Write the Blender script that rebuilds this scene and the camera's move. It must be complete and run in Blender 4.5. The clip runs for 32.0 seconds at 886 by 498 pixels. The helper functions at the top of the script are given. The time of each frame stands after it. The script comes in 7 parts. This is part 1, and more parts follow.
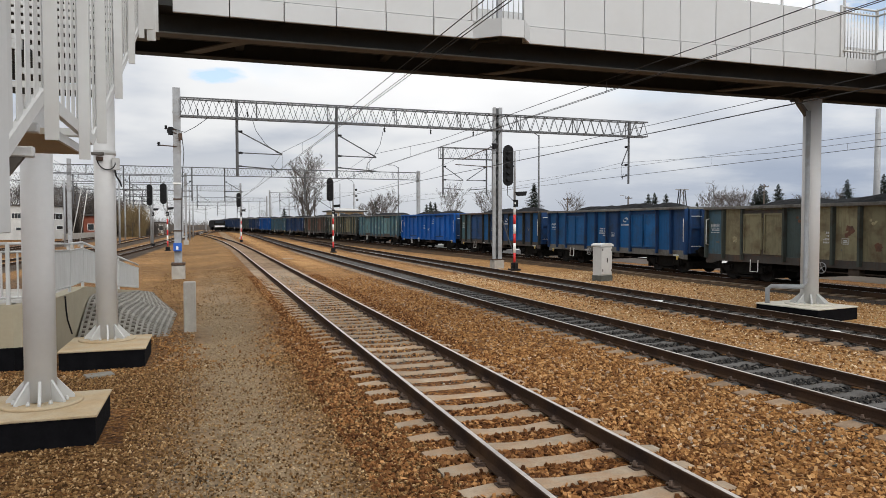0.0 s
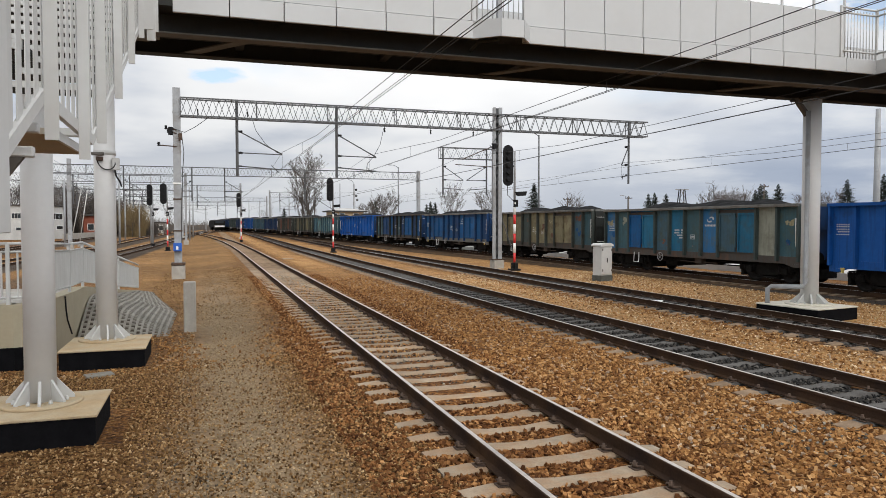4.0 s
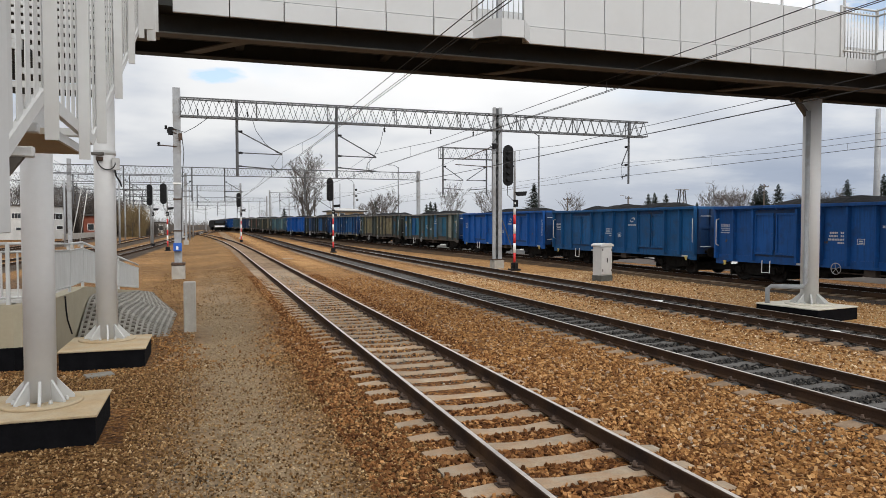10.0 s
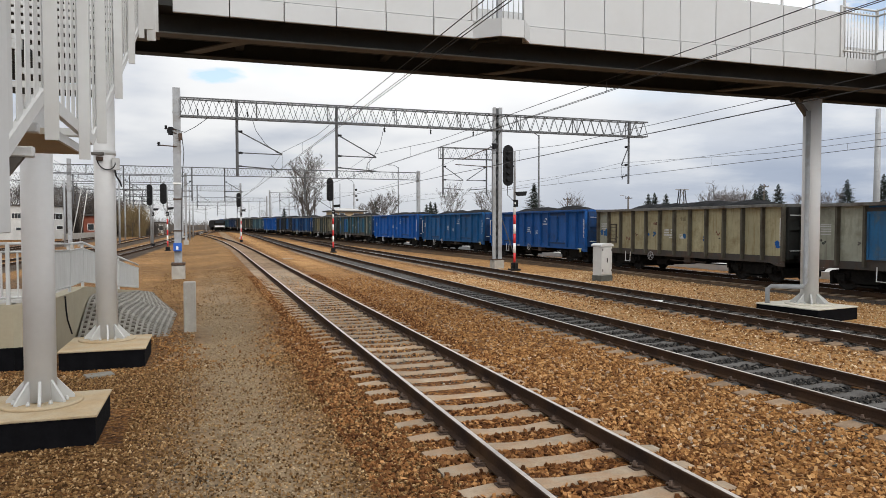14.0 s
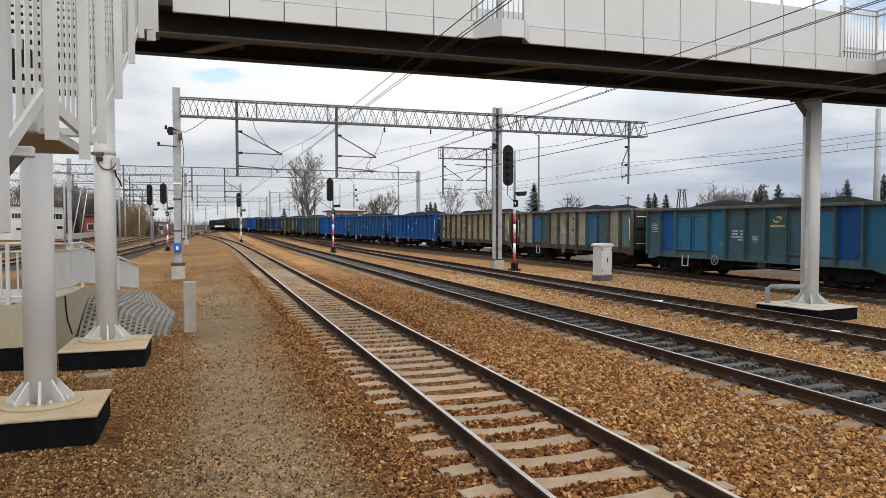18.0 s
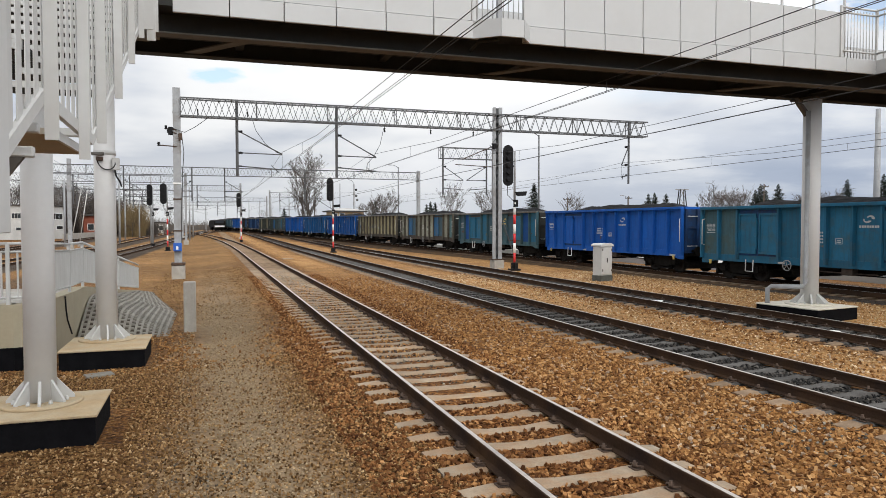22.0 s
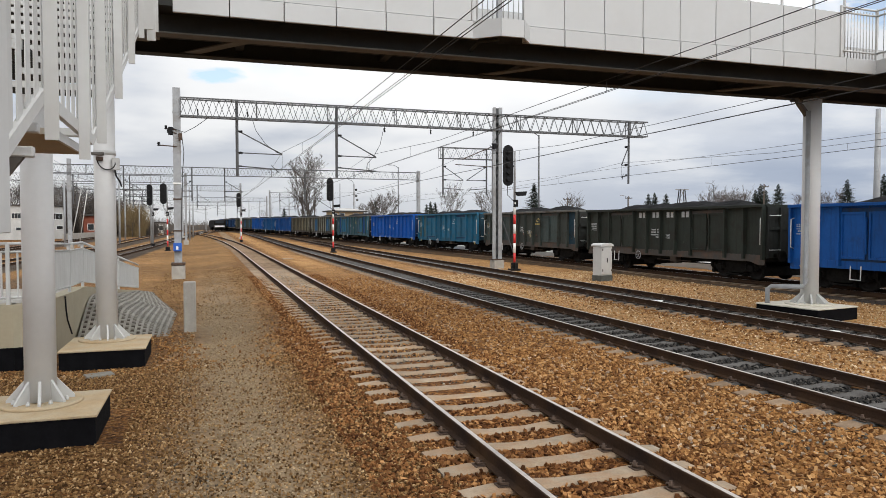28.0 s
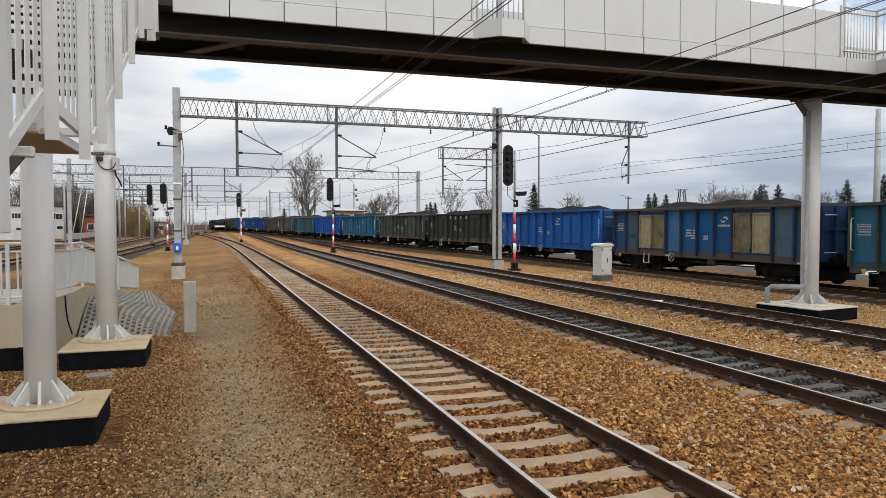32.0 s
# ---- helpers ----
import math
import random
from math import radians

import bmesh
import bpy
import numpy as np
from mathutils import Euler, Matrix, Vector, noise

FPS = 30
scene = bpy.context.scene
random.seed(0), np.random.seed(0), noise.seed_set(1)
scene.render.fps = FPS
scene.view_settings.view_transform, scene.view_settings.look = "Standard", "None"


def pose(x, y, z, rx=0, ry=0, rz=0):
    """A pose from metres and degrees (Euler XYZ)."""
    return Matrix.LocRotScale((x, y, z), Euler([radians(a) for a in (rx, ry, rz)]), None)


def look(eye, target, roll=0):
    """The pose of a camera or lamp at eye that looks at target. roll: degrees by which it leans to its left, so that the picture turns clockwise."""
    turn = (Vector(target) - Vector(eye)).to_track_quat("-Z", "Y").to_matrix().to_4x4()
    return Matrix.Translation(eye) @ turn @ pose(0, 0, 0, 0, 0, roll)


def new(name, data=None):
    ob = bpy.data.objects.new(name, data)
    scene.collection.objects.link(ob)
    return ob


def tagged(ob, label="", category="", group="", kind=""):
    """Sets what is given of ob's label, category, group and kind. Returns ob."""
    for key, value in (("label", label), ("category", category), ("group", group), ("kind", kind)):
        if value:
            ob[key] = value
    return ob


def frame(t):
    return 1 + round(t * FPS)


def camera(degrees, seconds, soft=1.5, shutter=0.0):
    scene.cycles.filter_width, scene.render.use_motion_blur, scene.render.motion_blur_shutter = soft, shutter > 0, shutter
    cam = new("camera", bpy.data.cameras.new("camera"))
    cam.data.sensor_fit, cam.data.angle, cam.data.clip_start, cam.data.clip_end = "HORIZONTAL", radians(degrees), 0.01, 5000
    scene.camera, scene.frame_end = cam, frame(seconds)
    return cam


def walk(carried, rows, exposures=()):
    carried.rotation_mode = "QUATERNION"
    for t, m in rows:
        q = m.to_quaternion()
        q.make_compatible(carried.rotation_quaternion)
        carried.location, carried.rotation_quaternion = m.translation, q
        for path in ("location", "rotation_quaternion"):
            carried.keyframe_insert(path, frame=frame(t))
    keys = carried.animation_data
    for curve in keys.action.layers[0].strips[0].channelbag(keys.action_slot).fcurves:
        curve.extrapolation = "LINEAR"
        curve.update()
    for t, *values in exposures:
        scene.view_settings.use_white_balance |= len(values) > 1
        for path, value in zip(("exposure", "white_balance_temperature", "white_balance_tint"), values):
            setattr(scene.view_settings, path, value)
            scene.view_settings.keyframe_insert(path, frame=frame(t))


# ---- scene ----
random.seed(7)
TH = 18.5
CT, ST = math.cos(radians(TH)), math.sin(radians(TH))


def uv(u, v, z=0.0):
    """Station grid to world: u across the tracks, v along them."""
    return Vector((u * CT - v * ST, u * ST + v * CT, z))


EYE = (0.0, 0.0, 2.34)
cam = camera(64.2, 32.0, soft=0.4)
AIM = (0.0, 100.0, 2.34 - 100.0 * 43.0 / 1250.0)
walk(cam, [(0.0, look(EYE, AIM)), (32.0, look(EYE, AIM))], exposures=[(0.0, -0.42), (9.0, -0.42), (13.0, -0.37), (18.0, -0.34), (25.0, -0.32), (30.0, -0.38), (32.0, -0.38)])

# ---- light ----
world = bpy.data.worlds.new("sky")
scene.world = world
world.use_nodes = True
wn = world.node_tree.nodes
wl = world.node_tree.links
wn.clear()
w_out = wn.new("ShaderNodeOutputWorld")
w_bg = wn.new("ShaderNodeBackground")
w_sky = wn.new("ShaderNodeTexSky")
w_sky.sky_type = "NISHITA"
w_sky.sun_disc = False
SUN_EL, SUN_AZ = 42.0, 142.0      # height; compass angle from +y towards +x
w_sky.sun_elevation = radians(SUN_EL)
w_sky.sun_rotation = radians(SUN_AZ)
w_bg.inputs["Strength"].default_value = 1.0
w_co = wn.new("ShaderNodeTexCoord")
w_sep = wn.new("ShaderNodeSeparateXYZ")
wl.new(w_co.outputs["Generated"], w_sep.inputs[0])


def wmath(op, a, b=None, c=None):
    n = wn.new("ShaderNodeMath")
    n.operation = op
    for i, x in enumerate((a, b, c)):
        if x is None:
            continue
        if isinstance(x, (int, float)):
            n.inputs[i].default_value = x
        else:
            wl.new(x, n.inputs[i])
    return n.outputs[0]


# clouds lie on a flat deck: divide the way by its height
w_up = wmath("ADD", wmath("MAXIMUM", w_sep.outputs["Z"], 0.0), 0.17)
w_cx = wmath("DIVIDE", w_sep.outputs["X"], w_up)
w_cy = wmath("DIVIDE", w_sep.outputs["Y"], w_up)
w_vec = wn.new("ShaderNodeCombineXYZ")
wl.new(w_cx, w_vec.inputs[0])
wl.new(w_cy, w_vec.inputs[1])


def wnoise(scale, detail, rough, shift):
    n = wn.new("ShaderNodeTexNoise")
    n.inputs["Scale"].default_value = scale
    n.inputs["Detail"].default_value = detail
    n.inputs["Roughness"].default_value = rough
    m = wn.new("ShaderNodeVectorMath")
    m.operation = "ADD"
    m.inputs[1].default_value = shift
    wl.new(w_vec.outputs[0], m.inputs[0])
    wl.new(m.outputs[0], n.inputs["Vector"])
    return n.outputs["Fac"]


def wramp(fac, stops):
    n = wn.new("ShaderNodeValToRGB")
    e = n.color_ramp.elements
    while len(e) < len(stops):
        e.new(0.5)
    for el, (p, col) in zip(e, stops):
        el.position, el.color = p, (*col, 1)
    wl.new(fac, n.inputs[0])
    return n.outputs["Color"]


def wmix(fac, a, b):
    n = wn.new("ShaderNodeMix")
    n.data_type = "RGBA"
    if isinstance(fac, (int, float)):
        n.inputs[0].default_value = fac
    else:
        wl.new(fac, n.inputs[0])
    wl.new(a, n.inputs[6])
    wl.new(b, n.inputs[7])
    return n.outputs[2]


w_shade = wnoise(0.62, 7.0, 0.48, (3.7, 1.2, 0.0))
w_cloud = wramp(w_shade, [(0.36, (1.25, 1.25, 1.25)), (0.49, (1.06, 1.075, 1.09)), (0.60, (0.66, 0.71, 0.80)), (0.72, (0.78, 0.82, 0.89))])
w_gap = wramp(wnoise(0.55, 5.0, 0.5, (7.1, 4.4, 2.0)), [(0.57, (0, 0, 0)), (0.68, (0.9, 0.9, 0.9))])
w_blue = wn.new("ShaderNodeVectorMath")
w_blue.operation = "SCALE"
w_blue.inputs["Scale"].default_value = 0.24
wl.new(w_sky.outputs[0], w_blue.inputs[0])
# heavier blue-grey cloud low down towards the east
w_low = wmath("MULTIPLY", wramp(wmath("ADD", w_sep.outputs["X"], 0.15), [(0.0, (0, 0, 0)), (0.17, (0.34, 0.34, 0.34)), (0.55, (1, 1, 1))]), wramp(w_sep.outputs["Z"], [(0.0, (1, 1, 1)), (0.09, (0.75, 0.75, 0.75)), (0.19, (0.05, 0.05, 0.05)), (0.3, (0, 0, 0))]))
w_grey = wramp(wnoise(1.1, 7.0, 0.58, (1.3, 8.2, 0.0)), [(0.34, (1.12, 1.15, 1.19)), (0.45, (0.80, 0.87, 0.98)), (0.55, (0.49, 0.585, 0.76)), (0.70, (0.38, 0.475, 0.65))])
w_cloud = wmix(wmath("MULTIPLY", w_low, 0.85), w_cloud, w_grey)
w_gap = wmath("MULTIPLY", w_gap, wramp(w_sep.outputs["Z"], [(0.10, (0, 0, 0)), (0.22, (1, 1, 1))]))
# two rifts with ragged edges where the deck opens on blue sky
w_ragged = wmath("MULTIPLY", wmath("SUBTRACT", wnoise(4.2, 7.0, 0.65, (2.2, 0.4, 0.0)), 0.5), 4.0)
for rift_x, rift_y, rift_w, rift_h in ((-0.80, 2.55, 0.15, 0.085), (1.27, 1.80, 0.34, 0.32)):
    rift = wmath("ADD", wmath("POWER", wmath("DIVIDE", wmath("SUBTRACT", w_cx, rift_x), rift_w), 2.0), wmath("POWER", wmath("DIVIDE", wmath("SUBTRACT", w_cy, rift_y), rift_h), 2.0))
    rift = wmath("SUBTRACT", 1.0, wmath("ADD", rift, w_ragged))
    w_gap = wmath("MAXIMUM", w_gap, wmath("MINIMUM", wmath("MAXIMUM", rift, 0.0), 0.75))
# the deck is seen through more air low down
w_air = wramp(wmath("ADD", w_sep.outputs["X"], 0.5), [(0.12, (0.95, 0.97, 0.99)), (0.5, (0.70, 0.75, 0.835)), (0.95, (0.50, 0.58, 0.73))])
w_cloud = wmix(wramp(w_sep.outputs["Z"], [(0.0, (0.75, 0.75, 0.75)), (0.13, (0, 0, 0))]), w_cloud, w_air)
# thin bright cloud round the veiled sun, and a whiter deck higher up
w_dot = wn.new("ShaderNodeVectorMath")
w_dot.operation = "DOT_PRODUCT"
wl.new(w_co.outputs["Generated"], w_dot.inputs[0])
w_dot.inputs[1].default_value = (math.sin(radians(SUN_AZ)) * math.cos(radians(SUN_EL)), math.cos(radians(SUN_AZ)) * math.cos(radians(SUN_EL)), math.sin(radians(SUN_EL)))
w_glow = wmath("POWER", wmath("MAXIMUM", w_dot.outputs["Value"], 0.0), 2.5)
w_gain = wmath("ADD", wmath("MULTIPLY", w_glow, 1.5), wmath("ADD", 0.94, wmath("MULTIPLY", wmath("MINIMUM", wmath("MAXIMUM", w_sep.outputs["Z"], 0.0), 0.32), 1.0)))
w_lit = wn.new("ShaderNodeVectorMath")
w_lit.operation = "SCALE"
wl.new(w_cloud, w_lit.inputs[0])
wl.new(w_gain, w_lit.inputs["Scale"])
w_cloud = w_lit.outputs[0]
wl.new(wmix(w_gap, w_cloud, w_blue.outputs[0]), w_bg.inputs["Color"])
wl.new(w_bg.outputs[0], w_out.inputs[0])

sun_data = bpy.data.lights.new("sun", "SUN")
sun_data.energy = 1.5
sun_data.angle = radians(50)
sun_data.color = (1.0, 0.95, 0.87)
sun = new("sun", sun_data)
sa, se = radians(SUN_AZ), radians(SUN_EL)
sun.matrix_world = look((60 * math.sin(sa) * math.cos(se), 60 * math.cos(sa) * math.cos(se), 60 * math.sin(se)), (0, 0, 0))


# ---- materials ----
def material(name, color, rough=0.7, metal=0.0, var=0.25, scale=6.0, bump=0.0, bscale=60.0, second=None, amount=0.5, sscale=1.2, sharp=0.08, spec=0.4, per=0.0, shadow_stretch=None, streak=None):
    """A painted, stony or earthy surface: grain and stains at two sizes, a second colour in patches, fine relief."""
    m = bpy.data.materials.new(name)
    m.use_nodes = True
    nd, ln = m.node_tree.nodes, m.node_tree.links
    b = nd["Principled BSDF"]
    co = nd.new("ShaderNodeTexCoord")
    vec = co.outputs["Object"]
    if shadow_stretch:
        mp = nd.new("ShaderNodeMapping")
        mp.inputs["Scale"].default_value = shadow_stretch
        ln.new(vec, mp.inputs[0])
        vec = mp.outputs[0]
    info = nd.new("ShaderNodeObjectInfo")
    off = nd.new("ShaderNodeVectorMath")
    off.operation = "ADD"
    scl = nd.new("ShaderNodeMath")
    scl.operation = "MULTIPLY"
    scl.inputs[1].default_value = 37.0
    ln.new(info.outputs["Random"], scl.inputs[0])
    ln.new(vec, off.inputs[0])
    ln.new(scl.outputs[0], off.inputs[1])
    vec = off.outputs[0]

    def tex(s, d, r=0.6):
        n = nd.new("ShaderNodeTexNoise")
        n.inputs["Scale"].default_value, n.inputs["Detail"].default_value, n.inputs["Roughness"].default_value = s, d, r
        ln.new(vec, n.inputs["Vector"])
        return n.outputs["Fac"]

    def ramp(f, stops):
        n = nd.new("ShaderNodeValToRGB")
        e = n.color_ramp.elements
        while len(e) < len(stops):
            e.new(0.5)
        for el, (p, col) in zip(e, stops):
            el.position, el.color = p, (*col, 1)
        ln.new(f, n.inputs[0])
        return n.outputs["Color"]

    def mix(f, a, c, mode="MIX"):
        n = nd.new("ShaderNodeMix")
        n.data_type, n.blend_type = "RGBA", mode
        for i, x in ((0, f), (6, a), (7, c)):
            if isinstance(x, (int, float)):
                n.inputs[i].default_value = x
            elif isinstance(x, tuple):
                n.inputs[i].default_value = (*x, 1)
            else:
                ln.new(x, n.inputs[i])
        return n.outputs[2]

    base = ramp(tex(scale, 5), [(0.3, tuple(c * (1 - var) for c in color)), (0.7, tuple(min(1, c * (1 + var)) for c in color))])
    if second:
        lo = 0.5 + (0.5 - amount) * 0.5
        base = mix(ramp(tex(sscale, 5, 0.62), [(lo - sharp, (0, 0, 0)), (lo + sharp, (1, 1, 1))]), base, second)
    if streak:
        mp2 = nd.new("ShaderNodeMapping")
        mp2.inputs["Scale"].default_value = (5.0, 5.0, 0.35)
        ln.new(vec, mp2.inputs[0])
        st = nd.new("ShaderNodeTexNoise")
        st.inputs["Scale"].default_value, st.inputs["Detail"].default_value, st.inputs["Roughness"].default_value = 2.2, 5, 0.65
        ln.new(mp2.outputs[0], st.inputs["Vector"])
        base = mix(ramp(st.outputs["Fac"], [(0.50, (0, 0, 0)), (0.68, (0.85, 0.85, 0.85))]), base, streak)
    fine = ramp(tex(scale * 9, 3), [(0.3, (1 - var * 0.5,) * 3), (0.7, (1 + var * 0.2,) * 3)])
    base = mix(1.0, base, fine, "MULTIPLY")
    if per:
        pr = ramp(info.outputs["Random"], [(0.0, (1 - per,) * 3), (1.0, (1 + per,) * 3)])
        base = mix(1.0, base, pr, "MULTIPLY")
    ln.new(base, b.inputs["Base Color"])
    b.inputs["Metallic"].default_value = metal
    b.inputs["Specular IOR Level"].default_value = spec
    rr = nd.new("ShaderNodeMapRange")
    rr.inputs["To Min"].default_value, rr.inputs["To Max"].default_value = max(0.05, rough - 0.12), min(1, rough + 0.12)
    ln.new(tex(scale * 2.3, 4), rr.inputs["Value"])
    ln.new(rr.outputs[0], b.inputs["Roughness"])
    if bump:
        bp = nd.new("ShaderNodeBump")
        bp.inputs["Strength"].default_value = 0.8
        bp.inputs["Distance"].default_value = bump
        ln.new(tex(bscale, 4, 0.65), bp.inputs["Height"])
        ln.new(bp.outputs[0], b.inputs["Normal"])
    return m


M_WHITE = material("white_painted_steel", (0.54, 0.545, 0.535), 0.45, var=0.05, scale=1.5, second=(0.46, 0.455, 0.435), amount=0.35, sscale=0.9, sharp=0.2)
M_PANEL = material("pale_grey_cladding", (0.49, 0.497, 0.495), 0.4, var=0.03, scale=0.8, second=(0.44, 0.44, 0.432), amount=0.4, sscale=0.5, sharp=0.25)
# near-black: the shade under the deck is put into this colour
M_SOFFIT = material("shade_darkened_steel_soffit", (0.024, 0.0255, 0.024), 0.8, var=0.25, scale=1.5, second=(0.036, 0.036, 0.033), amount=0.4, sscale=0.7, sharp=0.2)
M_GIRDER = material("brown_primed_girder", (0.125, 0.118, 0.108), 0.75, var=0.2, scale=1.2, second=(0.10, 0.085, 0.07), amount=0.4, sscale=0.8, sharp=0.2)
M_LANDING = material("tan_brown_landing_underside", (0.44, 0.40, 0.33), 0.85, var=0.15, scale=2.0, second=(0.33, 0.29, 0.22), amount=0.4, sscale=1.0, sharp=0.2)
M_PLINTH = material("sandy_concrete", (0.43, 0.31, 0.175), 0.9, var=0.15, scale=3.0, bump=0.004, bscale=80, second=(0.44, 0.375, 0.265), amount=0.45, sscale=1.6, sharp=0.15)
M_TAR = material("black_bitumen_coating", (0.006, 0.006, 0.007), 0.95, spec=0.06, var=0.4, scale=4.0, bump=0.003, bscale=40)
M_CONC = material("weathered_concrete", (0.40, 0.385, 0.35), 0.9, var=0.18, scale=3.5, bump=0.004, bscale=70, second=(0.30, 0.27, 0.23), amount=0.4, sscale=1.5, sharp=0.2)
M_COLUMN = material("glossy_white_column_paint", (0.66, 0.665, 0.66), 0.4, var=0.04, scale=1.5, second=(0.61, 0.60, 0.58), amount=0.3, sscale=0.9, sharp=0.2)
M_EARTH = material("dark_damp_earth", (0.05, 0.038, 0.026), 0.95, var=0.35, scale=4.0, bump=0.006, bscale=40)
M_PALECAP = material("pale_concrete_cap", (0.60, 0.56, 0.47), 0.9, var=0.12, scale=3.0, bump=0.003, bscale=80)
M_SLAB = material("grey_weathered_slab_concrete", (0.225, 0.21, 0.18), 0.92, var=0.2, scale=3.0, bump=0.003, bscale=70, per=0.12)
M_CREAM = material("cream_rendered_wall", (0.36, 0.325, 0.235), 0.9, var=0.10, scale=2.0, second=(0.34, 0.285, 0.195), amount=0.4, sscale=0.8, sharp=0.25, bump=0.002)
M_SLEEPER = material("rust_stained_concrete_sleeper", (0.30, 0.25, 0.185), 0.92, var=0.25, scale=5.0, bump=0.004, bscale=90, second=(0.30, 0.19, 0.11), amount=0.5, sscale=3.2, sharp=0.2, per=0.2)
M_SLEEPER_BROWN = material("ballast_dusted_sleeper_end", (0.27, 0.19, 0.12), 0.92, var=0.25, scale=5.0, bump=0.004, bscale=90, second=(0.16, 0.10, 0.06), amount=0.5, sscale=3.0, sharp=0.2, per=0.2)
M_SLEEPER_GREY = material("grimy_grey_concrete_sleeper", (0.10, 0.095, 0.088), 0.92, var=0.2, scale=5.0, bump=0.004, bscale=90, second=(0.05, 0.045, 0.042), amount=0.45, sscale=2.6, sharp=0.2, per=0.15)
M_RUST = material("rusty_rail_side", (0.085, 0.049, 0.028), 0.95, spec=0.03, var=0.35, scale=4.0, bump=0.002, bscale=120, second=(0.03, 0.022, 0.02), amount=0.5, sscale=2.0, sharp=0.2)
M_RAILTOP = material("polished_rail_head", (0.62, 0.57, 0.52), 0.34, metal=0.7, var=0.2, scale=3.0)
M_CLIP = material("dark_rusty_fastening", (0.075, 0.047, 0.032), 0.8, var=0.4, scale=20.0)
M_GALV = material("dull_galvanised_steel", (0.105, 0.108, 0.112), 0.65, metal=0.2, var=0.15, scale=3.0)
M_GREYPAINT = material("grey_painted_mast", (0.31, 0.32, 0.33), 0.6, var=0.12, scale=2.5, second=(0.24, 0.235, 0.23), amount=0.35, sscale=1.5)
M_WIRE = material("dark_copper_wire", (0.035, 0.035, 0.037), 0.6, metal=0.3, var=0.1)
M_BLACK = material("black_signal_enamel", (0.009, 0.009, 0.010), 0.7, spec=0.2, var=0.2)
M_RED = material("red_enamel", (0.55, 0.03, 0.03), 0.5, var=0.1)
M_REDLIGHT = material("lit_red_lens", (0.5, 0.02, 0.02), 0.3, var=0.05)
lens_shader = M_REDLIGHT.node_tree.nodes["Principled BSDF"]
lens_shader.inputs["Emission Color"].default_value = (1.0, 0.06, 0.05, 1)
lens_shader.inputs["Emission Strength"].default_value = 0.5
M_BANDWHITE = material("white_enamel", (0.75, 0.75, 0.73), 0.5, var=0.06)
M_BLUEBOX = material("blue_enamel", (0.02, 0.10, 0.42), 0.45, var=0.1)
M_COAL = material("black_coal", (0.014, 0.014, 0.015), 0.9, spec=0.12, var=0.6, scale=3.0, bump=0.06, bscale=6)
M_UNDER = material("grimy_black_running_gear", (0.011, 0.010, 0.009), 0.9, spec=0.12, var=0.5, scale=4.0, bump=0.004)
M_GREASE = material("brown_brake_dust", (0.06, 0.045, 0.035), 0.85, var=0.4, scale=5.0)
M_TYRE = material("worn_wheel_steel", (0.016, 0.014, 0.013), 0.8, spec=0.2, var=0.4, scale=6.0)
M_WRITE = material("white_stencil_paint", (0.46, 0.48, 0.49), 0.6, var=0.12, scale=9.0)
M_YELLOW = material("yellow_stencil_paint", (0.55, 0.42, 0.12), 0.6, var=0.12, scale=9.0)
M_BARK = material("grey_brown_bark", (0.085, 0.068, 0.055), 0.9, var=0.3, scale=6.0)
# twig colour is lightened and greyed to stand for haze
M_TWIG = material("haze_paled_bare_twigs", (0.10, 0.085, 0.074), 0.9, var=0.3, scale=3.0)
M_FIR = material("dark_fir_needles", (0.013, 0.022, 0.014), 0.9, var=0.4, scale=2.0)
M_WILLOW = material("yellowish_willow_twigs", (0.16, 0.115, 0.055), 0.9, var=0.3, scale=2.0)
# dark second colour stands for soot and for shade beneath the wagons
M_BANK = material("sooty_and_shade_dark_ballast_bank", (0.15, 0.088, 0.042), 0.95, spec=0.1, var=0.45, scale=7.0, bump=0.03, bscale=18, second=(0.045, 0.036, 0.030), amount=0.5, sscale=1.4, sharp=0.2)
M_THICKET = material("dark_thicket_twigs", (0.055, 0.046, 0.040), 0.95, var=0.35, scale=1.5)
# distance haze is mixed into the scrub's base colour
M_SCRUB = material("haze_paled_brown_scrub", (0.115, 0.10, 0.088), 0.95, var=0.35, scale=1.5)
M_GLASS = material("dark_window_glass", (0.03, 0.035, 0.04), 0.15, var=0.2)
M_ROOF = material("dark_bitumen_roof", (0.06, 0.055, 0.05), 0.8, var=0.2)
M_REDTILE = material("red_brick", (0.24, 0.07, 0.04), 0.8, var=0.2, scale=1.0)
M_HOUSE = material("pale_house_render", (0.46, 0.45, 0.43), 0.85, var=0.08, scale=0.7)
M_FOOTING = material("dark_grey_green_footing", (0.085, 0.09, 0.08), 0.85, var=0.2, scale=4.0)
M_DULLHOUSE = material("stained_house_render", (0.55, 0.55, 0.53), 0.85, var=0.12, scale=0.7, second=(0.42, 0.41, 0.39), amount=0.4, sscale=0.4, sharp=0.2)
M_TAN = material("tan_house_render", (0.50, 0.36, 0.22), 0.85, var=0.1, scale=0.7)


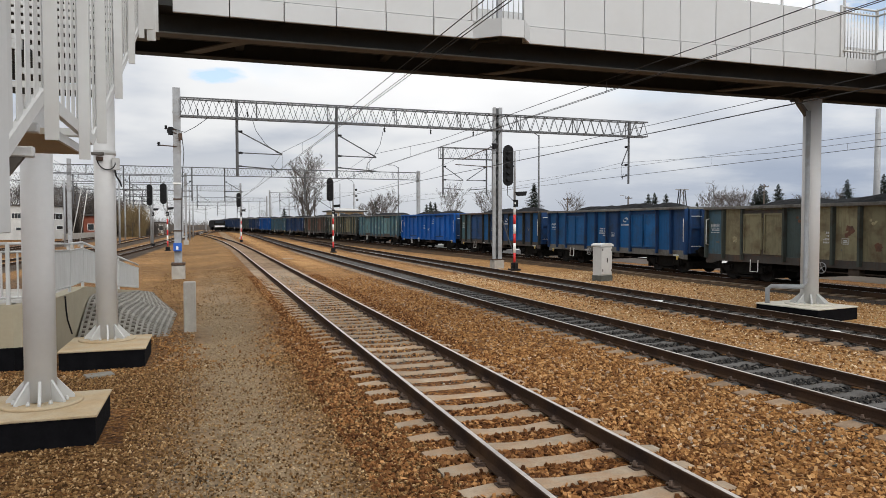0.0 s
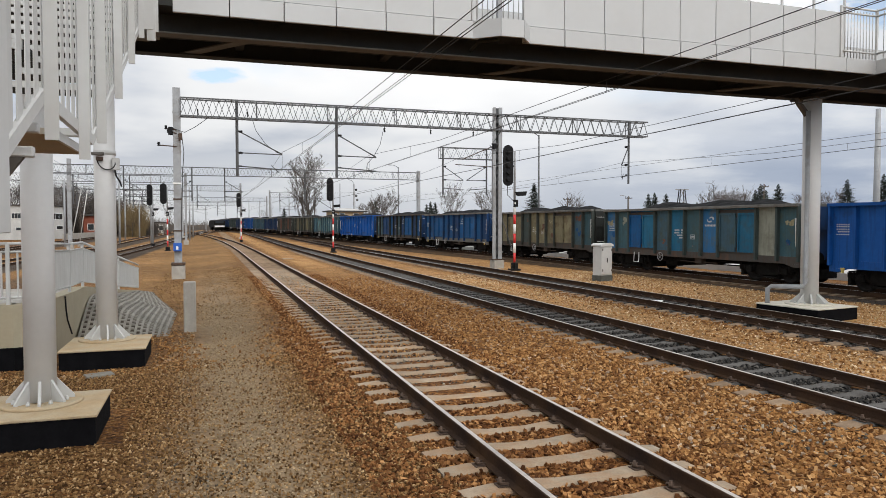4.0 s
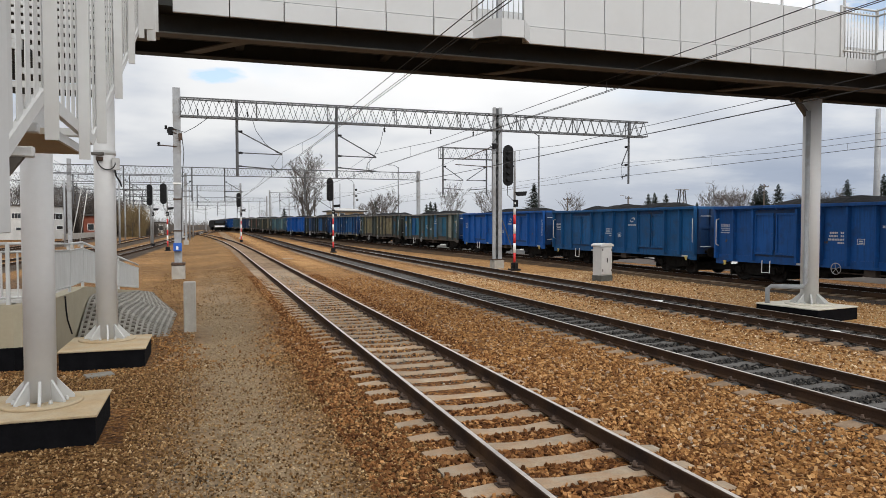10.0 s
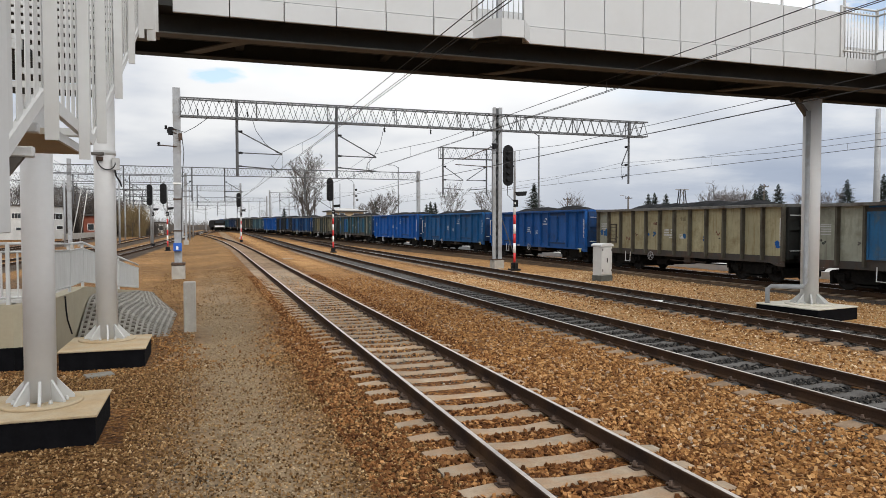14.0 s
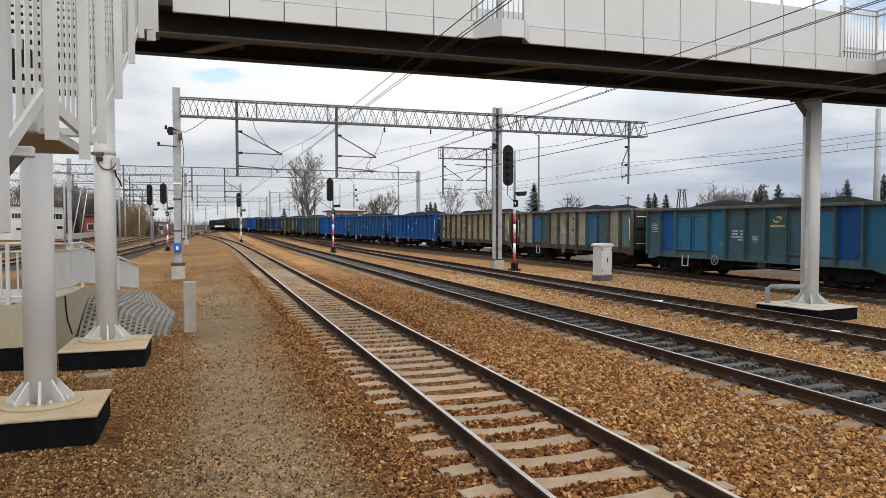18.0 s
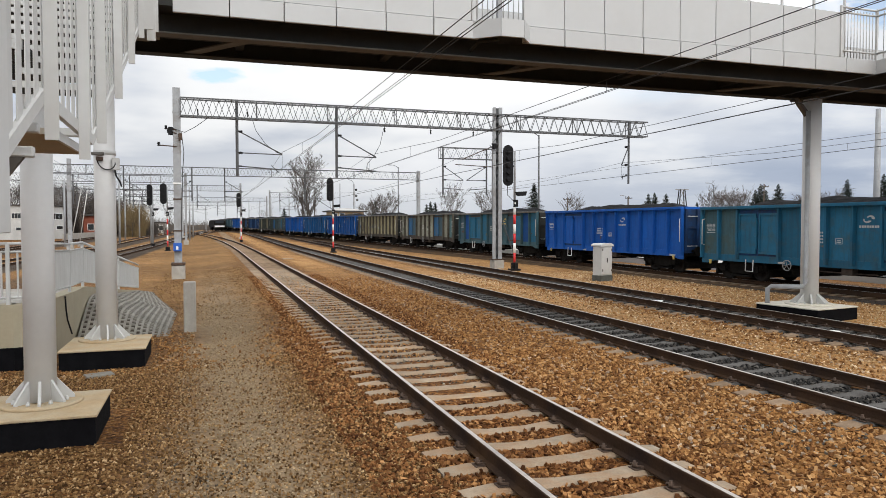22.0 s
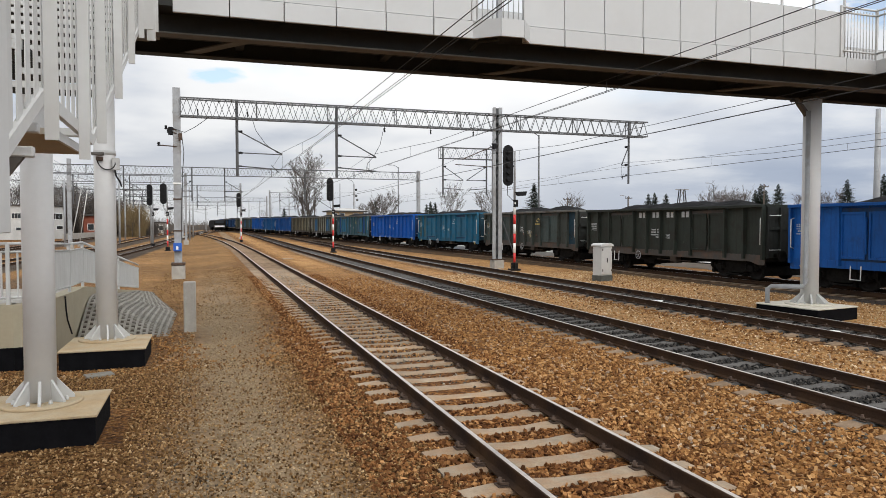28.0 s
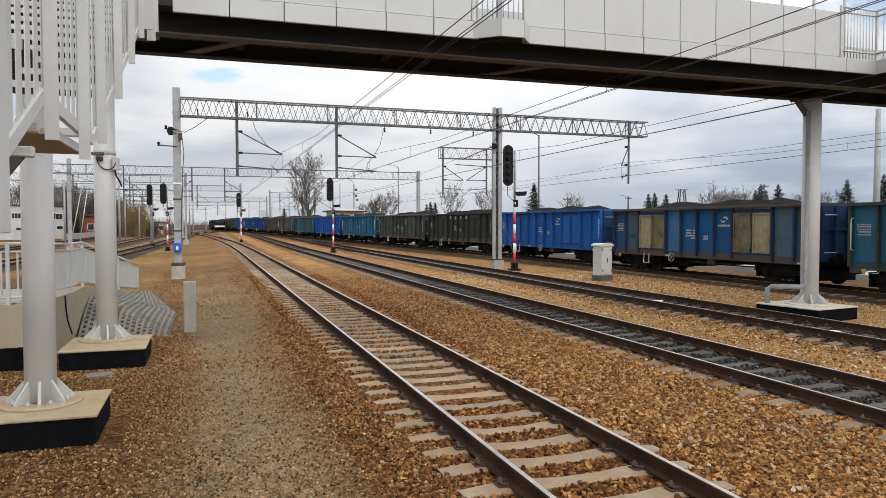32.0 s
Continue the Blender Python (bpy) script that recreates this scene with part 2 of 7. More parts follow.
def ground_material():
    """Brown railway ballast, a greyer trodden path, black ballast between the second track's rails, sand further out."""
    m = bpy.data.materials.new("ballast_and_sand_ground")
    m.use_nodes = True
    nd, ln = m.node_tree.nodes, m.node_tree.links
    b = nd["Principled BSDF"]
    co = nd.new("ShaderNodeTexCoord")
    sep = nd.new("ShaderNodeSeparateXYZ")
    ln.new(co.outputs["Object"], sep.inputs[0])

    def mth(op, *a):
        n = nd.new("ShaderNodeMath")
        n.operation = op
        for i, x in enumerate(a):
            if isinstance(x, (int, float)):
                n.inputs[i].default_value = x
            else:
                ln.new(x, n.inputs[i])
        return n.outputs[0]

    def tex(s, d, r=0.6):
        n = nd.new("ShaderNodeTexNoise")
        n.inputs["Scale"].default_value, n.inputs["Detail"].default_value, n.inputs["Roughness"].default_value = s, d, r
        ln.new(co.outputs["Object"], n.inputs["Vector"])
        return n.outputs["Fac"]

    def ramp(f, stops):
        n = nd.new("ShaderNodeValToRGB")
        e = n.color_ramp.elements
        while len(e) < len(stops):
            e.new(0.5)
        for el, (p, col) in zip(e, stops):
            el.position, el.color = p, (*col, 1)
        ln.new(f, n.inputs[0])
        return n.outputs["Color"]

    def mix(f, a, c, mode="MIX"):
        n = nd.new("ShaderNodeMix")
        n.data_type, n.blend_type = "RGBA", mode
        for i, x in ((0, f), (6, a), (7, c)):
            if isinstance(x, (int, float)):
                n.inputs[i].default_value = x
            elif isinstance(x, tuple):
                n.inputs[i].default_value = (*x, 1)
            else:
                ln.new(x, n.inputs[i])
        return n.outputs[2]

    def band(axis, lo, hi, soft, wob=0.0):
        c = axis
        if wob:
            c = mth("ADD", axis, mth("MULTIPLY", mth("SUBTRACT", tex(0.5, 4), 0.5), wob))
        r1 = nd.new("ShaderNodeMapRange")
        r1.interpolation_type = "SMOOTHSTEP"
        r1.inputs["From Min"].default_value, r1.inputs["From Max"].default_value = lo - soft, lo + soft
        ln.new(c, r1.inputs["Value"])
        r2 = nd.new("ShaderNodeMapRange")
        r2.interpolation_type = "SMOOTHSTEP"
        r2.inputs["From Min"].default_value, r2.inputs["From Max"].default_value = hi - soft, hi + soft
        ln.new(c, r2.inputs["Value"])
        return mth("MULTIPLY", r1.outputs[0], mth("SUBTRACT", 1.0, r2.outputs[0]))

    vor = nd.new("ShaderNodeTexVoronoi")
    vor.inputs["Scale"].default_value = 21.0
    ln.new(co.outputs["Object"], vor.inputs["Vector"])
    cell = nd.new("ShaderNodeSeparateColor")
    ln.new(vor.outputs["Color"], cell.inputs[0])
    stones = ramp(cell.outputs[0], [(0.0, (0.07, 0.031, 0.011)), (0.45, (0.19, 0.092, 0.029)), (0.75, (0.31, 0.16, 0.055)), (1.0, (0.43, 0.26, 0.105))])
    drift = ramp(tex(0.35, 5), [(0.35, (0.78, 0.74, 0.70)), (0.65, (1.15, 1.1, 1.05))])
    stones = mix(1.0, stones, drift, "MULTIPLY")
    u = sep.outputs["X"]
    v = sep.outputs["Y"]
    path = ramp(tex(9.0, 6, 0.7), [(0.3, (0.20, 0.15, 0.095)), (0.7, (0.36, 0.285, 0.19))])
    sand = ramp(tex(1.4, 7, 0.65), [(0.28, (0.26, 0.14, 0.055)), (0.5, (0.46, 0.285, 0.125)), (0.72, (0.64, 0.45, 0.24))])
    sand = mix(0.6, sand, mix(1.0, stones, (1.5, 1.5, 1.45), "MULTIPLY"))
    black = ramp(cell.outputs[0], [(0.0, (0.018, 0.017, 0.017)), (1.0, (0.085, 0.08, 0.075))])
    col = stones
    far = nd.new("ShaderNodeMapRange")
    far.interpolation_type = "SMOOTHSTEP"
    far.inputs["From Min"].default_value, far.inputs["From Max"].default_value = 22.0, 52.0
    ln.new(v, far.inputs["Value"])
    col = mix(mth("MULTIPLY", band(u, -40.0, 2.2, 0.8, 1.0), 1.0), col, mix(1.0, stones, (0.74, 0.72, 0.68), "MULTIPLY"))
    col = mix(mth("MULTIPLY", mth("MULTIPLY", band(u, 1.75, 5.3, 0.35, 0.6), 0.85), mth("SUBTRACT", 1.0, far.outputs[0])), col, mix(1.0, stones, (0.72, 0.63, 0.56), "MULTIPLY"))
    col = mix(mth("MULTIPLY", band(u, 10.3, 12.0, 0.3, 0.6), 0.9), col, sand)
    col = mix(mth("MULTIPLY", band(u, 15.1, 20.4, 0.3, 0.5), 0.95), col, sand)
    col = mix(mth("MULTIPLY", far.outputs[0], band(u, -16.0, 1.9, 0.5, 0.5)), col, mix(1.0, sand, (0.66, 0.66, 0.66), "MULTIPLY"))
    near_sand = nd.new("ShaderNodeMapRange")
    near_sand.interpolation_type = "SMOOTHSTEP"
    near_sand.inputs["From Min"].default_value, near_sand.inputs["From Max"].default_value = 13.0, 27.0
    ln.new(v, near_sand.inputs["Value"])
    col = mix(mth("MULTIPLY", mth("MULTIPLY", near_sand.outputs[0], 0.8), band(u, -3.2, 1.9, 0.4, 0.7)), col, mix(1.0, sand, (0.64, 0.645, 0.63), "MULTIPLY"))
    col = mix(mth("MULTIPLY", far.outputs[0], band(u, 5.4, 7.2, 0.4, 0.5)), col, sand)
    col = mix(mth("MULTIPLY", mth("MULTIPLY", band(u, -0.4, 1.2, 0.7, 1.6), 0.85), mth("SUBTRACT", 1.0, far.outputs[0])), col, path)
    col = mix(mth("MULTIPLY", mth("MULTIPLY", band(u, 2.83, 4.27, 0.04, 0.1), 0.7), far.outputs[0]), col, path)
    col = mix(mth("MULTIPLY", band(u, 8.12, 9.56, 0.04, 0.1), 0.95), col, black)
    col = mix(mth("MULTIPLY", band(u, 12.72, 14.97, 0.15, 0.25), 0.85), col, black)
    # black band along the goods track: oil plus painted shade under the train
    col = mix(mth("MULTIPLY", band(u, 20.2, 26.0, 0.35, 0.5), 0.92), col, black)
    u2 = mth("SUBTRACT", u, mth("MULTIPLY", mth("SUBTRACT", v, 60.0), 0.033))
    for lo, hi in ((-8.6, -5.8), (-13.2, -10.5), (-20.8, -18.0)):
        col = mix(mth("MULTIPLY", mth("MULTIPLY", band(u2, lo, hi, 0.3, 0.4), 0.85), far.outputs[0]), col, black)
    col = mix(1.0, col, ramp(tex(4.0, 6, 0.7), [(0.3, (0.75, 0.72, 0.70)), (0.7, (1.12, 1.1, 1.08))]), "MULTIPLY")
    grime = ramp(tex(0.12, 3), [(0.38, (0.80, 0.78, 0.75)), (0.62, (1.10, 1.09, 1.07))])
    col = mix(1.0, col, grime, "MULTIPLY")
    ln.new(col, b.inputs["Base Color"])
    b.inputs["Roughness"].default_value = 0.95
    b.inputs["Specular IOR Level"].default_value = 0.2
    h = mth("ADD", mth("MULTIPLY", mth("SUBTRACT", 1.0, vor.outputs["Distance"]), 1.0), mth("MULTIPLY", tex(40, 3), 0.3))
    bp = nd.new("ShaderNodeBump")
    bp.inputs["Strength"].default_value = 0.9
    bp.inputs["Distance"].default_value = 0.035
    ln.new(h, bp.inputs["Height"])
    ln.new(bp.outputs[0], b.inputs["Normal"])
    return m


def stone_material(name, stops):
    m = bpy.data.materials.new(name)
    m.use_nodes = True
    nd, ln = m.node_tree.nodes, m.node_tree.links
    b = nd["Principled BSDF"]
    g = nd.new("ShaderNodeNewGeometry")
    n = nd.new("ShaderNodeValToRGB")
    e = n.color_ramp.elements
    while len(e) < len(stops):
        e.new(0.5)
    for el, (p, col) in zip(e, stops):
        el.position, el.color = p, (*col, 1)
    ln.new(g.outputs["Random Per Island"], n.inputs[0])
    t = nd.new("ShaderNodeTexNoise")
    t.inputs["Scale"].default_value = 45.0
    co = nd.new("ShaderNodeTexCoord")
    ln.new(co.outputs["Object"], t.inputs["Vector"])
    mr = nd.new("ShaderNodeMapRange")
    mr.inputs["To Min"].default_value, mr.inputs["To Max"].default_value = 0.65, 1.3
    ln.new(t.outputs["Fac"], mr.inputs["Value"])
    mu = nd.new("ShaderNodeMix")
    mu.data_type, mu.blend_type = "RGBA", "MULTIPLY"
    mu.inputs[0].default_value = 1.0
    ln.new(n.outputs["Color"], mu.inputs[6])
    ln.new(mr.outputs[0], mu.inputs[7])
    ln.new(mu.outputs[2], b.inputs["Base Color"])
    b.inputs["Roughness"].default_value = 0.95
    b.inputs["Specular IOR Level"].default_value = 0.06
    return m


M_GROUND = ground_material()
M_STONE = stone_material("rusty_ballast_stones", [(0.0, (0.100, 0.044, 0.018)), (0.25, (0.190, 0.088, 0.032)), (0.5, (0.290, 0.143, 0.051)), (0.75, (0.385, 0.206, 0.080)), (0.9, (0.439, 0.265, 0.122)), (0.97, (0.296, 0.220, 0.158)), (1.0, (0.530, 0.401, 0.279))])
M_DUSTSTONE = stone_material("dusty_brown_ballast_stones", [(0.0, (0.055, 0.029, 0.012)), (0.4, (0.17, 0.095, 0.039)), (0.8, (0.29, 0.170, 0.074)), (1.0, (0.46, 0.32, 0.175))])
M_PALESTONE = stone_material("pale_tan_gravel", [(0.0, (0.32, 0.195, 0.09)), (0.5, (0.53, 0.36, 0.185)), (1.0, (0.74, 0.60, 0.42))])
M_GREYSTONE = stone_material("dark_grey_stones", [(0.0, (0.04, 0.034, 0.028)), (0.6, (0.13, 0.115, 0.095)), (1.0, (0.32, 0.28, 0.22))])
M_REDSTONE = stone_material("dark_rust_red_ballast_stones", [(0.0, (0.045, 0.018, 0.008)), (0.4, (0.13, 0.055, 0.021)), (0.8, (0.255, 0.117, 0.043)), (1.0, (0.43, 0.235, 0.10))])
M_PATHSTONE = stone_material("sandy_grey_path_gravel", [(0.0, (0.18, 0.122, 0.07)), (0.5, (0.31, 0.23, 0.138)), (1.0, (0.43, 0.34, 0.22))])
M_DARKSTONE = stone_material("black_ballast_stones", [(0.0, (0.012, 0.012, 0.012)), (0.6, (0.05, 0.048, 0.046)), (1.0, (0.12, 0.11, 0.10))])


# ---- mesh helpers ----
def mesh_of(name, bm, *mats):
    me = bpy.data.meshes.new(name)
    bm.to_mesh(me)
    bm.free()
    for m in mats:
        me.materials.append(m)
    return me


def part(name, bm, mat, parent=None, label="", at=None):
    """Links a bmesh as one mesh object under a thing or a part."""
    mats = mat if isinstance(mat, (list, tuple)) else (mat,)
    ob = new(name, mesh_of(name, bm, *mats))
    if parent is not None:
        ob.parent = parent
    if at is not None:
        ob.matrix_basis = at
    if label:
        ob["label"] = label
    return ob


def share(name, me, parent, at, label=""):
    ob = new(name, me)
    ob.parent = parent
    ob.matrix_basis = at
    if label:
        ob["label"] = label
    return ob


def thing(name, at, label, category, group="", kind=""):
    ob = new(name)
    ob.empty_display_size = 0.3
    ob.matrix_basis = at
    return tagged(ob, label, category, group, kind)


def box(bm, x0, x1, y0, y1, z0, z1, bevel=0.0, mi=0):
    vs = [bm.verts.new(p) for p in ((x0, y0, z0), (x1, y0, z0), (x1, y1, z0), (x0, y1, z0), (x0, y0, z1), (x1, y0, z1), (x1, y1, z1), (x0, y1, z1))]
    fs = [bm.faces.new([vs[i] for i in f]) for f in ((3, 2, 1, 0), (4, 5, 6, 7), (0, 1, 5, 4), (1, 2, 6, 5), (2, 3, 7, 6), (3, 0, 4, 7))]
    for f in fs:
        f.material_index = mi
    if bevel:
        bmesh.ops.bevel(bm, geom=list({e for f in fs for e in f.edges}), offset=bevel, segments=1, affect="EDGES")
    return bm


def boxed(x0, x1, y0, y1, z0, z1, bevel=0.0):
    return box(bmesh.new(), x0, x1, y0, y1, z0, z1, bevel)


def hull(bm, profile, axis, a, b, mi=0):
    """A prism: a closed profile of 2D points pushed from a to b along axis 0, 1 or 2."""
    def at(p, s):
        return ((s, p[0], p[1]), (p[0], s, p[1]), (p[0], p[1], s))[axis]
    lo = [bm.verts.new(at(p, a)) for p in profile]
    hi = [bm.verts.new(at(p, b)) for p in profile]
    n = len(profile)
    fs = [bm.faces.new(lo[::-1]), bm.faces.new(hi)]
    for i in range(n):
        fs.append(bm.faces.new((lo[i], lo[(i + 1) % n], hi[(i + 1) % n], hi[i])))
    for f in fs:
        f.material_index = mi
    bmesh.ops.recalc_face_normals(bm, faces=fs)
    return bm


def rod(bm, p, q, r, n=6, r2=None):
    """A round or square bar from p to q."""
    p, q = Vector(p), Vector(q)
    d = q - p
    if d.length < 1e-6:
        return bm
    rot = d.to_track_quat("Z", "Y").to_matrix()
    r2 = r if r2 is None else r2
    ra = [bm.verts.new(p + rot @ Vector((r * math.cos(2 * math.pi * (i + 0.5) / n), r * math.sin(2 * math.pi * (i + 0.5) / n), 0))) for i in range(n)]
    rb = [bm.verts.new(q + rot @ Vector((r2 * math.cos(2 * math.pi * (i + 0.5) / n), r2 * math.sin(2 * math.pi * (i + 0.5) / n), 0))) for i in range(n)]
    for i in range(n):
        f = bm.faces.new((ra[i], ra[(i + 1) % n], rb[(i + 1) % n], rb[i]))
        f.smooth = n > 5
    bm.faces.new(ra[::-1])
    bm.faces.new(rb)
    return bm


def rods(pts, r, n=6):
    """One bent bar through the points, mitred at its corners."""
    bm = bmesh.new()
    pts = [Vector(p) for p in pts]
    rings = []
    side = None
    for i, p in enumerate(pts):
        d = (pts[min(i + 1, len(pts) - 1)] - pts[max(i - 1, 0)]).normalized()
        if side is None:
            side = d.orthogonal().normalized()
        side = (side - d * side.dot(d)).normalized()
        up = d.cross(side)
        rings.append([bm.verts.new(p + (side * math.cos(2 * math.pi * (k + 0.5) / n) + up * math.sin(2 * math.pi * (k + 0.5) / n)) * r) for k in range(n)])
    for a, b in zip(rings, rings[1:]):
        for k in range(n):
            bm.faces.new((a[k], a[(k + 1) % n], b[(k + 1) % n], b[k])).smooth = n > 5
    bm.faces.new(rings[0][::-1])
    bm.faces.new(rings[-1])
    return bm


def lathe(bm, prof, n=16, center=(0, 0, 0), axis="z"):
    """Turns (radius, height) pairs round an upright axis."""
    rings = []
    for r, h in prof:
        ring = []
        for i in range(n):
            a = 2 * math.pi * i / n
            x, y, z = r * math.cos(a), r * math.sin(a), h
            if axis == "y":
                x, y, z = x, z, y
            elif axis == "x":
                x, y, z = z, x, y
            ring.append(bm.verts.new((center[0] + x, center[1] + y, center[2] + z)))
        rings.append(ring)
    fs = []
    for a, b in zip(rings, rings[1:]):
        for i in range(n):
            f = bm.faces.new((a[i], a[(i + 1) % n], b[(i + 1) % n], b[i]))
            f.smooth = True
            fs.append(f)
    fs.append(bm.faces.new(rings[0][::-1]))
    fs.append(bm.faces.new(rings[-1]))
    bmesh.ops.recalc_face_normals(bm, faces=fs)
    return bm


STATION = pose(0, 0, 0, 0, 0, TH)


def spot(u, v, z=0.0, turn=0.0):
    p = uv(u, v, z)
    return pose(p.x, p.y, p.z, 0, 0, TH + turn)


GROUND_Z = -0.22


def climb(y):
    """Height of the goods track, which rises gently away from the bridge."""
    return min(0.8, max(-0.01, -0.125 + 0.0048 * y))


def swell(y):
    """Height of the rest of the yard, which rises only far out."""
    return min(0.6, max(0.0, 0.0048 * (y - 70.0)))


# ---- ground ----
def fall(u, v):
    """The ground's height: level, but it falls away gently beside the far end of the ramp."""
    a = min(1, max(0, (v - 17) / 14))
    b = min(1, max(0, (1.4 - u) / 2.0))
    return GROUND_Z + swell(u * ST + v * CT) - 0.20 * a * a * (3 - 2 * a) * b * b * (3 - 2 * b)


def make_ground():
    bm = bmesh.new()
    xs = [-3000, -900, -300, -120, -60, -30, -16] + [-12 + i * 1.0 for i in range(37)] + [30, 50, 90, 200, 600, 3000]
    ys = [-3000, -600, -150, -40, -10] + [i * 1.0 for i in range(-4, 41)] + [50, 65, 90, 130, 200, 350, 700, 1500, 4000]
    grid = [[bm.verts.new((x, y, fall(x, y) + (0.014 * noise.noise(Vector((x * 0.6, y * 0.6, 0))) if abs(x) < 31 and abs(y) < 45 else 0))) for y in ys] for x in xs]
    for i in range(len(xs) - 1):
        for j in range(len(ys) - 1):
            bm.faces.new((grid[i][j], grid[i + 1][j], grid[i + 1][j + 1], grid[i][j + 1])).smooth = True
    g = part("ground", bm, M_GROUND, at=STATION)
    tagged(g, "rusty brown ballast ground with a trodden grey path", "ground", kind="structure")


make_ground()


# ---- tracks ----
GAUGE = 0.7525


def sweep(bm, pts, prof, mats):
    """Sweeps a closed cross profile (across, up) along a flat line of points."""
    rings = []
    for i, p in enumerate(pts):
        a, b = pts[max(0, i - 1)], pts[min(len(pts) - 1, i + 1)]
        d = Vector((b[0] - a[0], b[1] - a[1])).normalized()
        rings.append([bm.verts.new((p[0] + d.y * c, p[1] - d.x * c, z)) for c, z in prof])
    n = len(prof)
    for r0, r1 in zip(rings, rings[1:]):
        for i in range(n):
            bm.faces.new((r0[i], r1[i], r1[(i + 1) % n], r0[(i + 1) % n])).material_index = mats[i]
    bm.faces.new(rings[0])
    bm.faces.new(rings[-1][::-1])
    return bm


RAIL = [(-0.075, -0.172), (0.075, -0.172), (0.075, -0.158), (0.012, -0.14), (0.010, -0.045), (0.036, -0.036), (0.036, -0.008), (0.026, 0.0), (-0.026, 0.0), (-0.036, -0.008), (-0.036, -0.036), (-0.010, -0.045), (-0.012, -0.14), (-0.075, -0.158)]
RAIL_M = [0, 0, 0, 0, 0, 0, 0, 1, 0, 0, 0, 0, 0, 0]


def sleeper_mesh(mat, name, mid=None):
    bm = bmesh.new()
    st = [(-1.3, 0.12, -0.198), (-0.98, 0.13, -0.174), (-0.52, 0.13, -0.174), (-0.25, 0.105, -0.190), (0.25, 0.105, -0.190), (0.52, 0.13, -0.174), (0.98, 0.13, -0.174), (1.3, 0.12, -0.198)]
    rings = [[bm.verts.new(p) for p in ((x, -w, -0.36), (x, -w, z - 0.03), (x, -w + 0.03, z), (x, w - 0.03, z), (x, w, z - 0.03), (x, w, -0.36))] for x, w, z in st]
    for a, b in zip(rings, rings[1:]):
        for i in range(5):
            bm.faces.new((a[i], b[i], b[i + 1], a[i + 1]))
    bm.faces.new(rings[0])
    bm.faces.new(rings[-1][::-1])
    bmesh.ops.recalc_face_normals(bm, faces=bm.faces[:])
    if mid:
        for f in bm.faces:
            f.material_index = 1 if abs(f.calc_center_median().x) < 0.9 else 0
        return mesh_of(name, bm, mat, mid)
    return mesh_of(name, bm, mat)


SLEEPER_A = sleeper_mesh(M_SLEEPER, "sleeper")
SLEEPER_B = sleeper_mesh(M_SLEEPER_BROWN, "sleeper", M_SLEEPER_GREY)


SLEEPER_FAR = sleeper_mesh(M_SLEEPER_BROWN, "sleeper")


def clip_mesh():
    bm = bmesh.new()
    box(bm, -0.02, 0.11, -0.065, 0.065, -0.175, -0.160, 0.004)
    lathe(bm, [(0.028, -0.155), (0.028, -0.12), (0.018, -0.115), (0.018, -0.09)], 6, (0.07, 0, 0))
    rod(bm, (0.0, -0.05, -0.145), (0.09, -0.055, -0.13), 0.012, 5)
    rod(bm, (0.0, 0.05, -0.145), (0.09, 0.055, -0.13), 0.012, 5)
    return mesh_of("rail_clip", bm, M_CLIP)


CLIP = clip_mesh()


def dense(pts, step):
    """Even points with headings along a flat line."""
    out, left = [], 0.0
    for a, b in zip(pts, pts[1:]):
        d = Vector((b[0] - a[0], b[1] - a[1]))
        L = d.length
        s = left
        while s < L:
            p = Vector(a) + d * (s / L)
            out.append((p.x, p.y, math.degrees(math.atan2(d.y, d.x)) - 90))
            s += step
        left = s - L
    return out


def track(label, pts, sleepers, near, mesh, clips=(0, 0), rise=swell):
    t = thing("railway_track", Matrix.Identity(4), label, "railway track", "tracks of the yard", "structure")
    for side in (-1, 1):
        line = []
        for i, p in enumerate(pts):
            a, b = pts[max(0, i - 1)], pts[min(len(pts) - 1, i + 1)]
            d = Vector((b[0] - a[0], b[1] - a[1])).normalized()
            line.append((p[0] + d.y * side * GAUGE, p[1] - d.x * side * GAUGE))
        bm = sweep(bmesh.new(), line, RAIL, RAIL_M)
        for vert in bm.verts:
            vert.co.z += rise(vert.co.y)
        part("rail", bm, (M_RUST, M_RAILTOP), t)
    for i, (x, y, h) in enumerate(dense(pts, 0.6)):
        if near[0] < y < near[1]:
            share("sleeper", SLEEPER_FAR if y > 40 and mesh is SLEEPER_A else mesh, t, pose(x, y, random.uniform(-0.006, 0.004) + rise(y), 0, 0, h + random.uniform(-0.8, 0.8)))
            if clips[0] < y < clips[1]:
                for c, turn in ((-GAUGE - 0.075, 180), (-GAUGE + 0.075, 0), (GAUGE - 0.075, 180), (GAUGE + 0.075, 0)):
                    share("rail_clip", CLIP, t, pose(x, y, rise(y), 0, 0, h) @ pose(c, 0, 0, 0, 0, turn))
    return t


def straight(u0, v0, v1, bend=None):
    out = []
    n = max(2, int((v1 - v0) / 4))
    for i in range(n + 1):
        v = v0 + (v1 - v0) * i / n
        p = uv(u0 + (bend(v) if bend else 0), v)
        out.append((p.x, p.y))
    return out


U_A, U_B, U_C = 3.55, 8.84, 13.82
track("straight track with rusty rails on pale concrete sleepers", straight(U_A, -40, 190, lambda v: -0.0005 * max(0, v - 60) ** 2), 0.6, (-14, 105), SLEEPER_A, (4, 22))
track("track with polished rails and black ballast between them", straight(U_B, -40, 175), 0.6, (-10, 70), SLEEPER_B, (6, 24))
track("track with worn rails on grey sleepers in brown ballast", straight(U_C, -40, 128), 0.6, (-8, 65), SLEEPER_B, (10, 26))


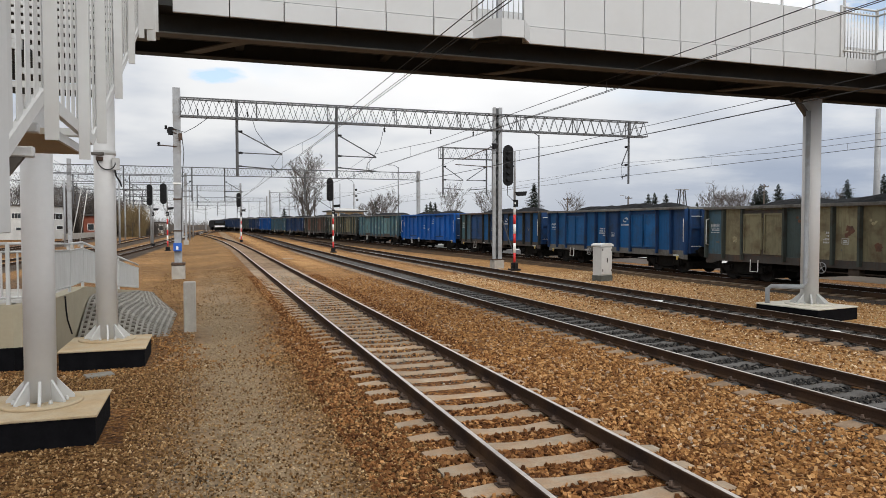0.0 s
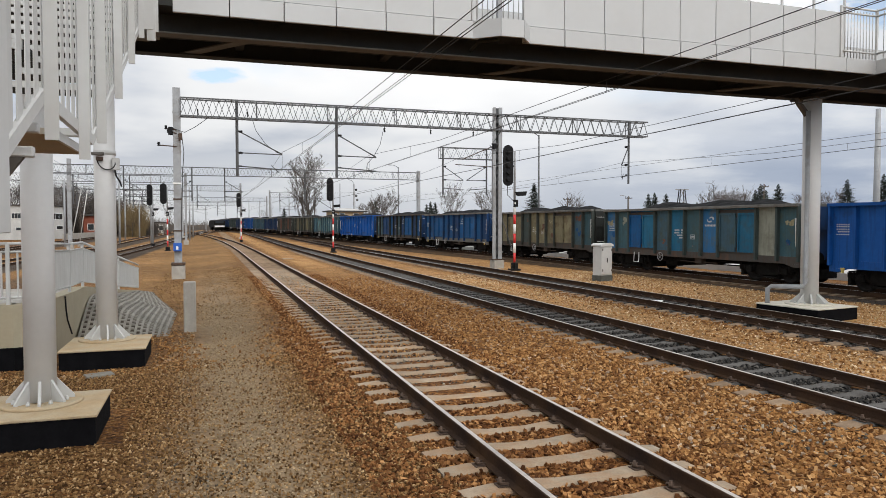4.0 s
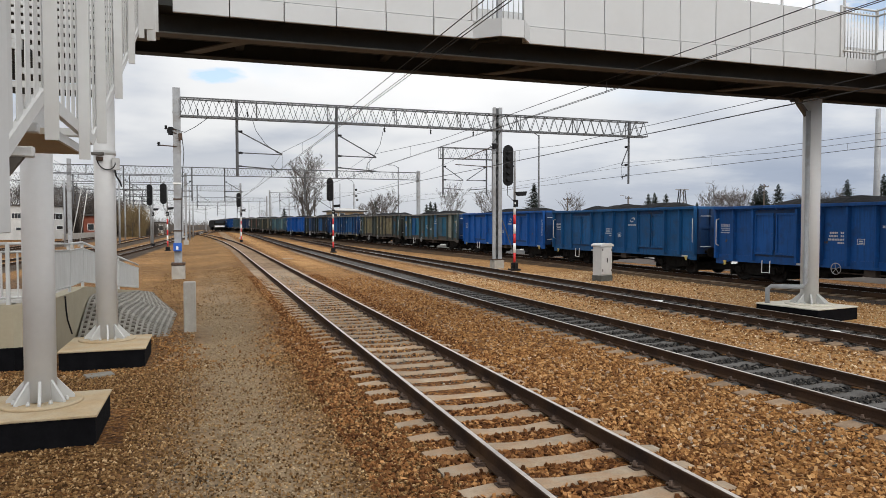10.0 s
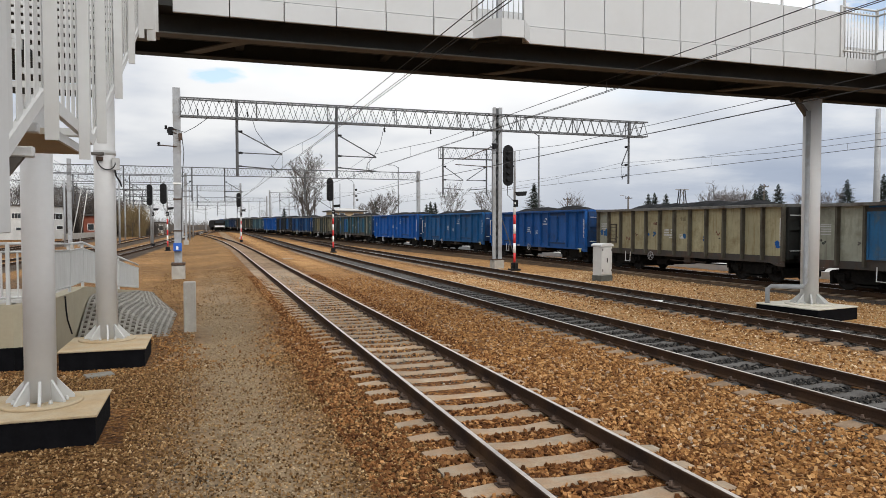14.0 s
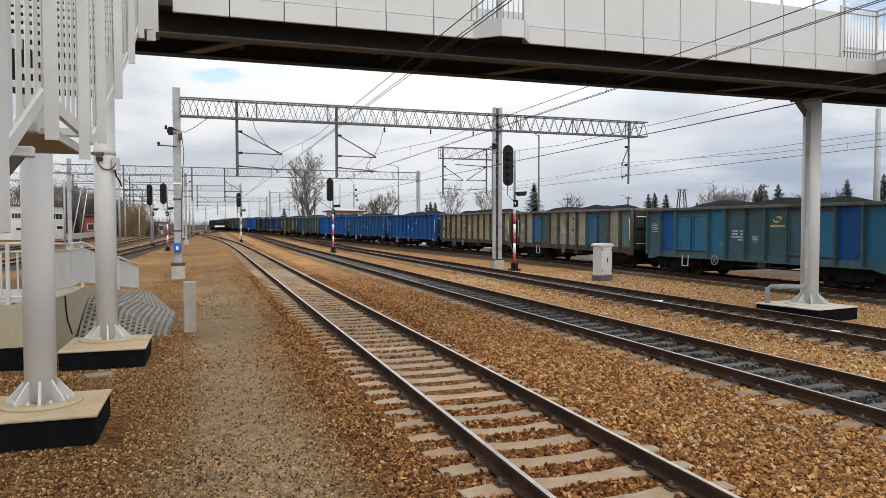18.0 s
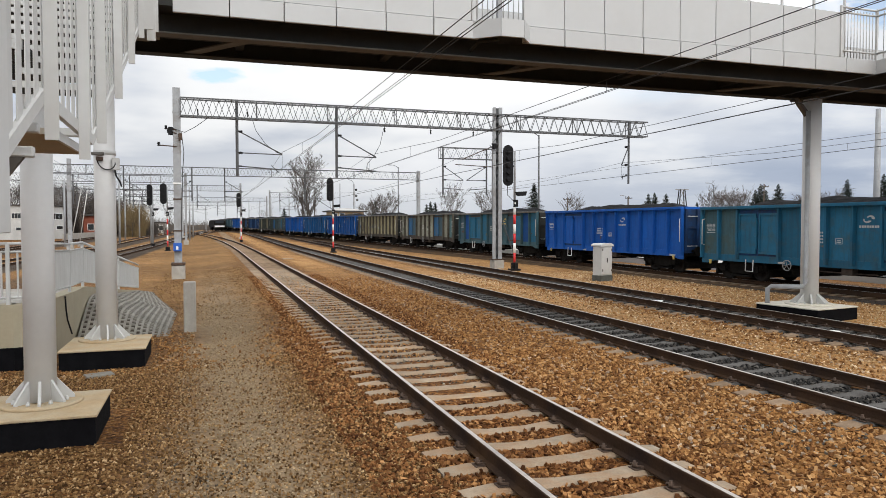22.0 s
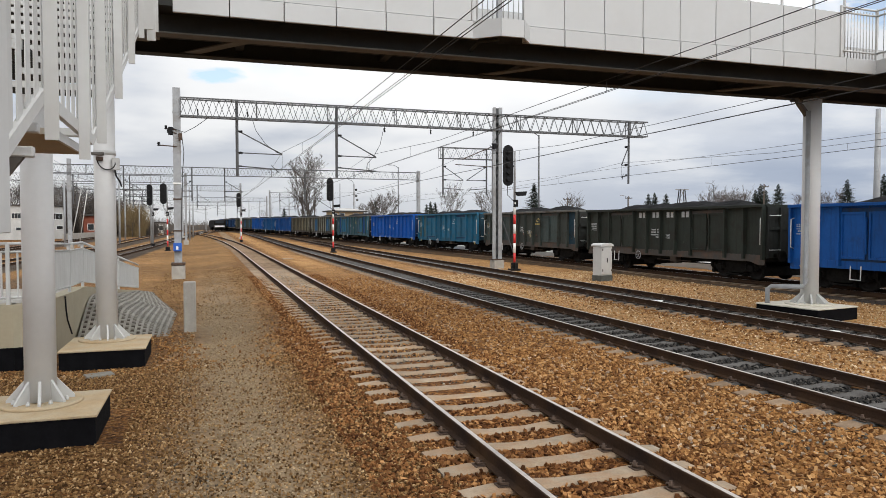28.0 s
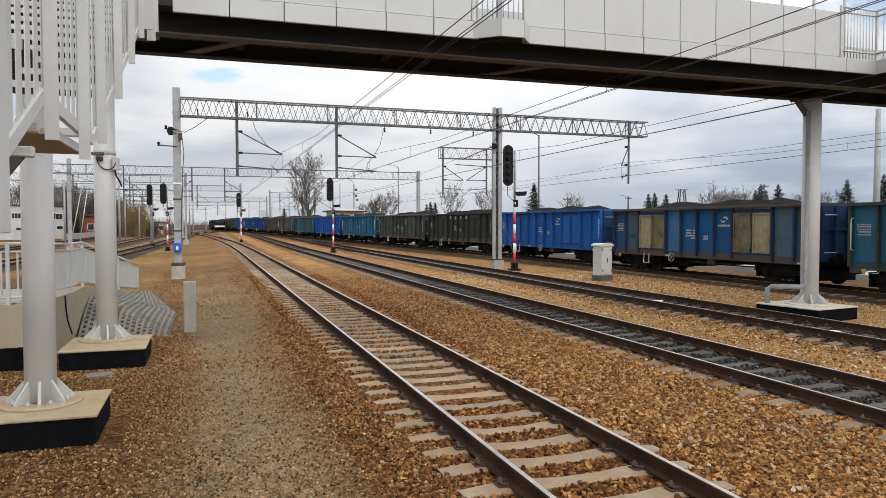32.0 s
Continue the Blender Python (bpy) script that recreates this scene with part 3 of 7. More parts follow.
# the train's track: nearly straight, with a gentle bend and a slight climb
D_KNOTS = ((20, 0.3936), (40, 0.374), (60, 0.4199), (80, 0.4541), (110, 0.44), (190, 0.44), (250, 0.34))
D_Y = [-245.0 + i * 0.5 for i in range(1800)]
D_X = np.cumsum(-0.5 * np.interp(np.array(D_Y) - 0.25, [k[0] for k in D_KNOTS], [k[1] for k in D_KNOTS]))
D_X = D_X - D_X[D_Y.index(30.0)] + 13.60
NP_X, NP_Y = D_X, np.array(D_Y)
NP_S = np.concatenate(([0.0], np.cumsum(np.hypot(np.diff(NP_X), 0.5))))
NP_S = NP_S - NP_S[D_Y.index(5.0)]
D_ALL = list(zip(NP_X.tolist(), D_Y))


def along(s):
    return Vector((float(np.interp(s, NP_S, NP_X)), float(np.interp(s, NP_S, NP_Y))))


track("goods track with rusty rails on ballast coloured dark for oil and shade", D_ALL[400:1250:6], 0.6, (10, 60), SLEEPER_A, rise=climb)


def goods_bank():
    """The low ballast bank on which the goods track runs."""
    bm = bmesh.new()
    rings = []
    for x, y in D_ALL[380:1300:6]:
        z = climb(y)
        rings.append([bm.verts.new((x + c * 0.93, y + c * 0.37, h)) for c, h in ((-2.7, -0.34), (-1.75, z - 0.24), (-1.1, z - 0.205), (1.2, z - 0.195), (2.0, z - 0.22), (4.5, -0.34))])
    for a, b in zip(rings, rings[1:]):
        for k in range(5):
            bm.faces.new((a[k], a[k + 1], b[k + 1], b[k])).smooth = True
    bank = part("ballast_bank", bm, M_BANK)
    tagged(bank, "low bank of brown ballast with dark patches for soot and train shade", "ballast", kind="structure")


goods_bank()
track("crossover track far down the yard", [((358 - 784) * 0.12, 150), ((366 - 784) * 0.136, 170), ((384 - 784) * 0.156, 195), ((396 - 784) * 0.184, 230)], 0.6, (0, 0), SLEEPER_A)
track("far side track with rusty rails", straight(-7.2, 48, 230, lambda v: 0.045 * (v - 60)), 0.6, (0, 0), SLEEPER_A)
track("far side track with rusty rails", straight(-10.8, 40, 260, lambda v: 0.03 * (v - 97)), 0.6, (0, 0), SLEEPER_A)
track("far side track with rusty rails", straight(-18.5, 40, 260, lambda v: 0.019 * (v - 100)), 0.6, (0, 0), SLEEPER_A)


# ---- footbridge ----
V_N, V_F, Z_B = 13.5, 16.3, 6.1


def footbridge():
    t = thing("footbridge", STATION, "long pale grey steel footbridge over the tracks with clad parapets", "footbridge")
    u1 = 34.0
    part("deck", boxed(-2.95, u1, V_N + 0.03, V_F, 6.22, 6.42), M_SOFFIT, t, "deck underside with its shade put into a near-black colour")
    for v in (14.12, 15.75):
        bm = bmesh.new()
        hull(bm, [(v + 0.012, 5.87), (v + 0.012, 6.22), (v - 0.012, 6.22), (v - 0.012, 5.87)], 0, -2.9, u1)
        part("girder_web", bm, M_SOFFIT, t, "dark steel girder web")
        # the far flange takes the shade-dark soffit colour, the near one stays brown
        part("girder_flange", boxed(-2.9, u1, v - 0.16, v + 0.16, 5.84, 5.87, 0.003), M_GIRDER if v < 15 else M_SOFFIT, t, "brown primed bottom flange" if v < 15 else "bottom flange coloured dark as in shade")
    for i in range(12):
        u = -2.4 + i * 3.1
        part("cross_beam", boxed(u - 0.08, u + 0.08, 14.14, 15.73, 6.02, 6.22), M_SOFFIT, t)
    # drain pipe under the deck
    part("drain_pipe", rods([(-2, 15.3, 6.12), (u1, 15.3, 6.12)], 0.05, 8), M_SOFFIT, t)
    # fascia band of separate plates
    plate = mesh_of("fascia_plate", boxed(0.008, 0.962, -0.03, 0.03, Z_B, 6.45, 0.008), M_PANEL)
    clad = mesh_of("parapet_panel", boxed(0.008, 0.962, -0.015, 0.03, 6.466, 7.55, 0.006), M_PANEL)
    for i in range(-1, 36):
        u = 0.436 + 0.97 * i
        if u < 15.0 and not 5.0 < u + 0.5 < 6.3:
            share("fascia_plate", plate, t, pose(u, V_N, 0))
        if u < 14.2 and not 5.0 < u + 0.5 < 6.3:
            share("parapet_panel", clad, t, pose(u, V_N + 0.02, 0))
        if u > 17.9:
            share("fascia_plate", plate, t, pose(u, V_N, 0))
    share("fascia_plate", plate, t, pose(14.98, V_N, 0))
    # projecting bay in the fascia with an open railing over it
    for a, b in (((5.14, V_N - 0.02), (5.60, V_N - 0.42)), ((5.605, V_N - 0.42), (6.10, V_N - 0.42)), ((6.105, V_N - 0.42), (6.42, V_N - 0.02))):
        bm = bmesh.new()
        hull(bm, [a, b, (b[0], b[1] + 0.06), (a[0], a[1] + 0.06)], 2, Z_B, 6.45)
        part("fascia_plate", bm, M_PANEL, t)
    bm = bmesh.new()
    hull(bm, [(5.16, V_N), (5.62, V_N - 0.38), (6.08, V_N - 0.38), (6.38, V_N)], 2, 6.2, 6.4)
    part("bay_floor", bm, M_SOFFIT, t)
    part("drain_pipe", rods([(5.75, V_N + 0.1, 6.16), (5.35, V_N + 0.15, 6.1), (5.30, V_N + 0.5, 6.0)], 0.04, 6), M_SOFFIT, t)
    part("handrail", rods([(5.0, V_N, 7.62), (6.4, V_N, 7.62)], 0.03, 8), M_WHITE, t)
    bar = mesh_of("baluster", rod(bmesh.new(), (0, 0, 6.45), (0, 0, 7.62), 0.012, 6), M_WHITE)
    for i in range(11):
        share("baluster", bar, t, pose(5.13 + i * 0.115, V_N, 0))
    part("bay_post", boxed(5.68, 5.78, V_N - 0.05, V_N + 0.05, 6.42, 7.75, 0.01), M_GREYPAINT, t)
    for i in range(5):
        bm = bmesh.new()
        hull(bm, [(-0.5 + i * 6.6, 15.72), (-0.2 + i * 6.6, 15.72), (1.05 + i * 6.6, 14.12), (0.75 + i * 6.6, 14.12)], 2, 5.872, 5.90)
        part("brace", bm, M_GIRDER, t)
    # open railing before the side landing
    for i in range(12):
        share("baluster", bar, t, pose(14.84 + i * 0.10, V_N, 0))
    for u in (14.82, 15.98):
        part("rail_post", boxed(u - 0.03, u + 0.03, V_N - 0.03, V_N + 0.03, 6.45, 7.72, 0.006), M_WHITE, t)
    for z in (6.62, 7.55, 7.68):
        part("handrail", rods([(14.8, V_N, z), (16.0, V_N, z)], 0.025, 8), M_WHITE, t)
    part("top_rail", rods([(0.4, V_N + 0.05, 8.62), (14.86, V_N + 0.05, 8.62)], 0.025, 8), M_WHITE, t)
    post = mesh_of("parapet_post", boxed(-0.028, 0.028, 0.035, 0.085, 6.46, 8.62, 0.005), M_WHITE)
    for i in range(16):
        u = 0.436 + 0.97 * i
        if not 5.2 < u < 6.3:
            share("parapet_post", post, t, pose(u, V_N, 0))
    for a, b in ((0.44, 5.0), (6.45, 14.8)):
        part("joint_backing", boxed(a, b, V_N + 0.055, V_N + 0.065, 6.2, 7.53), M_SOFFIT, t, "dark backing behind the cladding joints")
    # added dark strip hides the bounce-lit inside of the far fascia
    part("edge_angle", boxed(-2.9, u1, V_F - 0.05, V_F - 0.005, 6.03, 6.215), M_SOFFIT, t, "added dark strip that keeps the far edge in shade")
    drip = mesh_of("drip_rod", rod(bmesh.new(), (0, 0, 5.98), (0, 0, 6.12), 0.012, 5), M_TAR)
    for i in range(14):
        share("drip_rod", drip, t, pose(-0.4 + i * 1.55, V_F + 0.03, 0))
    # torn membrane hanging from the far edge
    for u in (0.0, 9.8):
        bm = bmesh.new()
        hull(bm, [(u, 6.12), (u + 0.8, 6.12), (u + 0.72, 6.03), (u + 0.45, 6.0), (u + 0.2, 6.04)], 1, V_F + 0.045, V_F + 0.06)
        part("torn_membrane", bm, M_TAR, t, "black torn membrane")
    # far parapet
    part("far_parapet", boxed(-2.9, u1, V_F - 0.04, V_F, 6.45, 7.62), M_PANEL, t)
    part("far_fascia", boxed(-2.9, u1, V_F, V_F + 0.04, Z_B, 6.45), M_PANEL, t)
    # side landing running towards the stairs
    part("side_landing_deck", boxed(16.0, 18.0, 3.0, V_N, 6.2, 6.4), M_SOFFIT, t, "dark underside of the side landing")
    part("side_fascia", boxed(15.94, 16.0, 3.0, V_N - 0.03, Z_B, 6.45, 0.005), M_PANEL, t)
    for i in range(84):
        share("baluster", bar, t, pose(15.97, 4.0 + i * 0.112, 0))
    for z in (6.62, 7.55, 7.68):
        part("handrail", rods([(15.97, 3.0, z), (15.97, V_N, z)], 0.025, 8), M_WHITE, t)
    # parapet lines above the stair head
    return t


footbridge()


def gusset(r0, r1, h):
    bm = bmesh.new()
    hull(bm, [(r0, 0.0), (r1, 0.0), (r1, 0.035), (r0, h)], 1, -0.016, 0.016)
    return mesh_of("gusset", bm, M_WHITE)


def column(name, u, v, r, z0, z1, label):
    t = thing(name, spot(u, v, z0), label, "column", "columns of the footbridge")
    part("shaft", lathe(bmesh.new(), [(r, 0), (r, z1 - z0)], 28), M_COLUMN, t)
    g = gusset(r * 0.98, r * 2.1, 0.27)
    for i in range(8):
        share("gusset", g, t, pose(0, 0, 0.03, 0, 0, i * 45 + 8))
    part("base_plate", lathe(bmesh.new(), [(r * 2.65, 0), (r * 2.65, 0.02), (r * 2.55, 0.035)], 32), M_PLINTH if u < 0 else M_PALECAP, t, "grouted round base")
    bolt = mesh_of("anchor_bolt", lathe(bmesh.new(), [(0.024, 0.03), (0.024, 0.065), (0.014, 0.065), (0.014, 0.085)], 6), M_WHITE)
    for i in range(8):
        a = radians(i * 45 + 30)
        share("anchor_bolt", bolt, t, pose(r * 1.75 * math.cos(a), r * 1.75 * math.sin(a), 0))
    return t


def plinth(u0, u1, v0, v1, z1, label, at=STATION, cap=None):
    t = thing("column_plinth", at, label, "plinth", "plinths of the footbridge")
    part("footing", boxed(u0 + 0.02, u1 - 0.02, v0 + 0.02, v1 - 0.02, -0.5, z1 - 0.035), M_TAR, t, "black bitumen-coated concrete sides")
    part("capping", boxed(u0, u1, v0, v1, z1 - 0.035, z1, 0.008), cap or M_PLINTH, t, "sandy concrete top")


plinth(-2.75, -1.23, 8.98, 10.33, 0.14, "concrete column plinth with black coated sides")
plinth(-2.48, -1.06, 13.64, 15.29, 0.14, "concrete column plinth with black coated sides")
p3 = uv(15.85, 15.32)
plinth(-1.0, 0.72, -0.95, 0.95, 0.14, "concrete column plinth beside the goods track", pose(p3.x, p3.y, 0, 0, 0, TH + 9), M_PALECAP)
column("bridge_column", -1.965, 9.8, 0.178, 0.14, 4.6, "round white steel column under the stair")
c2 = column("bridge_column", -1.83, 14.85, 0.19, 0.14, 5.85, "round white steel column under the bridge end")
part("junction_box", boxed(0.15, 0.28, -0.22, -0.12, 3.23, 3.46, 0.01), M_WHITE, c2, "pale junction box on the column")
part("junction_box", boxed(-0.12, 0.0, -0.25, -0.17, 3.40, 3.47, 0.01), M_CLIP, c2)
part("cable_band", lathe(bmesh.new(), [(0.20, 3.52), (0.20, 3.60)], 20), M_WHITE, c2)
part("loose_cable", rods([(-0.10 + 0.155 * (1 - math.cos(q * math.pi)), -0.215, 3.44 - 0.07 * q - 0.17 * math.sin(q * math.pi)) for q in [i / 14 for i in range(15)]], 0.011, 6), M_BLACK, c2, "loose black cable")
part("loose_cable", rods([(0.2, -0.2, 3.24), (0.22, -0.2, 3.12), (0.28, -0.19, 3.02), (0.31, -0.17, 2.92)], 0.016, 6), M_BLACK, c2)
part("cable_entry", boxed(-0.2, 0.02, -0.24, -0.17, 3.50, 3.56, 0.01), M_GIRDER, c2, "rust-stained cable entry")
c3 = column("bridge_column", 15.85, 15.32, 0.233, 0.14, 5.78, "round white steel column between the tracks")
arm_bm = bmesh.new()
hull(arm_bm, [(-0.2, 5.30), (-0.56, 5.66), (-0.56, 5.52), (-0.2, 5.14)], 1, -0.06, 0.06)
part("bracket_arm", arm_bm, M_GIRDER, c3)
part("head_beam", boxed(-0.3, 0.3, -0.30, 0.5, 5.64, 5.69), M_SOFFIT, c3)
part("drain_pipe", rods([(-0.26, -0.12, 5.3), (-0.26, -0.12, 0.62), (-0.36, -0.14, 0.50), (-0.86, 0.48, 0.48), (-0.93, 0.55, 0.40), (-0.93, 0.55, 0.0)], 0.062, 10), M_GREYPAINT, c3, "grey drain pipe")


# ---- stairs ----
def stair():
    t = thing("footbridge_stair", STATION, "white steel footbridge stair with slatted railings and a landing", "stairs")
    un, uf = -0.9, -2.95
    line = [(-2.9, -0.55), (4.65, 3.05), (6.5, 3.0), (12.9, 5.95), (13.4, 6.2), (16.3, 6.2)]

    def low(v):
        for (a, za), (b, zb) in zip(line, line[1:]):
            if a <= v <= b:
                return za + (zb - za) * (v - a) / (b - a)
        return line[-1][1]
    def hang(v):
        return 0.2 if v < 6.2 else 0.05 if v < 12 else 0.35
    for uu in (un, uf):
        bm = bmesh.new()
        for (a, za), (b, zb) in zip(line, line[1:]):
            hull(bm, [(a, za), (b, zb), (b, zb + 0.085), (a, za + 0.085)], 0, uu - 0.015, uu + 0.02)
        part("stringer", bm, M_WHITE, t)
    # slats, stepping with the stair
    slat = mesh_of("slat", boxed(-0.003, 0.003, -0.055, 0.055, 0.0, 1.92), M_WHITE)
    for i in range(98):
        v = -2.7 + i * 0.195
        for uu in (un, uf):
            share("slat", slat, t, pose(uu, v, low(v) + 0.05))
    # upright fins that hang below the stringer
    for v in (-2.5, -1.2, 0.9, 2.2, 4.61, 5.77, 6.69, 7.99, 9.44, 10.9, 12.7, 14.55):
        for uu, s in ((un, 1), (uf, -1)):
            a, b = sorted((uu + s * 0.02, uu + s * 0.095))
            part("post_fin", boxed(a, b, v, v + 0.014, low(v) - hang(v), low(v) + 2.1), M_WHITE, t)
    part("post_plate", boxed(un + 0.02, un + 0.045, 3.2, 3.72, low(3.5) - 0.2, low(3.5) + 2.1, 0.004), M_WHITE, t)
    part("post_plate", boxed(un + 0.02, un + 0.045, 2.35, 2.8, low(2.6) - 0.5, low(2.6) + 2.1, 0.004), M_WHITE, t)
    part("beam_end", boxed(un - 1.1, un - 0.03, 4.55, 4.62, 2.725, 2.785, 0.006), M_WHITE, t)
    part("beam_end", boxed(un - 0.5, un - 0.05, 4.78, 4.85, 2.89, 2.95, 0.006), M_WHITE, t)
    bm = bmesh.new()
    hull(bm, [(un - 0.19, 2.724), (un - 0.08, 2.724), (un - 0.17, 2.60), (un - 0.19, 2.60)], 1, 4.56, 4.61)
    part("bracket", bm, M_GIRDER, t, "brown bracket under the landing")
    # treads
    tb = boxed(uf + 0.02, un - 0.02, 0.03, 0.31, -0.05, 0.0)
    box(tb, uf + 0.02, un - 0.02, 0.0, 0.028, -0.045, 0.004, 0.0, 1)
    # tread bodies use the soffit colour, darkened for the shade beneath
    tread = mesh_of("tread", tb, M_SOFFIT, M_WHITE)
    for a, za, b, zb in ((-2.4, 0.0, 4.65, 3.32), (6.5, 3.32, 12.5, 6.42)):
        steps = round((zb - za) / 0.17)
        for i in range(steps):
            f = (i + 1) / steps
            share("tread", tread, t, pose(0, a + (b - a) * i / steps, za + (zb - za) * f))
    part("landing", boxed(uf + 0.02, un - 0.075, 5.2, 6.62, 2.93, 2.97), M_LANDING, t, "brown underside of the landing")
    part("landing_edge", boxed(un - 0.07, un - 0.045, 5.2, 6.62, 2.915, 2.975), M_WHITE, t)
    part("landing_beam", boxed(uf - 0.2, un - 0.08, 6.63, 6.7, 3.08, 3.15, 0.01), M_WHITE, t)
    # plates of the turn at the bridge end
    for v, z0, z1 in ((11.75, 5.32, 6.0), (12.28, 5.28, 6.1), (13.05, 5.62, 6.3)):
        part("turn_plate", boxed(un + 0.03, un + 0.16, v, v + 0.02, z0, z1, 0.003), M_WHITE, t)
    for v, z0 in ((12.3, 5.95), (12.68, 5.55)):
        bm = bmesh.new()
        hull(bm, [(v, z0), (v + 0.37, z0 - 0.40 if v < 12.5 else z0 + 0.4), (v + 0.37, z0 - 0.30 if v < 12.5 else z0 + 0.5), (v, z0 + 0.10)], 0, un + 0.02, un + 0.05)
        part("turn_brace", bm, M_WHITE, t)
    part("turn_soffit", boxed(un - 0.6, un + 0.02, 12.3, 12.95, 5.42, 5.5), M_GIRDER, t, "brown underside of the stair turn")
    return t


stair()


# ---- overhead line gantries ----
def truss_mesh(name, L, h, w, bay, mat, r=0.038):
    """A square lattice girder along x: four chords, zigzag sides."""
    bm = bmesh.new()
    for side, y in enumerate((-w / 2, w / 2)):
        for z in (0, h):
            rod(bm, (0, y, z), (L, y, z), r * 1.25, 4)
        n = max(1, round(L / bay))
        lo, hi = (0, h) if side == 0 else (h, 0)
        for i in range(n):
            a, b = L * i / n, L * (i + 1) / n
            m = (a + b) / 2
            rod(bm, (a, y, lo), (m, y, hi), r * 0.5, 4)
            rod(bm, (m, y, hi), (b, y, lo), r * 0.5, 4)
        for i in range(0, n + 1, 6):
            rod(bm, (L * i / n, y, 0), (L * i / n, y, h), r * 0.7, 4)
    n = max(1, round(L / bay))
    for i in range(n + 1):
        a = L * i / n
        rod(bm, (a, -w / 2, h), (a, w / 2, h), r * 0.6, 4)
        rod(bm, (a, -w / 2, 0), (a, w / 2, 0), r * 0.6, 4)
    return mesh_of(name, bm, mat)


def mast_part(t, u, z0, z1, w, mat=None, foot=True):
    """A lattice-braced steel mast at u on the gantry, with its concrete foot."""
    mat = mat or M_GREYPAINT
    bm = bmesh.new()
    if w < 0.39:
        # a plain rolled beam
        for y in (-w * 0.5, w * 0.5):
            box(bm, u - w * 0.5, u + w * 0.5, y - 0.012, y + 0.012, z0, z1)
        box(bm, u - 0.01, u + 0.01, -w * 0.5 + 0.012, w * 0.5 - 0.012, z0, z1)
        for i in range(4):
            z = z0 + (z1 - z0) * (0.2 + 0.22 * i)
            box(bm, u - w * 0.56, u + w * 0.56, -w * 0.56, w * 0.56, z, z + 0.06)
        part("mast", bm, mat, t, "grey painted steel beam mast")
        if foot:
            part("mast_foot", boxed(u - 0.32, u + 0.32, -0.35, 0.35, -0.6, z0 + 0.02, 0.03), M_CONC, t, "weathered concrete foot")
        return
    for s in (-1, 1):
        box(bm, u + s * w * 0.5 - (0.20 if s > 0 else 0.15), u + s * w * 0.5 + 0.03, -w * 0.5 - 0.012, -w * 0.5 + 0.004, z0, z1)
        hull(bm, [(u + s * w * 0.5 - 0.03, -w * 0.5), (u + s * w * 0.5 + 0.03, -w * 0.5), (u + s * w * 0.5 + 0.03, w * 0.5), (u + s * w * 0.5 - 0.03, w * 0.5)], 2, z0, z1)
    lace = bmesh.new()
    n = int((z1 - z0) / 0.42)
    for i in range(n):
        a, b = z0 + (z1 - z0) * i / n, z0 + (z1 - z0) * (i + 1) / n
        for y in (-w * 0.42, w * 0.42):
            rod(lace, (u - w * 0.5, y, a), (u + w * 0.5, y, b), 0.03, 4)
            box(lace, u - w * 0.47, u + w * 0.47, y - 0.010, y + 0.010, a - 0.04, a + 0.05)
    box(lace, u - w * 0.45, u + w * 0.45, w * 0.2, w * 0.24, z0, z1)
    part("lacing", lace, M_GALV, part("mast", bm, mat, t, "grey riveted steel mast"), "dark lacing bars")
    if foot:
        part("mast_foot", boxed(u - 0.32, u + 0.32, -0.35, 0.35, -0.6, z0 + 0.02, 0.03), M_CONC, t, "weathered concrete foot")


def drop_part(t, u, z_top, z_low, arm_to, mat=None):
    """A hanging post below the girder with its contact wire arms."""
    mat = mat or M_GALV
    part("drop_post", rods([(u, -0.0, z_top), (u, 0, z_low)], 0.075, 4), mat, t)
    if arm_to:
        part("registration_tube", rods([(u, 0, z_low + 0.55), (u + arm_to, 0, z_low + 0.40)], 0.034, 6), mat, t)
        part("stay_tube", rods([(u, 0, z_top - 1.5), (u + arm_to, 0, z_top - 2.68)], 0.034, 6), mat, t)
        part("bracket_tube", rods([(u, 0, z_top - 2.66), (u + arm_to, 0, z_top - 2.7)], 0.03, 6), mat, t)
        for zi in (z_top - 2.67, z_top - 1.56):
            part("insulator", lathe(bmesh.new(), [(0.03, 0), (0.075, 0.03), (0.04, 0.06), (0.075, 0.09), (0.04, 0.12), (0.075, 0.15), (0.03, 0.2)], 8, (u + (0.08 if arm_to > 0 else -0.28), 0, zi), "x"), M_BLACK, t)
        part("insulator", lathe(bmesh.new(), [(0.03, 0), (0.06, 0.02), (0.03, 0.04), (0.06, 0.06), (0.03, 0.08), (0.06, 0.10), (0.03, 0.12)], 8, (u + (0.1 if arm_to > 0 else -0.22), 0, z_low + 0.54), "x"), M_BLACK, t)
        part("steady_arm", rods([(u + arm_to * 0.75, 0, z_low + 0.62), (u + arm_to * 0.92, 0, z_low + 0.25)], 0.02, 5), M_WIRE, t)


def gantry(v, spans, masts, drops, z_t=8.75, h=0.9, zfoot=0.25, label="grey lattice portal carrying the overhead line"):
    t = thing("catenary_gantry", spot(0, v, 0), label, "gantry", "overhead line gantries")
    for a, b in spans:
        ob = new("lattice_girder", truss_mesh("lattice_girder", b - a, h, 0.55, 0.62 if v < 50 else 0.8, M_GALV, 0.038 if v < 50 else 0.03))
        ob.parent = t
        ob.matrix_basis = pose(a, 0, z_t - h)
    for u, z1, w in masts:
        mast_part(t, u, zfoot, z1, w)
    for u, zl, arm in drops:
        drop_part(t, u, z_t, zl, arm)
    return t


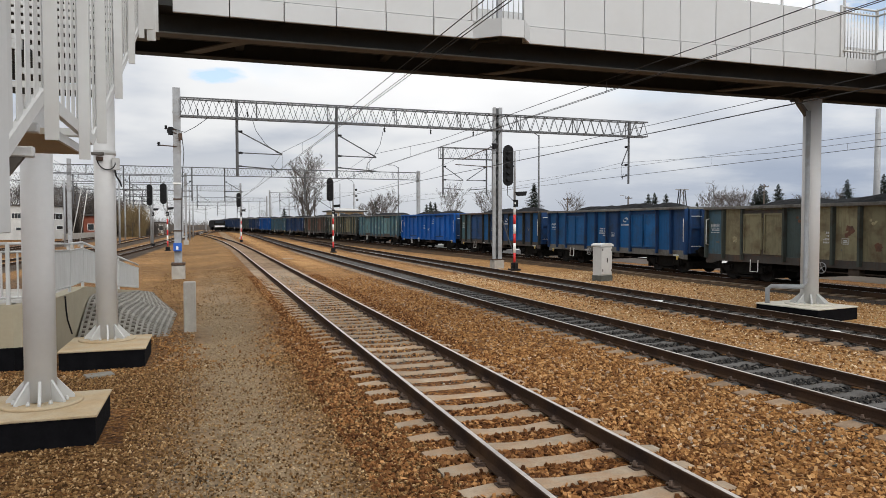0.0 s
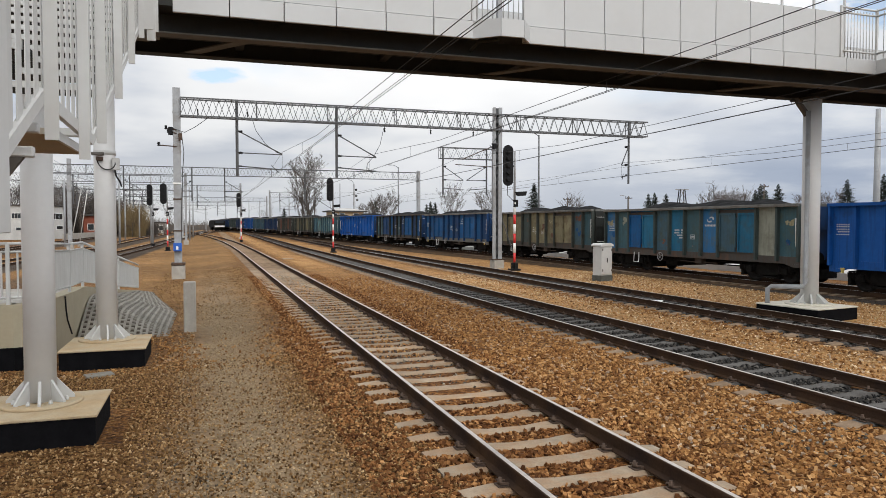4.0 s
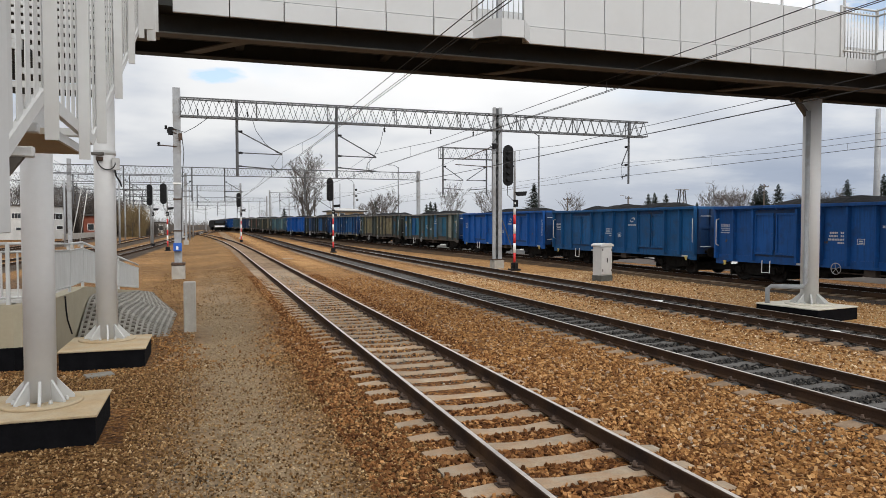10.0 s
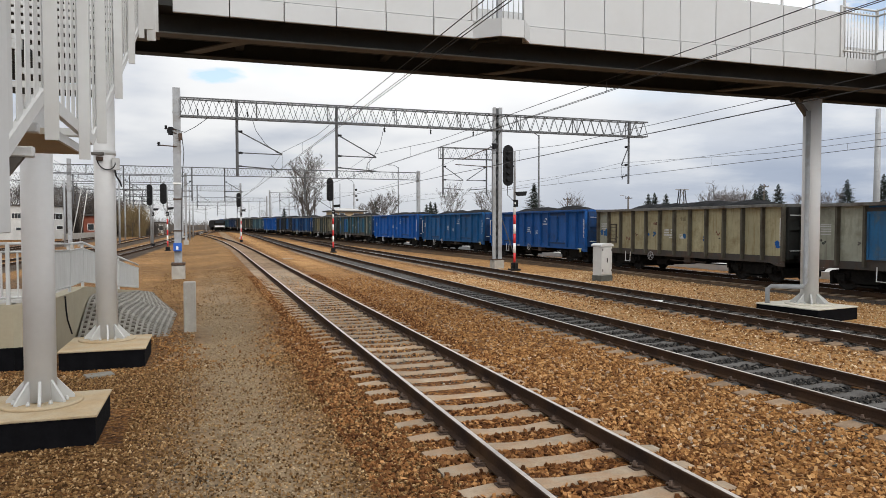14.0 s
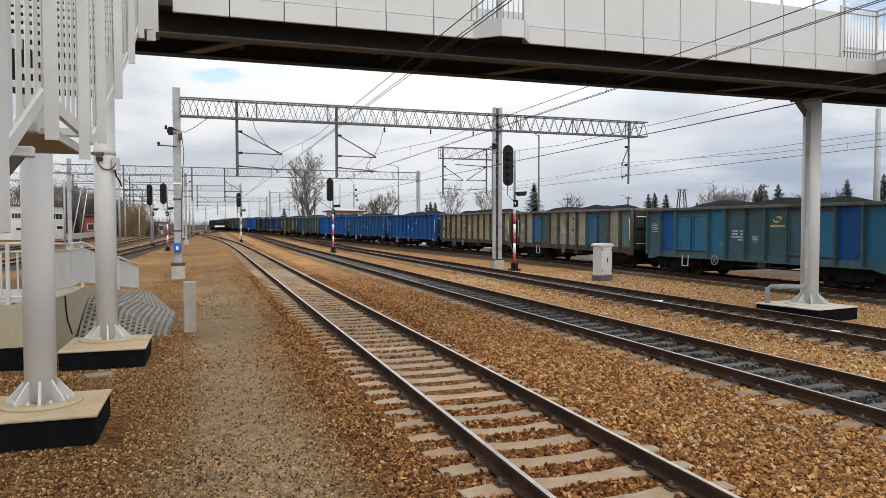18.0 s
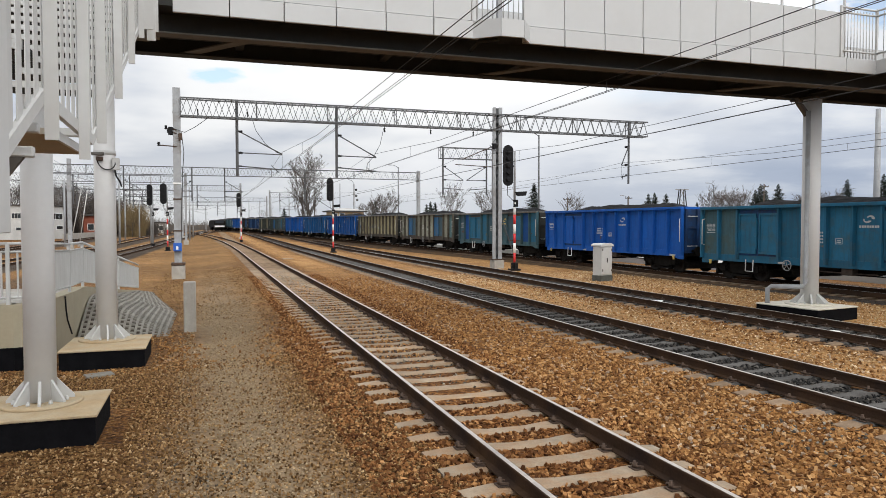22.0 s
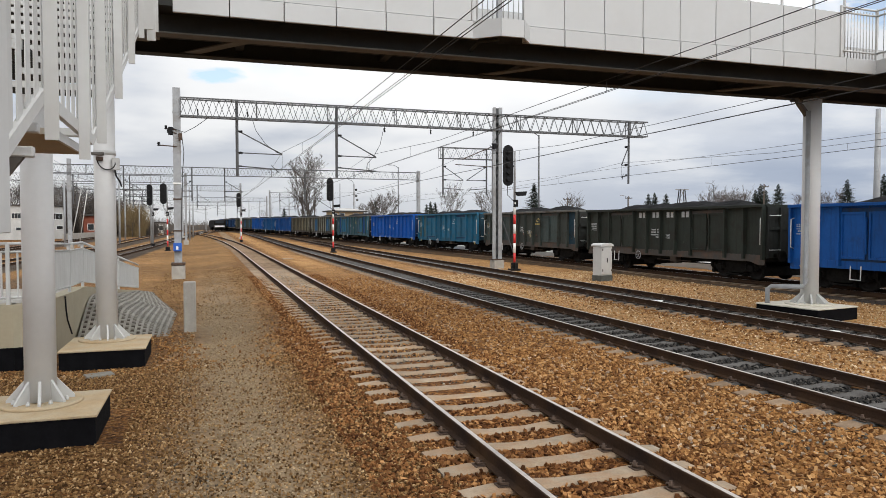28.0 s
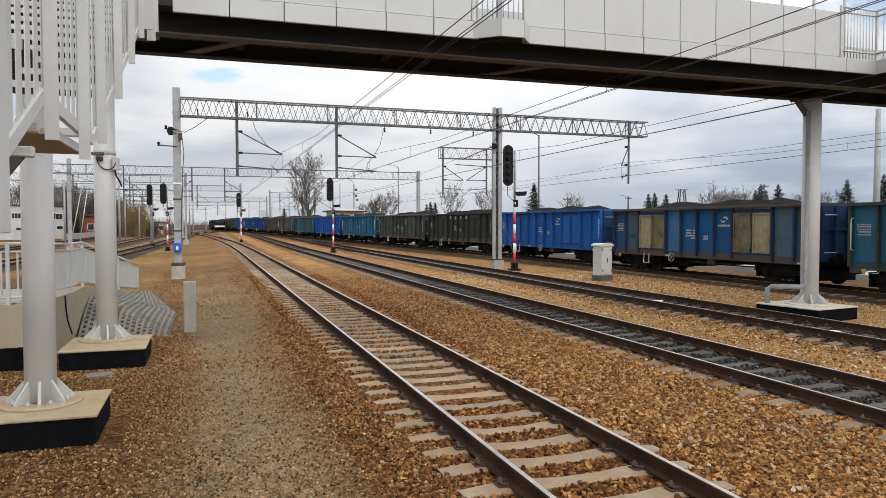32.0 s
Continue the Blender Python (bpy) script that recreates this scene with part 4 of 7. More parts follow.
g1 = gantry(38.4, [(-1.2, 26.3)], [(-1.38, 9.25, 0.36), (16.2, 9.16, 0.392)], [(1.55, 4.85, 2.3), (6.75, 4.9, 2.2), (25.1, 4.9, -0.5)])
part("number_box", boxed(-1.6, -1.2, -0.42, -0.2, 1.0, 1.42, 0.015), M_BLUEBOX, g1, "blue enamel box on the mast")
part("label_plate", boxed(-1.47, -1.36, -0.43, -0.42, 1.08, 1.26), M_BANDWHITE, g1)
part("base_plate", boxed(15.84, 16.62, -0.36, 0.36, 0.272, 0.34, 0.01), M_CLIP, g1)
part("mast_collar", boxed(-1.72, -1.05, -0.4, 0.4, 0.28, 0.42, 0.02), M_CLIP, g1)
for z, s in ((7.12, -0.5), (6.95, -0.4), (6.28, -0.85)):
    part("feeder_arm", rods([(-1.38, -0.2, z), (-1.38 + s, -0.2, z + 0.05)], 0.03, 5), M_CLIP, g1)
    part("insulator", lathe(bmesh.new(), [(0.03, 0), (0.08, 0.04), (0.04, 0.08), (0.08, 0.12), (0.04, 0.16), (0.07, 0.20)], 8, (-1.38 + s, -0.2, z)), M_BLACK, g1)
for u in (9.5, 12.2, 14.8):
    part("insulator", lathe(bmesh.new(), [(0.025, -0.34), (0.06, -0.3), (0.03, -0.26), (0.06, -0.22), (0.03, -0.18), (0.06, -0.14), (0.02, -0.1), (0.02, 0.05)], 8, (u, 0.28, 7.85)), M_BLACK, g1)
part("jumper_cable", rods([(2.3, 0.1, 8.0), (2.5, 0.1, 7.3), (3.0, 0.1, 6.6), (3.6, 0.05, 6.15), (3.85, 0.0, 6.08)], 0.014, 5), M_WIRE, g1)
part("jumper_cable", rods([(9.4, 0.1, 7.7), (9.2, 0.1, 6.8), (8.85, 0.1, 6.15), (8.46, 0.05, 5.7), (8.40, 0.0, 5.35)], 0.014, 5), M_WIRE, g1)
part("line_clamp", boxed(-0.39, -0.33, -0.32, -0.26, 7.9, 8.2, 0.01), M_BLACK, g1)
part("line_clamp", boxed(2.05, 2.11, -0.32, -0.26, 7.9, 8.2, 0.01), M_BLACK, g1)
part("switch_box", boxed(-1.78, -1.56, -0.32, -0.12, 6.85, 7.25, 0.02), M_BLACK, g1, "black line switch box")
part("switch_box", boxed(-1.30, -1.12, -0.34, -0.2, 6.6, 6.95, 0.02), M_CLIP, g1)
for z in (2.0, 3.6, 4.4):
    part("cable_clamp", boxed(-1.60, -1.16, -0.22, -0.185, z, z + 0.07), M_BANDWHITE if z == 4.4 else M_CLIP, g1)
part("jumper_cable", rods([(-1.6, -0.25, 7.2), (-1.0, -0.25, 7.0), (-0.5, -0.2, 7.3), (0.2, -0.15, 7.85)], 0.016, 5), M_WIRE, g1)
part("jumper_cable", rods([(16.4, -0.25, 7.9), (15.9, -0.3, 7.2), (15.6, -0.3, 6.9), (16.0, -0.3, 6.6)], 0.018, 5), M_WIRE, g1)
part("switch_box", boxed(15.78, 16.0, -0.4, -0.2, 6.75, 7.05, 0.02), M_BLACK, g1)
part("down_cable", rods([(-1.15, -0.22, 7.0), (-1.05, -0.25, 6.0), (-1.1, -0.22, 5.2), (-1.2, -0.2, 3.0), (-1.2, -0.2, 1.4)], 0.018, 5), M_WIRE, g1)
part("brace", rods([(16.45, -0.2, 2.6), (17.3, -0.4, 0.1)], 0.03, 4), M_GALV, g1)
part("cantilever", rods([(16.1, 0, 7.0), (14.0, 0, 6.1)], 0.03, 5), M_CLIP, g1)
part("cantilever", rods([(16.1, 0, 5.7), (13.6, 0, 5.8)], 0.025, 5), M_CLIP, g1)

gantry(84, [(-17.0, 24.9)], [(-13.8, 9.35, 0.38), (24.9, 9.0, 0.38)], [(-8.5, 5.0, 2.0), (-1.5, 5.0, -1.6), (2.0, 5.0, 2.0), (11.0, 5.0, 2.0)])
gantry(55.9, [(18.4, 23.4)], [(23.35, 9.0, 0.38)], [(18.7, 4.85, 1.8), (22.6, 4.85, -1.8)])
for v, ua, ub in ((100, -30, -2.4), (122, -25, 5.6), (140, -30, -4), (175, -28, 14), (215, -36, 10), (270, -40, 0)):
    gantry(v, [(ua, ub)], [(ua + 0.2, 9.2, 0.3), (ub - 0.2, 9.2, 0.3)], [(ua + 6, 5.0, 2.0), (ua + 14, 5.0, 2.0), (ub - 7, 5.0, 2.0)])

gantry(145, [(11.9, 18.6)], [(12.0, 9.2, 0.3), (18.5, 9.2, 0.3)], [(14.0, 5.0, 1.6), (17.0, 5.0, -1.6)])


# ---- wires ----
def catenary(u, v0, v1, label, z=5.33, rise=0.85, bridge_dip=True, shift=None):
    """A contact wire with its sagging messenger and droppers."""
    t = thing("overhead_line", STATION, label, "overhead wire", "overhead wires")
    f = shift or (lambda v: 0.0)
    for twin in (-0.035, 0.035):
        part("contact_wire", rods([(u + f(v) + twin, v, z) for v in np.linspace(v0, v1, 14)], 0.0075, 5), M_WIRE, t)
    sup = [(v0, z + 0.26), (26.0, z + 0.27), (38.4, z + rise), (84, z + rise), (118, z + rise), (150, z + rise), (205, z + rise)]
    sup = [s for s in sup if v0 <= s[0] <= v1] + [(v1, z + rise)]
    if not bridge_dip:
        sup = [s for s in sup if not 10 < s[0] < 30]
    pts = []
    for (a, za), (b, zb) in zip(sup, sup[1:]):
        L = b - a
        n = max(2, int(L / 4))
        for i in range(n):
            q = i / n
            pts.append((u + f(a + L * q), a + L * q, za + (zb - za) * q - 4 * q * (1 - q) * (min(0.9, L * L * 0.00035) if b > 40 else 0.0)))
    pts.append((u + f(v1), v1, sup[-1][1]))
    part("messenger_wire", rods(pts, 0.0085, 5), M_WIRE, t)
    for p in pts[1::2]:
        part("dropper", rods([(p[0], p[1], z), p], 0.006, 4), M_WIRE, t)


catenary(U_A + 0.3, -6, 190, "contact and messenger wire over the pale-sleepered track", shift=lambda v: -0.0005 * max(0, v - 60) ** 2)
catenary(U_B - 0.28, -6, 170, "contact and messenger wire over the black-ballasted track")
catenary(U_C, -6, 125, "contact and messenger wire over the third track")
catenary(24.6, -6, 100, "contact and messenger wire beyond the goods train", z=5.35)
feeder = thing("feeder_line", STATION, "single feeder wire beyond the goods train", "overhead wire", "overhead wires")
part("wire", rods([(24.9, v, 5.95 - 0.00012 * (v - 40) ** 2 * (v < 40)) for v in (-6, 5, 15, 25, 40, 70, 100)], 0.0085, 5), M_WIRE, feeder)
catenary(-7.2, 30, 230, "contact and messenger wire over the far side track", shift=lambda v: 0.045 * (v - 60))
catenary(-10.8, 40, 230, "contact and messenger wire over the far side track", shift=lambda v: 0.03 * (v - 97))


# ---- signals ----
def colour_light_signal(u, v, h, label, bands=True, head=1.95, side=-0.32):
    t = thing("railway_signal", spot(u, v, GROUND_Z), label, "signal", "colour light signals")
    if bands:
        for i in range(6):
            z0, z1 = 0.45 + i * 0.5355, 0.45 + (i + 1) * 0.5355
            part("mast_band", lathe(bmesh.new(), [(0.072, z0), (0.072, z1)], 12), M_RED if i % 2 == 0 else M_BANDWHITE, t, "red painted mast band" if i % 2 == 0 else "white painted mast band")
        z_dark = 3.66
    else:
        z_dark = 0.4
    part("upper_mast", lathe(bmesh.new(), [(0.065, z_dark), (0.065, h - 0.3)], 12), M_GREYPAINT, t)
    bm = boxed(-0.28, 0.28, -0.28, 0.28, 0.0, 0.10, 0.02)
    box(bm, -0.2, 0.2, -0.06, 0.06, 0.10, 0.42)
    box(bm, -0.06, 0.06, -0.2, 0.2, 0.10, 0.42)
    part("mast_base", bm, M_BLACK, t, "black cast base")
    # head: tall backing board with rounded ends
    bm = bmesh.new()
    w = 0.30
    prof = [(w * math.cos(a), (h - w) + w * math.sin(a)) for a in np.linspace(0, math.pi, 9)] + [(-w * math.cos(a), (h - head + w) - w * math.sin(a)) for a in np.linspace(0, math.pi, 9)]
    hull(bm, [(p[0] + side, p[1]) for p in prof], 1, -0.30, -0.24)
    hd = part("signal_head", bm, M_BLACK, t, "black oval backing board")
    n = 5 if head > 1.8 else 4
    for i in range(n):
        z = h - w - 0.05 - i * (head - 2 * w - 0.1) / (n - 1)
        bm = bmesh.new()
        lathe(bm, [(0.10, -0.42), (0.115, -0.42), (0.115, -0.30), (0.10, -0.30)], 14, (side, 0, z), "y")
        part("lamp_hood", bm, M_BLACK, hd)
        if i == 2 and bands:
            part("red_lens", lathe(bmesh.new(), [(0.0, -0.315), (0.095, -0.315), (0.095, -0.305)], 12, (side, 0, z), "y"), M_REDLIGHT, hd, "lit red lens")
    part("head_bracket", rods([(0, 0, h - head * 0.5), (side, -0.25, h - head * 0.5)], 0.04, 5), M_GALV, t)
    part("cable_loop", rods([(side, -0.2, h - head), (side + 0.05, -0.1, h - head - 0.5), (0.0, -0.05, h - head - 0.9)], 0.02, 5), M_WIRE, t)
    bm = bmesh.new()
    hull(bm, [(-0.02, h - head - 0.32), (0.62, h - head - 0.28), (0.56, h - head - 0.52), (0.1, h - head - 0.55)], 1, -0.3, -0.08)
    part("marker_lamp", bm, M_BLACK, t, "black hooded marker lamp")
    part("sign_plate", boxed(-0.12, 0.16, -0.12, -0.10, h - head - 1.15, h - head - 0.75), M_BLACK, t)
    part("sign_mark", boxed(-0.06, 0.02, -0.125, -0.12, h - head - 1.0, h - head - 0.9), M_BANDWHITE, t)
    return t


colour_light_signal(16.33, 36.2, 6.95, "tall signal with a black head on a red and white mast", head=2.25, side=-0.52)
colour_light_signal(11.05, 64.9, 6.8, "signal with a black head on a red and white mast", head=2.1)
colour_light_signal(4.6, 103, 7.0, "signal with a black head on a red and white mast", head=2.0)
colour_light_signal(-3.6, 73.5, 6.55, "signal with a black head on a red and white mast", head=2.0)
colour_light_signal(-5.75, 86.4, 7.1, "signal with a black head beside the far tracks", head=2.4, bands=False)


# ---- trackside things ----
def cabinet():
    t = thing("trackside_cabinet", spot(17.1, 28.2, GROUND_Z, 12), "pale grey trackside equipment cabinet on a dark plinth", "cabinet")
    part("plinth", boxed(-0.35, 0.35, -0.30, 0.30, 0.0, 0.26, 0.01), M_FOOTING, t, "dark grey concrete plinth")
    part("body", boxed(-0.33, 0.33, -0.28, 0.28, 0.26, 1.58, 0.015), M_WHITE, t)
    bm = bmesh.new()
    hull(bm, [(-0.38, 1.58), (0.38, 1.58), (0.38, 1.64), (0.26, 1.72), (-0.26, 1.72), (-0.38, 1.64)], 1, -0.33, 0.33)
    part("roof", bm, M_WHITE, t)
    d = part("door", boxed(-0.30, 0.30, -0.305, -0.282, 0.31, 1.53, 0.006), M_WHITE, t)
    part("handle", boxed(-0.02, 0.03, -0.325, -0.305, 0.85, 1.05, 0.004), M_BLACK, d, "black door handle")
    for z in (0.45, 1.38):
        part("hinge", boxed(-0.29, -0.25, -0.32, -0.305, z, z + 0.1), M_CLIP, d)
        part("hinge", boxed(0.25, 0.29, -0.32, -0.305, z, z + 0.1), M_CLIP, d)
    part("side_vent", boxed(0.332, 0.34, -0.1, 0.1, 0.5, 0.6), M_BLACK, t)


cabinet()
stub = part("concrete_post", boxed(-0.14, 0.14, -0.12, 0.12, -0.2, 1.2, 0.02), M_CONC, at=spot(-0.4, 17.95, GROUND_Z))
tagged(stub, "short square weathered concrete post beside the path", "post")
drain = part("cable_cover", boxed(-0.22, 0.22, -0.14, 0.14, -0.05, 0.04, 0.01), M_SLAB, at=spot(-1.75, 13.1, GROUND_Z, 20))
cover = part("cable_cover", boxed(-0.36, 0.36, -0.3, 0.3, -0.05, 0.07, 0.02), M_SLEEPER, at=spot(5.7, 53.5, GROUND_Z, 8))
tagged(cover, "flat pale concrete cover between the tracks", "cable cover")
tagged(drain, "small concrete cable cover on the gravel", "cable cover")


def paper_scrap(u, v, w, seed):
    rnd = random.Random(seed)
    bm = bmesh.new()
    grid = [[bm.verts.new((w * (i - 1.5) * 0.4 + rnd.uniform(-0.02, 0.02), w * (j - 1.5) * 0.3 + rnd.uniform(-0.02, 0.02), 0.02 + rnd.uniform(0, 0.06))) for j in range(4)] for i in range(4)]
    for i in range(3):
        for j in range(3):
            bm.faces.new((grid[i][j], grid[i + 1][j], grid[i + 1][j + 1], grid[i][j + 1]))
    e = bmesh.ops.extrude_face_region(bm, geom=bm.faces[:])
    bmesh.ops.translate(bm, vec=(0, 0, 0.004), verts=[g for g in e["geom"] if isinstance(g, bmesh.types.BMVert)])
    tagged(part("paper_scrap", bm, M_BANDWHITE, at=spot(u, v, GROUND_Z + 0.02, rnd.uniform(0, 90))), "crumpled white scrap of litter beside the track", "litter", "scraps of litter")


paper_scrap(12.15, 8.85, 0.14, 1)
paper_scrap(13.75, 12.55, 0.30, 2)
paper_scrap(13.9, 19.6, 0.45, 3)


# ---- ramp and platform end ----
def ramp():
    t = thing("platform_ramp", STATION, "rendered concrete platform ramp with a black base", "ramp", kind="structure")
    edge = [(-9.5, 13.85), (-3.2, 13.95), (-2.92, 14.05), (-2.82, 14.4), (-2.82, 17.4), (-2.78, 18.9), (-2.65, 25.0), (-2.62, 31.6)]
    zs = [0.95, 0.95, 0.95, 0.94, 0.85, 0.85, 0.24, -0.38]
    for (a, b), za, zb in zip(zip(edge, edge[1:]), zs, zs[1:]):
        front = b[1] < 16.3
        for z0, z1, off, mat, nm in ((-0.6, 0.2, 0.02, M_TAR, "base_course"), (0.2, None, 0.0, M_CREAM, "wall_face")):
            if not front and nm == "base_course":
                continue
            if not front:
                z0 = -0.7
            bm = bmesh.new()
            ta, tb = (min(z1, za - 0.1), min(z1, zb - 0.1)) if z1 is not None else (za, zb)
            z0 = min(z0, zb - 0.2)
            d = Vector((b[0] - a[0], b[1] - a[1])).normalized()
            n = Vector((d.y, -d.x)) * off
            q = Vector((-d.y, d.x)) * 0.3
            vs = [bm.verts.new(p) for p in ((a[0] + n.x, a[1] + n.y, z0), (b[0] + n.x, b[1] + n.y, z0), (b[0] + n.x, b[1] + n.y, tb), (a[0] + n.x, a[1] + n.y, ta),
                                            (a[0] + q.x, a[1] + q.y, z0), (b[0] + q.x, b[1] + q.y, z0), (b[0] + q.x, b[1] + q.y, tb), (a[0] + q.x, a[1] + q.y, ta))]
            for f in ((0, 1, 2, 3), (7, 6, 5, 4), (3, 2, 6, 7), (0, 4, 5, 1), (1, 5, 6, 2), (0, 3, 7, 4)):
                bm.faces.new([vs[i] for i in f])
            bmesh.ops.recalc_face_normals(bm, faces=bm.faces[:])
            part(nm, bm, mat, t)
    bm = bmesh.new()
    left = [(-9.5, 13.95), (-9.5, 14.1), (-9.5, 14.25), (-9.5, 14.6), (-9.5, 17.4), (-9.5, 18.9), (-4.8, 25.0), (-4.8, 31.6)]
    for i in range(len(edge) - 1):
        bm.faces.new([bm.verts.new((*p, z - 0.02)) for p, z in ((edge[i], zs[i]), (edge[i + 1], zs[i + 1]), (left[i + 1], zs[i + 1]), (left[i], zs[i]))])
    part("ramp_floor", bm, M_CONC, t)
    # railing
    r = thing("ramp_railing", STATION, "white steel railing along the platform ramp", "railing")
    bar = mesh_of("baluster", boxed(-0.014, 0.014, -0.014, 0.014, 0.0, 0.80), M_WHITE)
    rail_pts = [(e[0] - 0.08, e[1] + 0.05, z) for e, z in zip(edge, zs)]
    for (a, b) in zip(rail_pts, rail_pts[1:]):
        part("handrail", rods([(a[0], a[1], a[2] + 1.06), (b[0], b[1], b[2] + 1.06)], 0.03, 8), M_WHITE, r)
        part("mid_rail", rods([(a[0], a[1], a[2] + 0.92), (b[0], b[1], b[2] + 0.92)], 0.02, 6), M_WHITE, r)
        part("foot_rail", rods([(a[0], a[1], a[2] + 0.12), (b[0], b[1], b[2] + 0.12)], 0.02, 6), M_WHITE, r)
        L = math.hypot(b[0] - a[0], b[1] - a[1])
        solid = a[1] > 24
        if solid:
            bm = bmesh.new()
            vs = [bm.verts.new(p) for p in ((a[0], a[1], a[2] + 0.1), (b[0], b[1], b[2] + 0.1), (b[0], b[1], b[2] + 0.88), (a[0], a[1], a[2] + 0.88))]
            f = bm.faces.new(vs)
            e = bmesh.ops.extrude_face_region(bm, geom=[f])
            bmesh.ops.translate(bm, vec=(-0.03, 0, 0), verts=[g for g in e["geom"] if isinstance(g, bmesh.types.BMVert)])
            bmesh.ops.recalc_face_normals(bm, faces=bm.faces[:])
            part("railing_panel", bm, M_WHITE, r, "solid white sheet panel")
        n = int(L / 0.10)
        for i in range(n + 1):
            q = i / max(1, n)
            share("baluster", bar, r, pose(a[0] + (b[0] - a[0]) * q, a[1] + (b[1] - a[1]) * q, a[2] + (b[2] - a[2]) * q + 0.12))
        part("rail_post", boxed(a[0] - 0.03, a[0] + 0.03, a[1] - 0.03, a[1] + 0.03, a[2] - 0.25, a[2] + 1.06, 0.006), M_WHITE, r)
    part("hanging_cable", rods([(-2.79, 16.3, 0.86), (-2.785, 16.33, 0.6), (-2.78, 16.45, 0.35), (-2.74, 16.7, 0.02)], 0.016, 6), M_BLACK, t, "loose black cable")
    # openwork slabs on the slope
    s = thing("slope_paving", STATION, "openwork concrete slabs on the ramp's slope", "paving", kind="structure")
    def crest(v):
        return 0.64 if v < 19 else 0.64 - (v - 19) * 0.08

    def toe(v):
        return -0.85 if v < 22 else -0.85 - (v - 22) * 0.14

    def bank(u, v):
        """Height of the paved bank: it rises from its toe and from its near end."""
        g = fall(-1, v)
        p, r = (toe(v) - u) / (toe(v) + 2.72), (v - 17.3) / 1.9
        q = min(1, max(0, 0.5 * (p + r - math.sqrt((p - r) ** 2 + 0.05))))
        return g + (crest(v) - g) * q
    def lay(bm, u0, v0, du, dv, a0, a1, b0, b1, z0, z1):
        """A small concrete bar of a slab, laid on the bank."""
        vs = []
        for z in (z0, z1):
            for a, b in ((a0, b0), (a1, b0), (a1, b1), (a0, b1)):
                u, v = u0 + du * a, v0 + dv * b
                vs.append(bm.verts.new((u, v, bank(u, v) + z)))
        for f in ((4, 5, 6, 7), (0, 1, 5, 4), (1, 2, 6, 5), (2, 3, 7, 6), (3, 0, 4, 7)):
            bm.faces.new([vs[k] for k in f])

    for j in range(36):
        v = 17.3 + j * 0.385
        n = max(1, round((toe(v) + 2.76) / 0.40))
        du = (toe(v) + 2.76) / n
        for i in range(n):
            bm = bmesh.new()
            u0 = -2.76 + du * i
            for k in range(3):
                a = 0.02 + k * 0.325
                lay(bm, u0, v, du, 0.385, a, a + 0.125, 0.01, 0.99, -0.02, 0.016)
                for h in range(2):
                    b = 0.1 + h * 0.5 + (0.25 if (k + i) % 2 else 0.0)
                    lay(bm, u0, v, du, 0.385, a + 0.125, min(0.995, a + 0.325), b, min(0.99, b + 0.13), -0.02, 0.012)
            part("slab", bm, M_SLAB, s)
    bm = bmesh.new()
    us = [-2.76 + 0.08 * i for i in range(25)]
    vs = [17.2 + 0.15 * i for i in range(94)]
    grid = [[bm.verts.new((a, b, bank(a, b) - 0.02)) for b in vs] for a in us]
    for i in range(len(us) - 1):
        for j in range(len(vs) - 1):
            bm.faces.new((grid[i][j], grid[i + 1][j], grid[i + 1][j + 1], grid[i][j + 1]))
    part("slope_bed", bm, M_EARTH, s, "dark bare earth under the slabs")


ramp()


# ---- goods train ----
def paint(name, c, rust=(0.10, 0.055, 0.035), amount=0.2, var=0.14, rough=0.62, run=None):
    return material(name, c, rough, spec=0.22, var=var, scale=0.9, second=rust, amount=amount, sscale=1.7, sharp=0.10, per=0.14, bump=0.004, bscale=5.0, streak=run or tuple(0.45 * a + 0.35 * b for a, b in zip(c, rust)))


